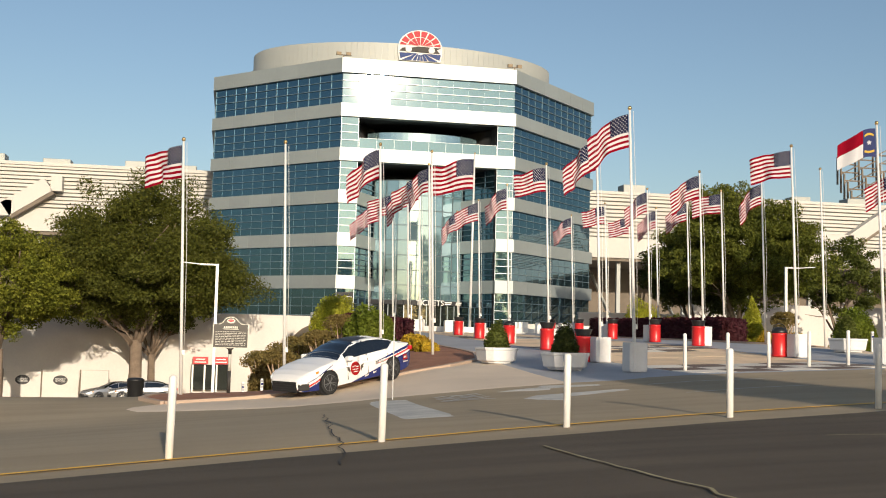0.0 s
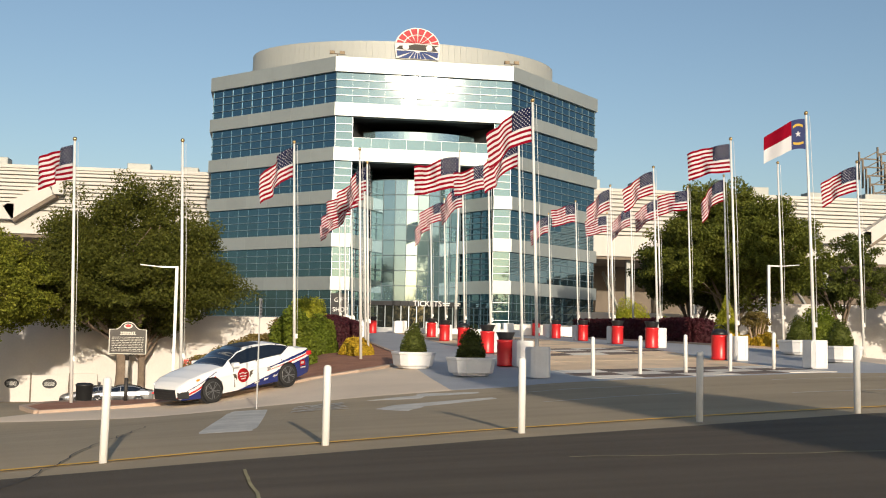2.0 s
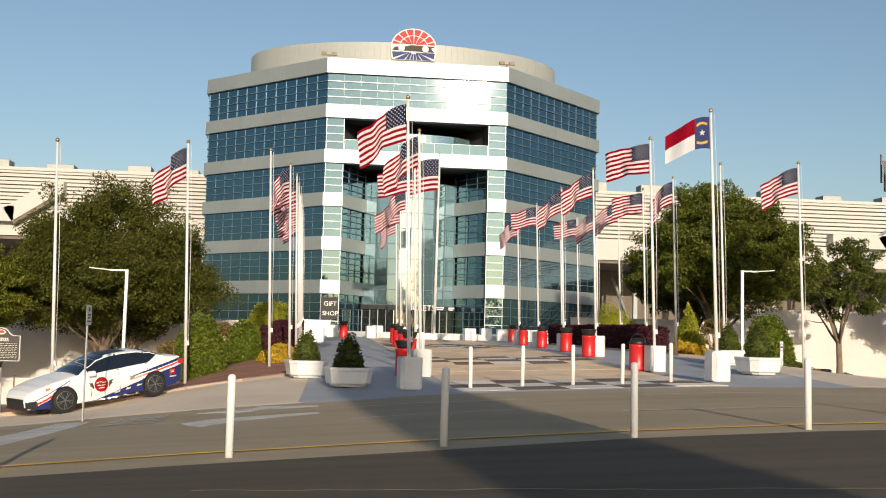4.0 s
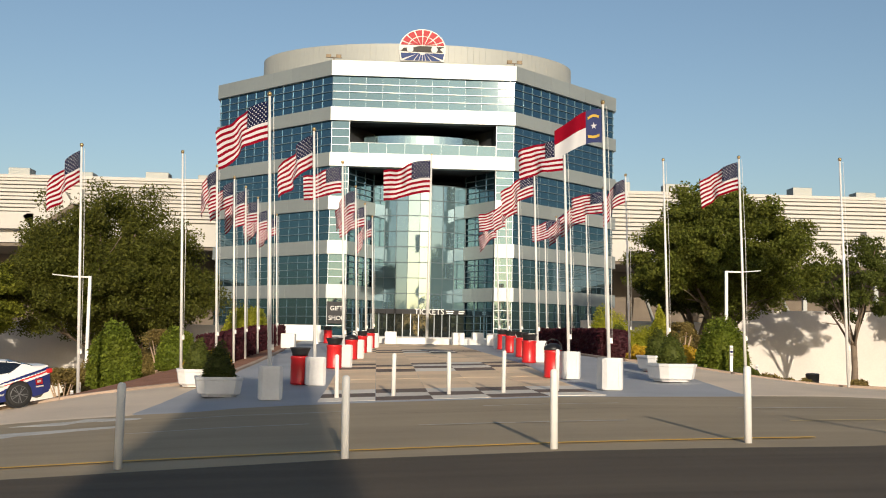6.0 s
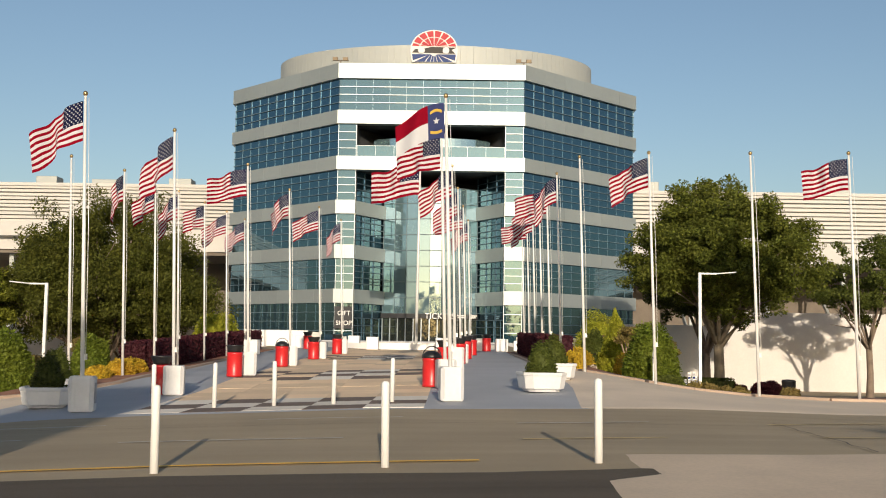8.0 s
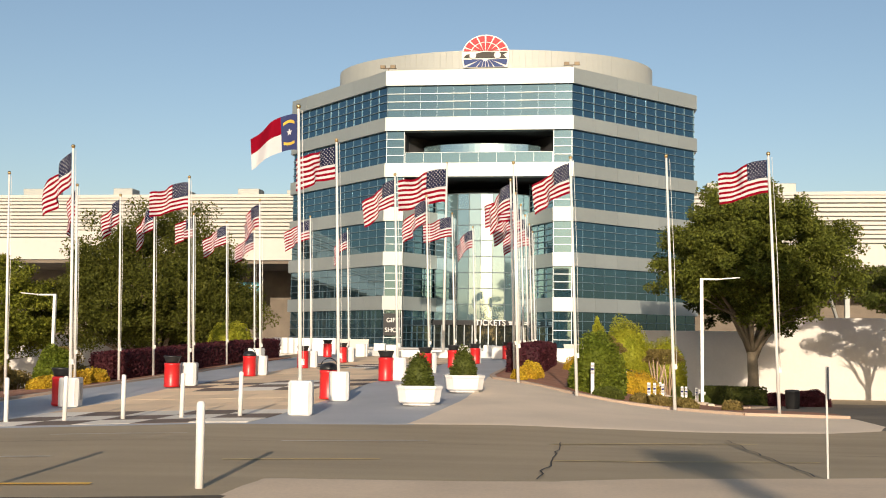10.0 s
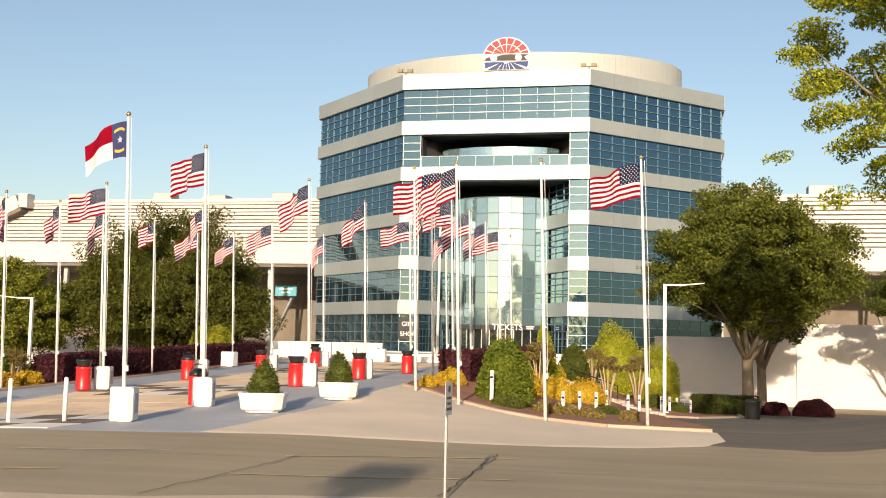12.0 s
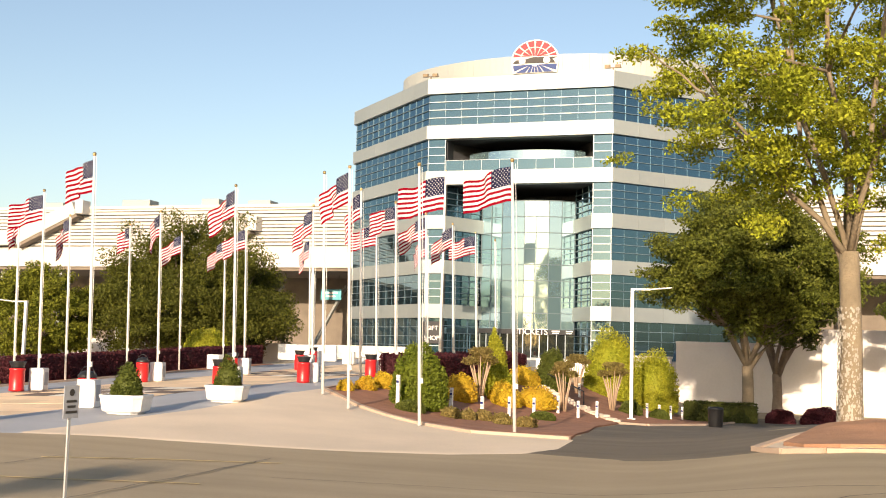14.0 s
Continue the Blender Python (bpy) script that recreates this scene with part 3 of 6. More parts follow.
    for i in range(12):
        x, y = bow_pt(-1 + 2 * i / 12)
        x2, y2 = bow_pt(-1 + 2 * (i + 1) / 12)
        m2 = Matrix.Translation((x, y, 0)) @ Matrix.Rotation(math.atan2(y2 - y, x2 - x), 4, 'Z')
        w = math.hypot(x2 - x, y2 - y)
        box(bm, 0, w, -0.25, 0.3, BASE + 2.15, BASE + 2.6, 0, m2)
        box(bm, 0, 0.08, -0.06, 0.06, BASE - 0.2, BASE + 2.15, 1, m2)
    part("entrance_fascia", bm, [DARK, MULLION], b, "dark fascia over the entrance doors")
    for i in range(12):
        x, y = bow_pt(-1 + 2 * i / 12)
        x2, y2 = bow_pt(-1 + 2 * (i + 1) / 12)
        bm = bmesh.new()
        box(bm, 0.08, math.hypot(x2 - x, y2 - y), 0.0, 0.04, BASE - 0.2, BASE + 2.15)
        part("entrance_door", bm, GLASS_DOOR, b, "dark glass entrance door").matrix_local = Matrix.Translation((x, y, 0)) @ Matrix.Rotation(math.atan2(y2 - y, x2 - x), 4, 'Z')
    bm = text_mesh("TICKETS", 0.76, 0.05)
    bmesh.ops.translate(bm, vec=(1.05, FRONT + 3.05, BASE + 2.35), verts=bm.verts)
    part("ticket_sign", bm, PAINT_WHITE, b, "white letters TICKETS over the entrance")
    bm = bmesh.new()
    for x0, w in ((2.95, 0.5), (3.0, 0.38), (4.1, 0.46), (4.1, 0.36)):
        zz = BASE + 2.42 - (0.0 if w > 0.45 else 0.18)
        y = FRONT + 5.0 - 1.5 * (1 - (x0 / 4.55) ** 2) - 0.32
        box(bm, x0 - w, x0 + w, y - 0.04, y, zz, zz + 0.1)
    part("entrance_writing", bm, PAINT_WHITE, b, "pale bars of small writing")
    bm = bmesh.new()
    box(bm, -8.6, -7.0, FRONT - 0.1, FRONT - 0.02, 2.95, 4.98)
    part("shop_sign_board", bm, DARK, b, "dark shop sign board")
    for word, z in (("GIFT", 4.45), ("SHOP", 3.55)):
        bm = text_mesh(word, 0.58, 0.04)
        bmesh.ops.translate(bm, vec=(-7.72, FRONT - 0.12, z - 0.1), verts=bm.verts)
        part("shop_sign", bm, PAINT_WHITE, b, "white letters " + word)
    # roof slab and the oval drum
    bm = bmesh.new()
    prism(bm, oct_pts, top - 0.6, top - 0.4)
    part("roof", bm, DRUM, b)
    bm = bmesh.new()
    seg, cy, aa, bb, zt = 80, FRONT + 17.4, 17.0, 10.6, 31.45
    drum = part("roof_drum", bmesh.new(), DRUM, b, "champagne-coloured curved metal roof screen")
    for i in range(seg):
        t0, t1 = math.pi * (1 + i / seg), math.pi * (1 + (i + 1) / seg)
        p, q = (aa * math.cos(t0), cy + bb * math.sin(t0)), (aa * math.cos(t1), cy + bb * math.sin(t1))
        d = math.hypot(q[0] - p[0], q[1] - p[1])
        pb = bmesh.new()
        box(pb, 0.006, d - 0.006, 0, 0.3, top - 0.5, zt)
        part("drum_panel", pb, DRUM, drum).matrix_local = Matrix.Translation((*p, 0)) @ Matrix.Rotation(math.atan2(q[1] - p[1], q[0] - p[0]), 4, 'Z')
    box(bm, -aa + 0.2, aa - 0.2, cy + 0.2, cy + 1.0, top - 0.5, zt)
    old = drum.data
    drum.data = mesh_of("roof_drum", bm, DRUM)
    bpy.data.meshes.remove(old)
    # round emblem with a flat foot: red rays above, a dark bar with two discs, blue rays below
    ez = 30.94
    at = Matrix.Translation((0, FRONT + 6.55, ez))
    ea, eb, deep, foot = 2.36, 2.0, 3.4, 1.4
    em = part("emblem_backing", oval(0, FRONT + 6.62, ez, ea, eb, 0.2, deep, foot), EMBLEM_WHITE, b, "white emblem board with a flat foot")
    rays = 8
    for i in range(rays):
        a0, a1 = math.pi * (i + 0.1) / rays, math.pi * (i + 0.9) / rays
        for r0, r1 in ((0.2, 0.6), (0.65, 0.94)):
            part("ray", sector(a0, a1, ea, eb, r0, r1, 0.34, 9.0), EMBLEM_RED, em).matrix_local = at
        part("ray", sector(-a0, -a1, ea, deep, 0.2, 0.94, 0.5, foot - 0.14), EMBLEM_BLUE, em).matrix_local = at
    bm = bmesh.new()
    f = bm.faces.new([bm.verts.new((x, -0.03, z)) for x, z in ((-2.2, -0.32), (2.1, -0.4), (1.75, -0.02), (2.2, 0.2), (1.1, 0.2), (0.5, 0.24), (-0.3, 0.24), (-0.9, 0.08), (-1.9, 0.0))])
    out = bmesh.ops.extrude_face_region(bm, geom=[f])
    bmesh.ops.translate(bm, vec=(0, 0.08, 0), verts=[v for v in out["geom"] if isinstance(v, bmesh.types.BMVert)])
    bmesh.ops.recalc_face_normals(bm, faces=bm.faces)
    part("emblem_bar", bm, EMBLEM_DARK, em).matrix_local = at
    for x in (-1.25, 1.2):
        bm = bmesh.new()
        tube(bm, [((x, -0.1, -0.12), 0.33), ((x, 0.05, -0.12), 0.33)], 20)
        part("emblem_disc", bm, EMBLEM_WHITE, em).matrix_local = at
    # roof floodlights at the front corners
    for x in (-SIDE / 2 + 0.1, SIDE / 2 - 0.1):
        fl = thing("floodlight", "small twin floodlight on the roof parapet", "floodlight", "roof floodlights", (x, FRONT + 0.3, top))
        bm = bmesh.new()
        box(bm, -0.06, 0.06, -0.06, 0.06, 0, 0.35)
        box(bm, -0.75, 0.75, -0.05, 0.05, 0.3, 0.38)
        part("bracket", bm, STAND_DARK, fl)
        for dx in (-0.5, 0.45):
            bm = bmesh.new()
            box(bm, dx - 0.24, dx + 0.24, -0.22, 0.2, 0.3, 0.62, 0, Matrix.Rotation(radians(12), 4, 'X'), 0.03)
            part("lamp_head", bm, BRONZE, fl)


def oval(x, y, z, a, b, d, deep=None, foot=9.0, n=48):
    """An upright board: half an oval above, deeper below and cut flat at its foot."""
    bm = bmesh.new()
    lo = []
    for k in range(n):
        q = 6.28319 * k / n
        if q > math.pi and (deep or b) * -math.sin(q) > foot:
            continue
        lo.append(bm.verts.new((x + a * math.cos(q), y, z + (b if q <= math.pi else deep or b) * math.sin(q))))
    n = len(lo)
    hi = [bm.verts.new((v.co.x, y + d, v.co.z)) for v in lo]
    bm.faces.new(lo)
    bm.faces.new(hi[::-1])
    for k in range(n):
        bm.faces.new((lo[k], hi[k], hi[(k + 1) % n], lo[(k + 1) % n]))
    return bm


def sector(a0, a1, a, b, r0, r1, low, foot):
    """A flat ray of the emblem between two angles and two shares of the oval, outside a bar of half-height low."""
    bm = bmesh.new()
    steps = [a0 + (a1 - a0) * k / 4 for k in range(5)]
    reach = [min(r1, foot / max(b * abs(math.sin(t)), 0.001)) for t in steps]
    pts = [(a * r * math.cos(t), b * r * math.sin(t)) for r, t in zip(reach, steps)] + [(a * r0 * math.cos(t), b * r0 * math.sin(t)) for t in reversed(steps)]
    sign = 1 if a0 > 0 else -1
    vs = [bm.verts.new((x, 0, sign * max(abs(z), low + 0.0007 * k))) for k, (x, z) in enumerate(pts)]
    f = bm.faces.new(vs)
    r = bmesh.ops.extrude_face_region(bm, geom=[f])
    bmesh.ops.translate(bm, vec=(0, 0.1, 0), verts=[v for v in r["geom"] if isinstance(v, bmesh.types.BMVert)])
    bmesh.ops.recalc_face_normals(bm, faces=bm.faces)
    return bm


build_building()


# ---- the grandstand behind ----
def build_stand(name, x0, x1, y, z0, z1, boxes, stairs):
    st = thing(name, "long white louvred grandstand back with an open dark underside", "grandstand", at=(0, 0, 0))
    bm = bmesh.new()
    n = 11
    h = (z1 - z0 - 2.6) / n
    for i in range(n):
        z = z0 + 2.6 + i * h
        box(bm, x0, x1, y - 0.25 - 0.12 * (i % 2), y + 0.2, z + h * 0.3, z + h)
    part("louvres", bm, STAND_WHITE, st, "white horizontal louvre boards")
    bm = bmesh.new()
    box(bm, x0, x1, y + 0.22, y + 0.5, z0, z1 - 0.1)
    part("backing", bm, DRUM, st)
    bm = bmesh.new()
    box(bm, x0, x1, y - 0.5, y + 0.2, z0, z0 + 2.55)
    box(bm, x0, x1, y - 0.45, y + 0.6, z1 - 0.02, z1 + 0.35)
    part("fascia", bm, STAND_WHITE, st)
    # underside and rear wall: the gloom below the seats is put into their colour
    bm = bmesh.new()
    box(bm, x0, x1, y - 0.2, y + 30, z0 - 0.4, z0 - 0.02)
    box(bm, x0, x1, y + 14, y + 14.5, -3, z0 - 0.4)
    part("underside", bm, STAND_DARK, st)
    k = 0
    x = x0 + 2
    while x < x1:
        bm = bmesh.new()
        box(bm, x - 0.25, x + 0.25, y + 1.0, y + 1.5, -3, z0 - 0.4)
        box(bm, -0.15, 0.15, 0, 13, -0.2, 0.2, 0, Matrix.Translation((x, y + 1.5, 2.0)) @ Matrix.Rotation(radians(38), 4, 'X'))
        part("column", bm, DRUM, st)
        x += 9
    for sx, sz, run, rise in stairs:
        n = math.hypot(run, rise)
        m = Matrix.Translation((sx, y - 0.3, sz)) @ Matrix.Rotation(-math.atan2(rise, run), 4, 'Y')
        bm = bmesh.new()
        box(bm, 0, n, -1.6, 0, 0, 1.7, 0, m)
        part("stair_ramp", bm, STAND_WHITE, st, "white sloping stair enclosure")
        # soffit of the white stair, coloured dark for the shade beneath it
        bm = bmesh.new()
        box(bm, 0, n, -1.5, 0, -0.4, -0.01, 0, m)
        part("stair_soffit", bm, STAND_DARK, st, "stair underside with shade in its dark colour")
        for a, b, zz in ((run - 0.2, run + 1.0, rise), (-7, 0.2, 0)):
            bm = bmesh.new()
            box(bm, sx + a, sx + b, y - 1.9, y - 0.3, sz + zz, sz + zz + 1.7)
            part("stair_landing", bm, STAND_WHITE, st)
    for bx, w, hh in boxes:
        bm = bmesh.new()
        box(bm, bx, bx + w, y + 0.8, y + 3, z1 + 0.3, z1 + hh + 0.3, 0, None, 0.05)
        part("roof_box", bm, DRUM, st)


build_stand("grandstand", -150, -19.5, 124.0, 11.6, 19.0, [(-85, 2.5, 0.9), (-70, 3, 0.8), (-58, 4, 1.0), (-46.5, 2.4, 1.0), (-40, 3, 0.7), (-31, 2.6, 0.9), (-25, 2, 0.7)], [(-42.8, 13.06, 4.4, 2.95), (-72.0, 14.3, 9.0, 4.0)])
build_stand("grandstand", 19.5, 160, 128.0, 11.4, 19.6, [(24, 2.6, 1.3), (31, 3, 1.2), (47, 2.4, 1.2), (55, 2.5, 0.8), (63, 3, 0.9), (80, 3, 1.0)], [(62.0, 13.8, 6.0, 4.0)])


# ---- retaining walls ----
def wall(name, pts, z0, z1, label):
    bm = bmesh.new()
    for (xa, ya), (xb, yb) in zip(pts, pts[1:]):
        d = math.hypot(xb - xa, yb - ya)
        m = Matrix.Translation((xa, ya, 0)) @ Matrix.Rotation(math.atan2(yb - ya, xb - xa), 4, 'Z')
        box(bm, 0, d, 0, 0.4, z0, z1, 0, m)
        box(bm, -0.03, d + 0.03, -0.06, 0.46, z1, z1 + 0.18, 0, m)
    return tagged(part(name, bm, WALL_WHITE), label, "wall", "", "structure")


wall("wall_east", [(8, 97.6), (14.2, 97.05)], -4, 2.2, "low white painted concrete wall beside the steps")
wall("wall_east", [(14.6, 97.0), (26, 96)], -4, 3.5, "white painted concrete retaining wall")
wall("wall_east", [(26.03, 96), (80, 92)], -4, 4.7, "tall white painted concrete retaining wall")
wall("wall_west", [(-80, 90), (-30, 95), (-9.5, 97.6)], -6, 2.4, "white painted concrete retaining wall")
bm = bmesh.new()
prism(bm, [(-9.6, 98), (8.1, 98), (26, 96.4), (80, 92.4), (160, 92), (160, 150), (-150, 150), (-150, 88), (-80, 90.4), (-30, 95.4)], -4, 1.88)
tagged(part("podium", bm, CONCRETE_GREY), "raised concrete terrace round the building", "terrace", "", "structure")


# ---- flagpoles and flags ----
def flag_meshes(seed):
    """Cloth of one waving flag: the striped field, the canton and its stars share one wave."""
    rnd = random.Random(seed)
    L, Hh = 1.72, 1.02
    ph, amp, lift = rnd.uniform(0, 6.28), rnd.uniform(0.07, 0.14), rnd.uniform(0.0, 0.1)
    droop = radians((18, 40, 27, 46, 14, 35, 42)[seed % 7])
    k = rnd.uniform(4.6, 6.5)
    side = rnd.uniform(-0.6, 0.6)

    def put(u, v, off=0.0):
        x = u * L
        env = min(1.0, u * 2.0)
        y = amp * env * math.sin(k * x - 1.4 * v + ph) + 0.04 * env * math.sin(11 * x + 3 * v + ph * 2)
        a = droop * min(1.0, 0.25 + u)
        run = x * (0.95 - 0.06 * env)
        return (-(run * math.cos(a)) + 0.1 * v * math.sin(a) * u, y + side * 0.35 * u * u * L + off, -v * Hh * (1 - 0.06 * u) - run * math.sin(a) + lift * u + 0.04 * env * math.sin(4 * x + ph + v))
    nu = 26
    field = bmesh.new()
    rows = [[field.verts.new(put(i / nu, j / 13)) for i in range(nu + 1)] for j in range(14)]
    for j in range(13):
        for i in range(nu):
            if j < 7 and i < 10:
                continue
            f = field.faces.new((rows[j][i], rows[j + 1][i], rows[j + 1][i + 1], rows[j][i + 1]))
            f.material_index, f.smooth = j % 2, True
    for v in [v for v in field.verts if not v.link_faces]:
        field.verts.remove(v)
    canton = bmesh.new()
    rows = [[canton.verts.new(put(i / nu, j / 13)) for i in range(11)] for j in range(8)]
    for j in range(7):
        for i in range(10):
            canton.faces.new((rows[j][i], rows[j + 1][i], rows[j + 1][i + 1], rows[j][i + 1])).smooth = True
    stars = bmesh.new()
    for r in range(9):
        for c in range(6 if r % 2 == 0 else 5):
            u = (10 / nu) * ((c + 0.5 + (0.5 if r % 2 else 0)) / 6)
            v = (7 / 13) * (r + 0.6) / 9.2
            for off in (-0.008, 0.008):
                ring = []
                for q in range(10):
                    rad = 0.026 if q % 2 == 0 else 0.0105
                    a = math.pi / 2 + q * math.pi / 5
                    ring.append(stars.verts.new(put(u + rad * math.cos(a) / L, v - rad * math.sin(a) / Hh, off)))
                stars.faces.new(ring)
    return (mesh_of("flag", field, FLAG_RED, FLAG_WHITE), mesh_of("canton", canton, FLAG_BLUE), mesh_of("star_field", stars, FLAG_WHITE))


def state_flag_mesh():
    """A blue hoist panel with a gold scroll and star, a red upper and a white lower bar."""
    L, Hh, nu = 1.4, 0.95, 24

    def put(u, v, off=0.0):
        x = u * L
        env = min(1.0, 2 * u)
        return (-(x * 0.93), 0.11 * env * math.sin(6 * x - v + 0.7) + off, -v * Hh * (1 - 0.15 * u) - 0.36 * u * u * L - 0.1 * u + 0.03 * math.sin(5 * x))
    bm = bmesh.new()
    rows = [[bm.verts.new(put(i / nu, j / 12)) for i in range(nu + 1)] for j in range(13)]
    for j in range(12):
        for i in range(nu):
            f = bm.faces.new((rows[j][i], rows[j + 1][i], rows[j + 1][i + 1], rows[j][i + 1]))
            f.material_index, f.smooth = (2 if i < 8 else (0 if j < 6 else 1)), True
    marks = bmesh.new()
    for off in (-0.008, 0.008):
        ring = [marks.verts.new(put(0.165 + (0.07 if q % 2 == 0 else 0.03) * math.cos(1.57 + q * 0.6283), 0.5 - (0.11 if q % 2 == 0 else 0.045) * math.sin(1.57 + q * 0.6283), off)) for q in range(10)]
        marks.faces.new(ring)
    scrolls = []
    for v0, way in ((0.2, -1), (0.74, 1)):
        scroll = bmesh.new()
        for off in (-0.008, 0.008):
            for q in range(8):
                u0, u1 = 0.05 + 0.24 * q / 8, 0.05 + 0.24 * (q + 1) / 8
                s0, s1 = 0.05 * math.sin(math.pi * q / 8) * way, 0.05 * math.sin(math.pi * (q + 1) / 8) * way
                scroll.faces.new([scroll.verts.new(put(u, v, off)) for u, v in ((u0, v0 + s0), (u0, v0 + 0.08 + s0), (u1, v0 + 0.08 + s1), (u1, v0 + s1))])
        scrolls.append(mesh_of("scroll", scroll, GOLD))
    return mesh_of("flag", bm, FLAG_RED, FLAG_WHITE, STATE_BLUE), mesh_of("star", marks, FLAG_WHITE), scrolls[0], scrolls[1]


FLAG_SETS = [flag_meshes(11 + s) for s in range(7)]
STATE_FLAG = state_flag_mesh()


def pole_mesh(h, r0=0.054, r1=0.033):
    bm = bmesh.new()
    tube(bm, [((0, 0, 0), r0), ((0, 0, h * 0.5), (r0 + r1) * 0.53), ((0, 0, h), r1)], 12)
    return mesh_of("pole", bm, STEEL)


POLE = pole_mesh(7.85)
bm = bmesh.new()
lathe(bm, [(0.025, 0), (0.04, 0.01), (0.06, 0.05), (0.062, 0.075), (0.05, 0.11), (0.015, 0.13)], 14)
BALL = mesh_of("finial", bm, FINIAL)
bm = bmesh.new()
tube(bm, [((0.1, -0.03, 7.8), 0.008), ((0.13, -0.05, 4.5), 0.008), ((0.09, -0.04, 1.3), 0.008)], 5)
box(bm, 0.04, 0.11, -0.03, 0.03, 1.25, 1.4)
ROPE = mesh_of("halyard", bm, STEEL)
bm = bmesh.new()
prism(bm, [(-0.3, -0.21), (-0.21, -0.3), (0.21, -0.3), (0.3, -0.21), (0.3, 0.21), (0.21, 0.3), (-0.21, 0.3), (-0.3, 0.21)], 0, 0.86)
for dx in (-0.17, 0.17):
    box(bm, dx - 0.04, dx + 0.04, -0.315, -0.29, 0.1, 0.74)
bmesh.ops.bevel(bm, geom=[e for e in bm.edges if e.calc_length() > 0.4 and abs(e.verts[0].co.z - e.verts[1].co.z) < 0.01], offset=0.03, segments=2, affect='EDGES')
PEDESTAL = mesh_of("pedestal", bm, BLOCK)
bm = bmesh.new()
box(bm, 0.301, 0.312, -0.15, 0.15, 0.2, 0.7, 0, None, 0.004)
for zz in (0.24, 0.62):
    box(bm, 0.312, 0.318, -0.1, 0.1, zz, zz + 0.03)
SIDE_PLATE = mesh_of("side_plate", bm, CONCRETE_GREY)


def flagpole(x, y, flag, pedestal, turn=0.0, lean=0.0, flag_z=7.72):
    z = land(x, y) + 0.03
    what = "white flagpole on a painted concrete pedestal" if pedestal else "tall white flagpole set in the ground"
    kind_of = {"us": ", striped flag flying", "state": ", state flag flying", None: ", bare"}[flag if flag in ("state", None) else "us"]
    p = thing("flagpole", what + kind_of, "flagpole", "flagpoles along the plaza", (x, y, z))
    base = 0.0
    if pedestal:
        ped = piece("pedestal", PEDESTAL, p, Matrix.Rotation(radians(9), 4, 'Z'))
        tagged(piece("side_plate", SIDE_PLATE, ped, Matrix()), "grey metal access plate")
    tilt = Matrix.Rotation(radians(lean), 4, 'Y')
    piece("pole", POLE, p, tilt)
    piece("finial", BALL, p, tilt @ Matrix.Translation((0, 0, 7.84)))
    piece("halyard", ROPE, p, tilt)
    if flag == "state":
        f = piece("flag", STATE_FLAG[0], p, tilt @ Matrix.Translation((-0.05, 0, flag_z)) @ Matrix.Rotation(radians(turn), 4, 'Z'))
        piece("star", STATE_FLAG[1], f, Matrix())
        piece("scroll", STATE_FLAG[2], f, Matrix())
        piece("scroll", STATE_FLAG[3], f, Matrix())
    elif flag is not None:
        fs = FLAG_SETS[flag % len(FLAG_SETS)]
        f = piece("flag", fs[0], p, tilt @ Matrix.Translation((-0.05, 0, flag_z)) @ Matrix.Rotation(radians(turn), 4, 'Z'))
        c = piece("canton", fs[1], f, Matrix())
        tagged(piece("star_field", fs[2], f, Matrix()), kind="stuff")
    return p


INNER_LEFT = [(-6.66, 27.45, 1), (-5.82, 32.85, 2), (-5.2, 41.1, 3), (-4.85, 49.1, 4), (-4.5, 57.0, 5), (-4.15, 64.6, 6)]
INNER_RIGHT = [(2.37, 28.66, "state"), (2.19, 33.84, 0), (2.5, 42.6, 1), (2.75, 49.5, 2), (3.05, 56.8, 3), (3.4, 64.2, 4)]
OUTER_LEFT = [(-19.88, 31.1, 0), (-16.74, 31.3, None), (-13.3, 34.3, 2), (-10.78, 38.0, None), (-10.15, 42.0, 4), (-9.95, 45.6, 5), (-9.9, 49.2, 6), (-9.9, 54.3, 0), (-9.9, 59.5, 1), (-9.9, 64.6, 2)]
OUTER_RIGHT = [(15.3, 35.45, 3), (12.27, 35.93, None), (9.27, 37.68, 5), (7.2, 40.37, None), (6.8, 45.0, 6), (6.75, 49.3, 0), (6.75, 53.6, 1), (6.75, 58.1, 2), (6.75, 62.6, 3), (6.75, 67.0, None)]
for i, (x, y, fl) in enumerate(INNER_LEFT + INNER_RIGHT):
    flagpole(x, y, fl, True, random.uniform(-40, 2), -1.8)
for i, (x, y, fl) in enumerate(OUTER_LEFT + OUTER_RIGHT):
    flagpole(x, y, fl, False, random.uniform(-42, 0), -1.7)


# ---- bollards ----
def bollard_mesh(r, h):
    bm = bmesh.new()
    lathe(bm, [(r, -0.2), (r, h - 0.05), (r * 0.93, h - 0.02), (r * 0.6, h), (0.01, h + 0.005)], 16)
    return mesh_of("bollard", bm, PAINT_WHITE)


BOLLARD = bollard_mesh(0.056, 1.13)


def bollard(x, y, group):
    ob = tagged(new("bollard", BOLLARD), "white painted steel pipe bollard standing at the road edge", "bollard", group)
    ob.matrix_world = pose(x, y, land(x, y), 0, random.uniform(-0.8, 0.8), 0)


for k in range(9):
    x = -19.28 + 2.96 * k + (0.05 if k == 3 else 0.1 if k > 3 else 0.05) + (-0.09 if k == 8 else 0.0)
    bollard(x, 12.16 + 0.55 * k - 0.0135 * k * k, "bollards along the yellow line")
for k in range(5):
    bollard(-4.97 + 1.463 * k, 27.67 + 0.178 * k, "bollards across the plaza")


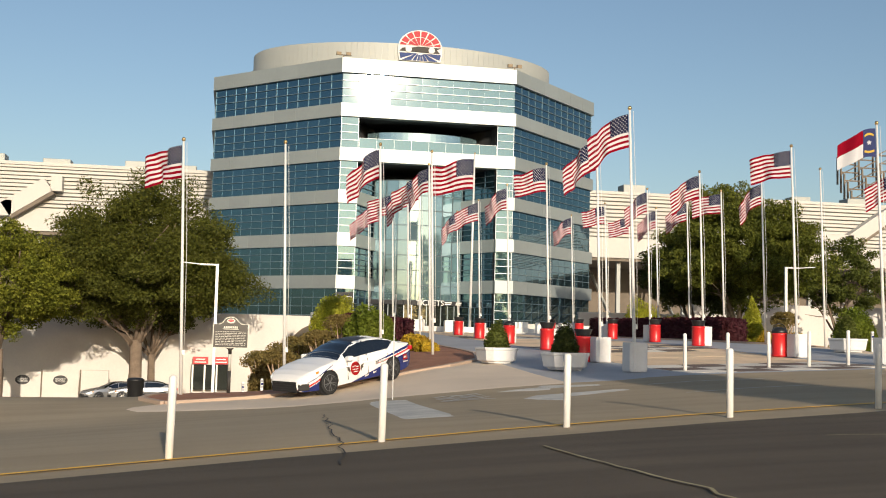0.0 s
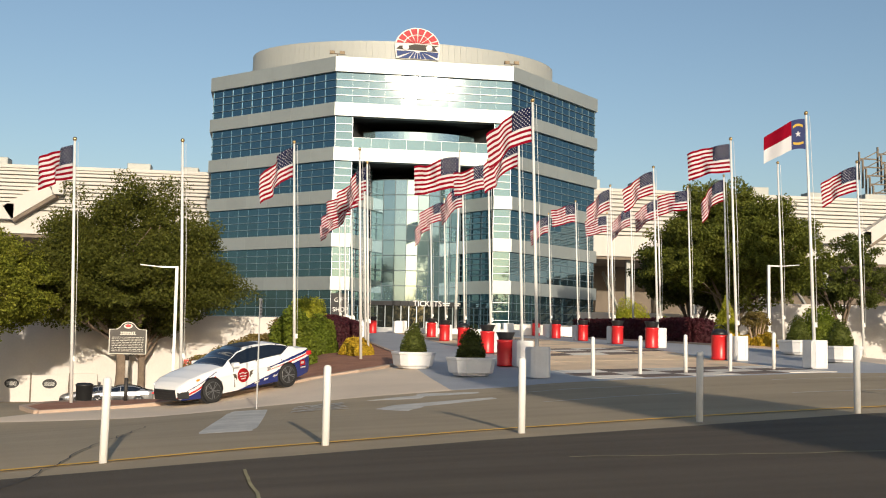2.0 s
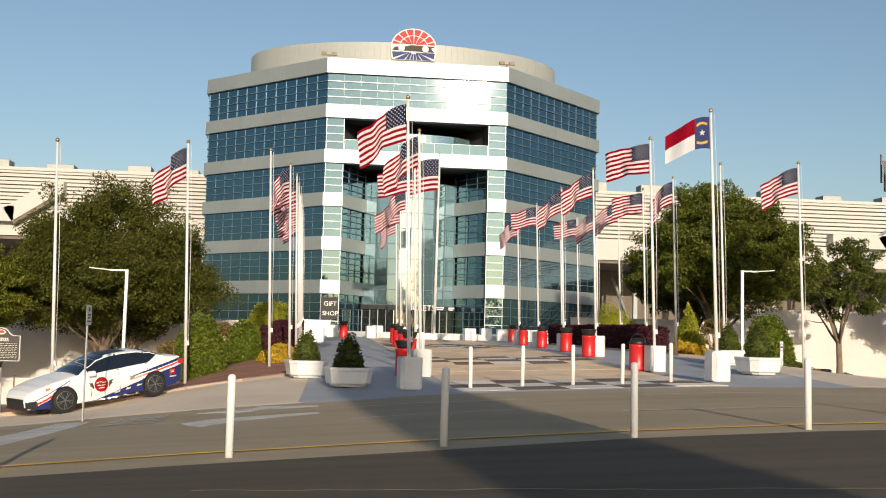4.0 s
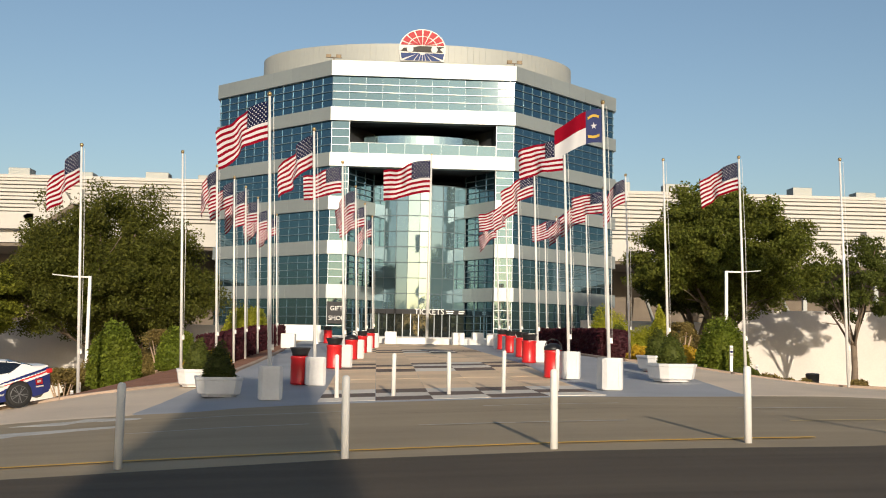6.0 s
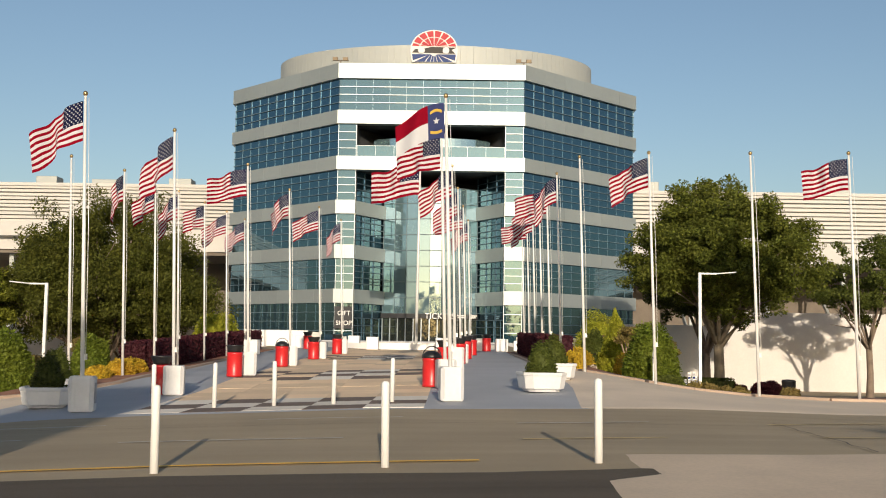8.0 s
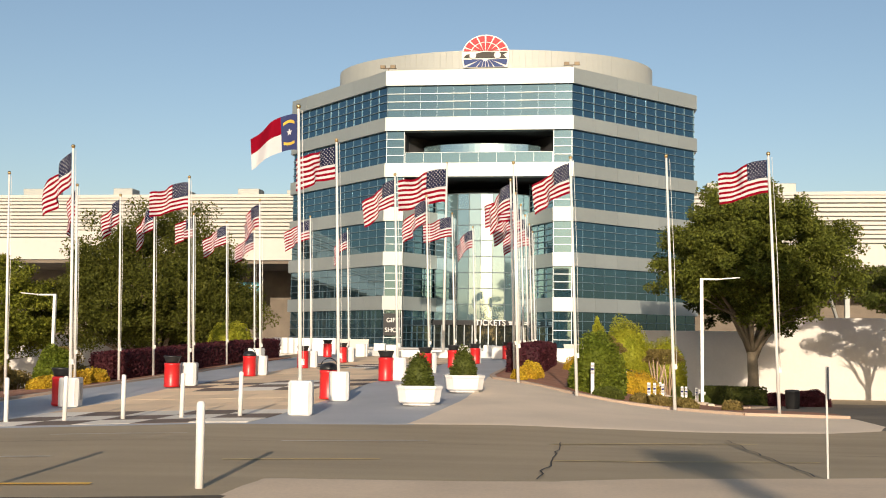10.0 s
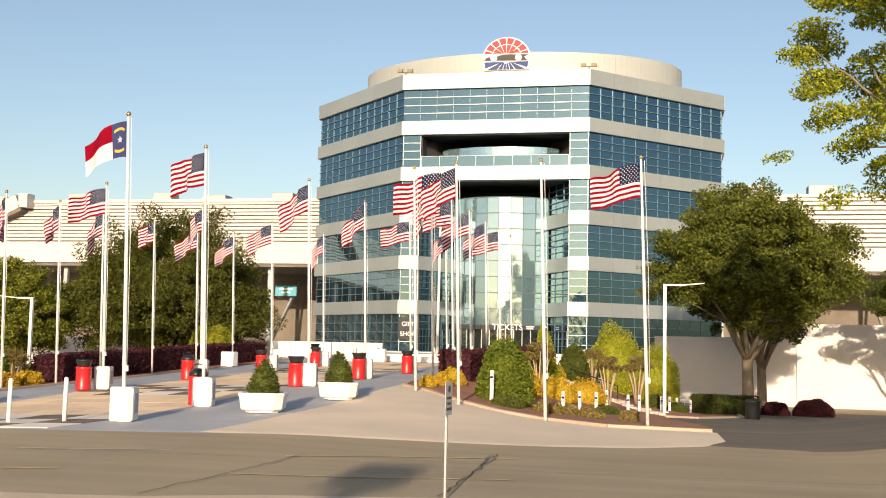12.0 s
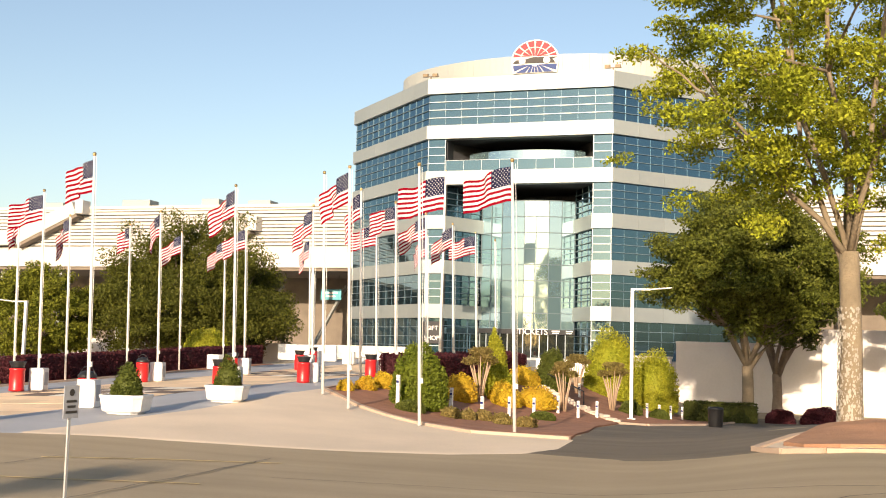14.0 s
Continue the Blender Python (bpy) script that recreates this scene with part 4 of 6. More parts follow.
# ---- plants ----
def leaf_cloud(name, centres, radii, count, size, mat, seed, flat=0.7, parent=None, extra=None, ways=None, stretch=1.45):
    """One crown mesh of many small leaves gathered in uneven clumps."""
    rng = np.random.default_rng(seed)
    centres, radii = np.asarray(centres, float), np.asarray(radii, float)
    share = radii ** 2
    pick = rng.choice(len(centres), count, p=share / share.sum())
    d = rng.normal(size=(count, 3))
    d /= np.linalg.norm(d, axis=1)[:, None]
    d *= (rng.random(count) ** 0.45)[:, None]
    d[:, 2] *= flat
    if ways is not None:
        w = np.asarray(ways, float)[pick]
        d += w * ((d * w).sum(1) * (stretch - 1))[:, None]
    p = centres[pick] + d * radii[pick][:, None]
    if extra is not None:
        p = np.vstack([p, extra])
        count = len(p)
    nrm = rng.normal(size=(count, 3)) + np.array([0, -0.3, 0.7])
    nrm /= np.linalg.norm(nrm, axis=1)[:, None]
    u = np.cross(nrm, rng.normal(size=(count, 3)))
    u /= np.linalg.norm(u, axis=1)[:, None]
    w = np.cross(nrm, u)
    s = (size * rng.uniform(0.6, 1.35, count))[:, None]
    v = np.empty((count, 4, 3))
    v[:, 0], v[:, 1], v[:, 2], v[:, 3] = p - u * s, p - w * s * 0.5, p + u * s, p + w * s * 0.5
    me = bpy.data.meshes.new(name)
    me.from_pydata(v.reshape(-1, 3).tolist(), [], np.arange(count * 4).reshape(-1, 4).tolist())
    me.materials.append(mat)
    ob = new(name, me)
    ob.parent = parent
    return ob


def branch(bm, a, b, r0, r1, rnd, sway=0.12, n=8):
    a, b = Vector(a), Vector(b)
    rings = []
    side = (b - a).orthogonal().normalized()
    for k in range(6):
        t = k / 5
        p = a.lerp(b, t) + side * math.sin(t * 3.1) * (b - a).length * rnd.uniform(-sway, sway) * 0.4
        rings.append((p, r0 + (r1 - r0) * t))
    tube(bm, rings, n)
    return rings


def tree(x, y, height, radius, base, trunk_r, mat, leaves, size, seed, label, fork=None, clumps=70, squash=1.0, white=0.0, bark=None, clump=(0.09, 0.2), layered=0.6, limb=0.5, low=0.8):
    rnd = random.Random(seed)
    z = land(x, y) - 0.1
    t = thing("tree", label, "tree", "trees", (x, y, z))
    fork = fork or max(3.6, base * 0.9)
    bm = bmesh.new()
    tube(bm, [((0, 0, 0), trunk_r * 1.7), ((0, 0, 0.35), trunk_r * 1.2), ((0.05, 0, fork * 0.5), trunk_r), ((0, 0.05, fork), trunk_r * 0.95)], 14)
    cz = base + (height - base) * 0.5
    tips = []
    limbs = 8
    for i in range(limbs):
        a = 6.283 * (i + rnd.uniform(-0.3, 0.3)) / limbs
        rise = rnd.uniform(0.25, 1.0)
        end = Vector((radius * (0.72 - 0.4 * rise) * math.cos(a), radius * (0.72 - 0.4 * rise) * math.sin(a), base + (height - base) * (0.18 + 0.65 * rise)))
        start = Vector((0, 0.02, fork * rnd.uniform(0.82, 1.0)))
        rings = branch(bm, start, end, trunk_r * limb, trunk_r * 0.1, rnd)
        for q in range(4):
            s = Vector(rings[2 + q % 3][0])
            e2 = s + Vector((math.cos(a + rnd.uniform(-1, 1)), math.sin(a + rnd.uniform(-1, 1)), rnd.uniform(0.0, 0.9))) * radius * rnd.uniform(0.18, 0.36)
            branch(bm, s, e2, trunk_r * 0.2, trunk_r * 0.05, rnd, n=6)
    part("trunk", bm, bark or BARK, t, "", True)
    cs, rs, ws = [], [], []
    hz = (height - base) * 0.5
    while len(cs) < clumps:
        v = Vector((rnd.gauss(0, 1), rnd.gauss(0, 1), rnd.gauss(0, 1))).normalized() * rnd.uniform(0.3, 1.0) ** 0.5
        k = 1.0 - 0.3 * max(0.0, v.z) * squash
        lump = 0.84 + 0.4 * noise.noise((v.x * 1.7 + seed, v.y * 1.7, v.z * 1.7))
        cs.append((v.x * radius * k * lump, v.y * radius * k * lump, cz + v.z * hz * lump * (low if v.z < 0 else 1.0)))
        rs.append(rnd.uniform(*clump) * radius)
        ws.append(Vector((v.x + rnd.uniform(-0.4, 0.4), v.y + rnd.uniform(-0.4, 0.4), 0.5 * v.z + rnd.uniform(-0.25, 0.2))).normalized())
    leaf_cloud("crown", cs, rs, leaves, size, mat, seed, layered, t, None, ws)
    if white:
        wb = bmesh.new()
        rndw = random.Random(seed + 5)
        for k in range(2600):
            a, zz = rndw.uniform(0, 6.283), 0.15 + (white + 0.6) * rndw.random() ** 1.6
            r = trunk_r * (1.7 - 0.5 * min(zz, 0.35) / 0.35 if zz < 0.35 else 1.2 - 0.2 * min(1, (zz - 0.35) / 2)) + 0.02
            s = 0.007 + 0.03 * rndw.random() ** 2.2
            c = Vector((r * math.cos(a), r * math.sin(a), zz))
            u, w = Vector((-math.sin(a), math.cos(a), 0)), Vector((0, 0, 1))
            wb.faces.new([wb.verts.new(c + (u * math.cos(q) * rndw.uniform(0.7, 1.1) + w * math.sin(q) * rndw.uniform(0.8, 2.2)) * s) for q in (0, 0.9, 1.9, 2.8, 3.9, 5.1)])
        part("bark_lichen", wb, LICHEN, t, "pale flaking lichen patches")
    return t


def bush(x, y, r, h, mat, leaves, size, seed, name, label, category, shape=1.0, lift=0.0, group=""):
    """A clipped or loose shrub: a dark inner body and a skin of small leaves with an uneven outline."""
    rng = np.random.default_rng(seed)
    t = thing(name, label, category, group, (x, y, land(x, y) + 0.03))
    d = rng.normal(size=(leaves, 3))
    d /= np.linalg.norm(d, axis=1)[:, None]
    d[:, 2] = np.abs(d[:, 2])
    lump = np.array([1 + 0.16 * noise.noise((v[0] * 2.2 + seed, v[1] * 2.2, v[2] * 2.2)) for v in d])
    rr = lump * rng.uniform(0.86, 1.05, leaves)
    if shape > 0.6:
        full = np.sqrt(1 - d[:, 2] ** 3.0) / np.maximum(np.sqrt(1 - d[:, 2] ** 2), 0.05)
        d[:, 0] *= full
        d[:, 1] *= full
    taper = 1.0 - (1.0 - shape) * d[:, 2] ** 1.2
    p = np.stack([d[:, 0] * r * rr * taper, d[:, 1] * r * rr * taper, lift + d[:, 2] * (h - lift) * rr], 1)
    low = rng.random(leaves) < 0.35
    p[low, 2] = lift + rng.random(low.sum()) * (h - lift) * 0.35
    hor = np.sqrt(d[low, 0] ** 2 + d[low, 1] ** 2) + 1e-6
    for a in (0, 1):
        p[low, a] = d[low, a] / hor * r * rr[low] * 0.97
    crown = leaf_cloud("foliage", [(0, 0, h * 0.5)], [r * 0.3], 10, size, mat, seed, 0.7, t, p)
    bm = bmesh.new()
    bmesh.ops.create_icosphere(bm, subdivisions=3, radius=1.0)
    for v in bm.verts:
        k = 1 + 0.14 * noise.noise((v.co.x * 2.2 + seed, v.co.y * 2.2, v.co.z * 2.2))
        zz = max(v.co.z, -0.25)
        tp = 1.0 - (1.0 - shape) * max(0, zz) ** 1.2
        tp *= math.sqrt(1 - max(0, zz) ** 3) / max(math.sqrt(1 - min(1, max(0, zz)) ** 2), 0.05) if shape > 0.6 and zz < 0.999 else 1
        v.co = (v.co.x * r * 0.88 * k * tp, v.co.y * r * 0.88 * k * tp, lift + max(zz, -0.05) * (h - lift) * 0.9)
    part("inner_body", bm, mat, t, "", True)
    return t


def hedge(x0, y0, x1, y1, w, h, mat, leaves, size, seed, label):
    """A clipped hedge along a line on the land."""
    rng = np.random.default_rng(seed)
    d = Vector((x1 - x0, y1 - y0, 0))
    n = d.length
    t = thing("hedge", label, "hedge", "", (x0, y0, land(x0, y0)))
    side = Vector((-d.y, d.x, 0)).normalized()
    pts = []
    for k in range(leaves):
        s, q = rng.random(), rng.random()
        top = 0.92 + 0.1 * noise.noise((s * n * 0.8, seed, 0)) + 0.05 * noise.noise((s * n * 3, seed, 4))
        if q < 0.14:
            s, o, zz = (0.0 if q < 0.07 else 1.0) + rng.uniform(-0.006, 0.006), rng.uniform(-1, 1) * w / 2, h * top * rng.random()
        elif q < 0.55:
            o, zz = rng.uniform(-1, 1) * w / 2, h * top * rng.uniform(0.95, 1.04)
        else:
            o, zz = (w / 2) * rng.uniform(0.92, 1.08) * (1 if q < 0.78 else -1), h * top * rng.random()
        bx, by = x0 + d.x * s + side.x * o, y0 + d.y * s + side.y * o
        pts.append((bx - x0, by - y0, land(bx, by) - land(x0, y0) + zz))
    leaf_cloud("foliage", [pts[0]], [0.2], 4, size, mat, seed, 0.7, t, np.array(pts))
    bm = bmesh.new()
    m = max(2, int(n / 1.0))
    prev = None
    for k in range(m + 1):
        s = k / m
        cx, cy = x0 + d.x * s, y0 + d.y * s
        zb = land(cx, cy) - land(x0, y0)
        ring = [bm.verts.new((cx - x0 + side.x * o * w * 0.46, cy - y0 + side.y * o * w * 0.46, zb + zz)) for o, zz in ((-1, -0.05), (-1, h * 0.86), (1, h * 0.86), (1, -0.05))]
        if prev:
            for i in range(3):
                bm.faces.new((prev[i], prev[i + 1], ring[i + 1], ring[i]))
        else:
            bm.faces.new(ring)
        prev = ring
    bm.faces.new(prev[::-1])
    part("inner_body", bm, mat, t)
    return t


def crape(x, y, h, r, seed, label="leafless-stemmed crape myrtle with an olive clipped top"):
    rnd = random.Random(seed)
    t = thing("crape_myrtle", label, "shrub", "crape myrtles in the beds", (x, y, land(x, y)))
    cs, rs = [], []
    for k in range(9):
        a = 6.283 * k / 9 + rnd.uniform(-0.2, 0.2)
        e = Vector((r * 0.62 * math.cos(a), r * 0.62 * math.sin(a), h * rnd.uniform(0.7, 0.82)))
        s = Vector((0.09 * math.cos(a), 0.09 * math.sin(a), 0))
        mid = s.lerp(e, 0.45) * 0.8 + Vector((0, 0, h * 0.08))
        bm = bmesh.new()
        tube(bm, [(s, 0.045), (mid, 0.036), (e, 0.02)], 6)
        part("stem", bm, CRAPE_BARK, t, "pale bare stem", True)
        cs.append((e.x, e.y, e.z))
        rs.append(r * 0.42)
        cs.append((e.x * 0.5, e.y * 0.5, h * 0.88))
        rs.append(r * 0.4)
    leaf_cloud("foliage", cs, rs, 2600, 0.06, LEAF_BROWN, seed, 0.55, t)
    return t


MULCH_TAN = material("tan_mulch", (0.36, 0.19, 0.11), 0.95, grain=14, large=1.2, spread=0.2, bump=0.8, bump_scale=18)
LICHEN = material("pale_lichen", (0.33, 0.3, 0.25), 0.95, spread=0.2, bump=0.3)
BARK_TAN = material("pale_tan_tree_bark", (0.2, 0.158, 0.105), 0.95, grain=10, large=2.0, spread=0.2, bump=1.0, bump_scale=14)
LEAF_FRESH = leaf_material("fresh_green_leaf", (0.275, 0.315, 0.028), 0.6)
LEAF_OLIVE = leaf_material("olive_green_leaf", (0.125, 0.148, 0.024), 0.5)
LEAF_HOLLY = leaf_material("bright_holly_leaf", (0.14, 0.185, 0.022))
LEAF_SPRING = leaf_material("spring_green_leaf", (0.17, 0.19, 0.024), 0.6)
CRAPE_BARK = material("pale_tan_bark", (0.42, 0.3, 0.2), 0.9, grain=10, large=2.0, spread=0.15, bump=0.4)
tree(-25.0, 93.4, 14.5, 7.0, 4.4, 0.3, LEAF_DARK, 40000, 0.15, 33, "dark green shade tree close to the white wall", clumps=260, clump=(0.07, 0.15), layered=0.7)
tree(-25.9, 88, 18.6, 10.8, 4.0, 0.5, LEAF_UMBER, 170000, 0.115, 3, "broad green shade tree before the white wall", fork=5.0, clumps=620, clump=(0.06, 0.13), layered=0.7)
tree(-34.6, 78.5, 13.0, 5.9, 3.6, 0.4, LEAF_SPRING, 70000, 0.11, 8, "yellow-green shade tree at the lower drive", clumps=330, clump=(0.07, 0.15), layered=0.7)
tree(-46, 74, 13.0, 7.0, 1.6, 0.4, LEAF_LIGHT, 40000, 0.15, 9, "yellow-green shade tree at the lower drive", clumps=260, clump=(0.07, 0.15), layered=0.7)
tree(20.8, 76.2, 15.4, 7.3, 4.3, 0.36, LEAF_OLIVE, 140000, 0.11, 4, "dense dark green rounded tree with a pale trunk", fork=3.7, clumps=600, squash=0.5, bark=BARK_TAN, clump=(0.06, 0.13), layered=0.7)
tree(22.6, 87.8, 14.0, 6.5, 4.4, 0.34, LEAF_DARK, 60000, 0.15, 14, "dark green tree with a dark low-forked trunk before the white wall", fork=3.4, clumps=260, clump=(0.07, 0.15), layered=0.7)
tree(34, 83.5, 13.0, 5.2, 4.6, 0.24, LEAF_MID, 26000, 0.11, 5, "slender green tree with an open crown", clumps=120, clump=(0.07, 0.15), layered=0.7)
tree(47, 85, 13.0, 6.0, 4.4, 0.3, LEAF_MID, 24000, 0.15, 15, "green tree with an open crown", clumps=140, clump=(0.07, 0.15), layered=0.7)
tree(24.15, 32.9, 18.5, 6.6, 3.0, 0.25, LEAF_FRESH, 165000, 0.058, 6, "tall sunlit yellow-green tree with a pale trunk", fork=4.5, clumps=500, white=2.4, bark=BARK_TAN, clump=(0.04, 0.1), layered=0.55, limb=0.34, low=0.9, squash=1.7)
drape("island", [(22.0, 30.0), (22.6, 28.8), (23.4, 28.2), (29, 28.3), (60, 32.6), (60, 39), (27, 36.0), (24.6, 35.0), (22.9, 32.5)], CONCRETE, 0.05, 1.0, None, "tan concrete kerbed tree island beside the road", "pavement")
mound = drape("island_bed", [(22.6, 30.1), (23.0, 29.2), (23.7, 28.7), (29, 28.9), (59, 33.2), (59, 38.4), (27, 35.5), (24.9, 34.5), (23.4, 32.3)], MULCH_TAN, 0.12, 1.0, None, "tan-brown mulch mound round the tree", "planting bed")
for v in mound.data.vertices:
    v.co.z += 0.3 * math.exp(-((v.co.x - 25.0) / 2.0) ** 2 - ((v.co.y - 32.3) / 1.7) ** 2)

kerb([(34, 29.0), (29, 28.3), (23.4, 28.2), (22.6, 28.8), (22.0, 30.0), (22.9, 32.5), (24.6, 35.0), (27, 36.0), (34, 36.8)], "tan concrete kerb round the tree island")

# beds beside the plaza
hedge(6.95, 48.6, 7.2, 70, 1.4, 1.35, LEAF_PURPLE, 16000, 0.07, 21, "clipped dark purple barberry hedge along the plaza")
hedge(-10.9, 46.5, -10.7, 70, 1.6, 1.3, LEAF_PURPLE, 16000, 0.07, 22, "clipped dark purple barberry hedge along the plaza")
hedge(17.6, 72, 21.0, 75, 1.4, 1.3, LEAF_DARK, 3500, 0.08, 23, "clipped dark green box hedge by the wall")
for k, (x, y, r, h, m, lab, cat) in enumerate((
        (10.03, 42.6, 1.05, 2.2, LEAF_HOLLY, "round clipped bright green holly bush", "bush"),
        (-13.3, 38.9, 0.92, 2.15, LEAF_HOLLY, "round clipped bright green holly bush", "bush"),
        (-12.1, 44.1, 0.78, 1.65, LEAF_HOLLY, "round clipped green bush beside the plaza", "bush"),
        (10.6, 64.5, 0.9, 2.15, LEAF_MID, "dark green rounded bush", "bush"),
        (12.4, 75.0, 1.75, 4.2, LEAF_LIGHT, "tall rounded yellow-green arborvitae", "bush"),
        (14.95, 76.2, 1.5, 3.9, LEAF_LIGHT, "yellow-green arborvitae beside a taller one", "bush"),
        (10.2, 53.0, 0.85, 2.9, LEAF_LIGHT, "pointed yellow-green conifer behind the hedge", "bush"),
        (-11.9, 66.0, 1.5, 2.6, LEAF_LIGHT, "yellow-green bush behind the hedge", "bush"),
        (10.35, 40.75, 0.5, 0.38, LEAF_MID, "low spreading green ground shrub at the kerb", "bush"),
        (13.4, 48.5, 0.5, 0.32, LEAF_MID, "low spreading green ground shrub in the mulch", "bush"),
        (16.3, 66.2, 0.55, 0.5, LEAF_MID, "low green shrub beside white posts", "bush"),
        (15.0, 64.2, 0.6, 0.7, LEAF_MID, "low green shrub beside white posts", "bush"),
        (-16.2, 47.5, 1.3, 2.0, LEAF_BROWN, "olive-brown loose shrub on the slope", "bush"),
        (-14.2, 50.0, 1.2, 1.7, LEAF_BROWN, "olive-brown loose shrub on the slope", "bush"),
        (22.8, 79.5, 0.9, 0.9, LEAF_PURPLE, "low red-brown barberry mound under the tree", "bush"),
        (25.4, 80.5, 1.3, 1.1, LEAF_PURPLE, "low red-brown barberry mound under the tree", "bush"),
        (30.5, 60.0, 1.3, 1.3, LEAF_DARK, "dark green clipped bush by the drive", "bush"),
        (31.5, 56.5, 1.0, 1.1, LEAF_LIGHT, "light green clipped bush by the drive", "bush"))):
    bush(x, y, r, h, m, 20000 if h > 3.5 else 9000, 0.062 if h > 3.5 else 0.068, 40 + k, "bush", lab, cat, 0.45 if "pointed" in lab else 1.0 if h > 3.5 else 0.93)
for k, (x, y, r, h) in enumerate(((7.1, 42.7, 0.3, 0.42), (7.3, 44.3, 0.42, 0.5), (7.4, 46.0, 0.5, 0.62), (10.05, 48.0, 0.7, 1.15), (11.4, 50.5, 0.65, 0.85), (12.1, 53.2, 0.98, 1.05), (9.4, 62.5, 0.95, 1.0), (10.9, 51.6, 0.6, 0.9),
                                  (-10.6, 40.2, 0.5, 0.45), (-10.5, 42.7, 0.6, 0.6), (-10.9, 41.5, 0.45, 0.45), (-10.5, 44.4, 0.6, 0.6))):
    bush(x, y, r, h, LEAF_GOLD, 1500, 0.06, 70 + k, "gold_shrub", "low mounded golden yellow evergreen shrub in the bed", "shrub", 0.9, group="golden shrubs")
for k, (x, y, h, r) in enumerate(((10.4, 49.8, 2.45, 0.8), (13.05, 55.0, 2.5, 0.7), (11.4, 68.0, 2.45, 0.8), (14.2, 62.8, 2.75, 0.9), (-14.6, 44.0, 2.0, 0.9), (-15.4, 47.0, 2.2, 1.0), (-16.4, 43.5, 1.9, 0.9), (-17.0, 47.5, 2.2, 1.0), (-13.4, 47.5, 2.2, 0.9))):
    crape(x, y, h, r, 90 + k)
for k, (x, y) in enumerate(((11.5, 41.7), (11.95, 42.3), (12.35, 43.0), (13.0, 43.2), (13.3, 42.2), (14.6, 40.2))):
    bush(x, y, 0.34, 0.38, LEAF_BROWN, 500, 0.07, 110 + k, "grass_tuft", "dry straw-coloured ornamental grass tuft in the mulch", "grass", 1.0, group="grass tufts")


STONE = material("pale_edging_stone", (0.6, 0.5, 0.4), 0.9, spread=0.15, bump=0.5, piece=0.12)
edging = thing("stone_edging", "row of pale rough stones edging a path in the bed", "edging", "", (12.3, 60.0, land(12.3, 60.0)))
rnd = random.Random(31)
for k in range(26):
    s = k / 25
    x, y = 9.1 + 6.4 * s, 65.5 - 10.6 * s
    bm = bmesh.new()
    box(bm, -0.24, 0.24, -0.17, 0.17, -0.1, 0.16 + rnd.uniform(0, 0.1), 0, Matrix.Rotation(rnd.uniform(-0.6, 0.6) - 1.03, 4, 'Z'), 0.05)
    part("stone", bm, STONE, edging).location = (x - 12.3 + rnd.uniform(-0.06, 0.06), y - 60.0, land(x, y) - land(12.3, 60.0))
rail = thing("handrail", "black steel handrail beside the path in the bed", "handrail", "", (11.8, 61.6, land(11.8, 61.6)))
bm = bmesh.new()
z0 = land(11.8, 61.6)
tube(bm, [((-1.3, 2.2, land(10.5, 63.8) - z0), 0.03), ((-1.3, 2.2, land(10.5, 63.8) - z0 + 0.9), 0.03), ((1.5, -2.5, land(13.3, 59.1) - z0 + 0.9), 0.03), ((1.5, -2.5, land(13.3, 59.1) - z0), 0.03)], 8)
part("rail", bm, BLACK, rail)


# ---- things on the plaza ----
def bin_thing(x, y, open_lid):
    t = thing("litter_bin", "red painted metal litter bin with a black dome lid", "litter bin", "litter bins along the plaza", (x, y, land(x, y) + 0.03))
    bm = bmesh.new()
    lathe(bm, [(0.27, 0), (0.29, 0.02), (0.29, 0.08), (0.28, 0.1), (0.285, 0.45), (0.28, 0.78), (0.295, 0.8), (0.295, 0.86), (0.27, 0.88)], 20)
    part("drum", bm, RED, t)
    bm = bmesh.new()
    lathe(bm, [(0.29, 0.885), (0.3, 0.9), (0.28, 0.98), (0.2, 1.06), (0.1, 1.1), (0.02, 1.11)] if open_lid else [(0.24, 0.885), (0.25, 0.95), (0.31, 1.1), (0.33, 1.13), (0.3, 1.14), (0.2, 1.08), (0.05, 1.05)], 20)
    part("lid", bm, BLACK, t, "black lid")
    if open_lid:
        bm = bmesh.new()
        tube(bm, [((0.29 * math.cos(a), 0, 0.88 + 0.36 * math.sin(a)), 0.018) for a in [math.pi * k / 12 for k in range(13)]], 8)
        part("hoop", bm, BLACK, t)


BINS = [(-6.32, 33.27, False), (-5.54, 40.25, False), (-5.09, 48.2, True), (-4.73, 56.1, False), (-4.35, 63.6, False),
        (1.75, 34.37, True), (2.09, 42.27, False), (2.67, 48.7, False), (3.06, 55.95, False), (3.46, 63.2, False)]
for x, y, hoop in BINS:
    bin_thing(x, y, hoop)
bin_thing(-7.2, 72, False)
bin_thing(4.6, 73, False)


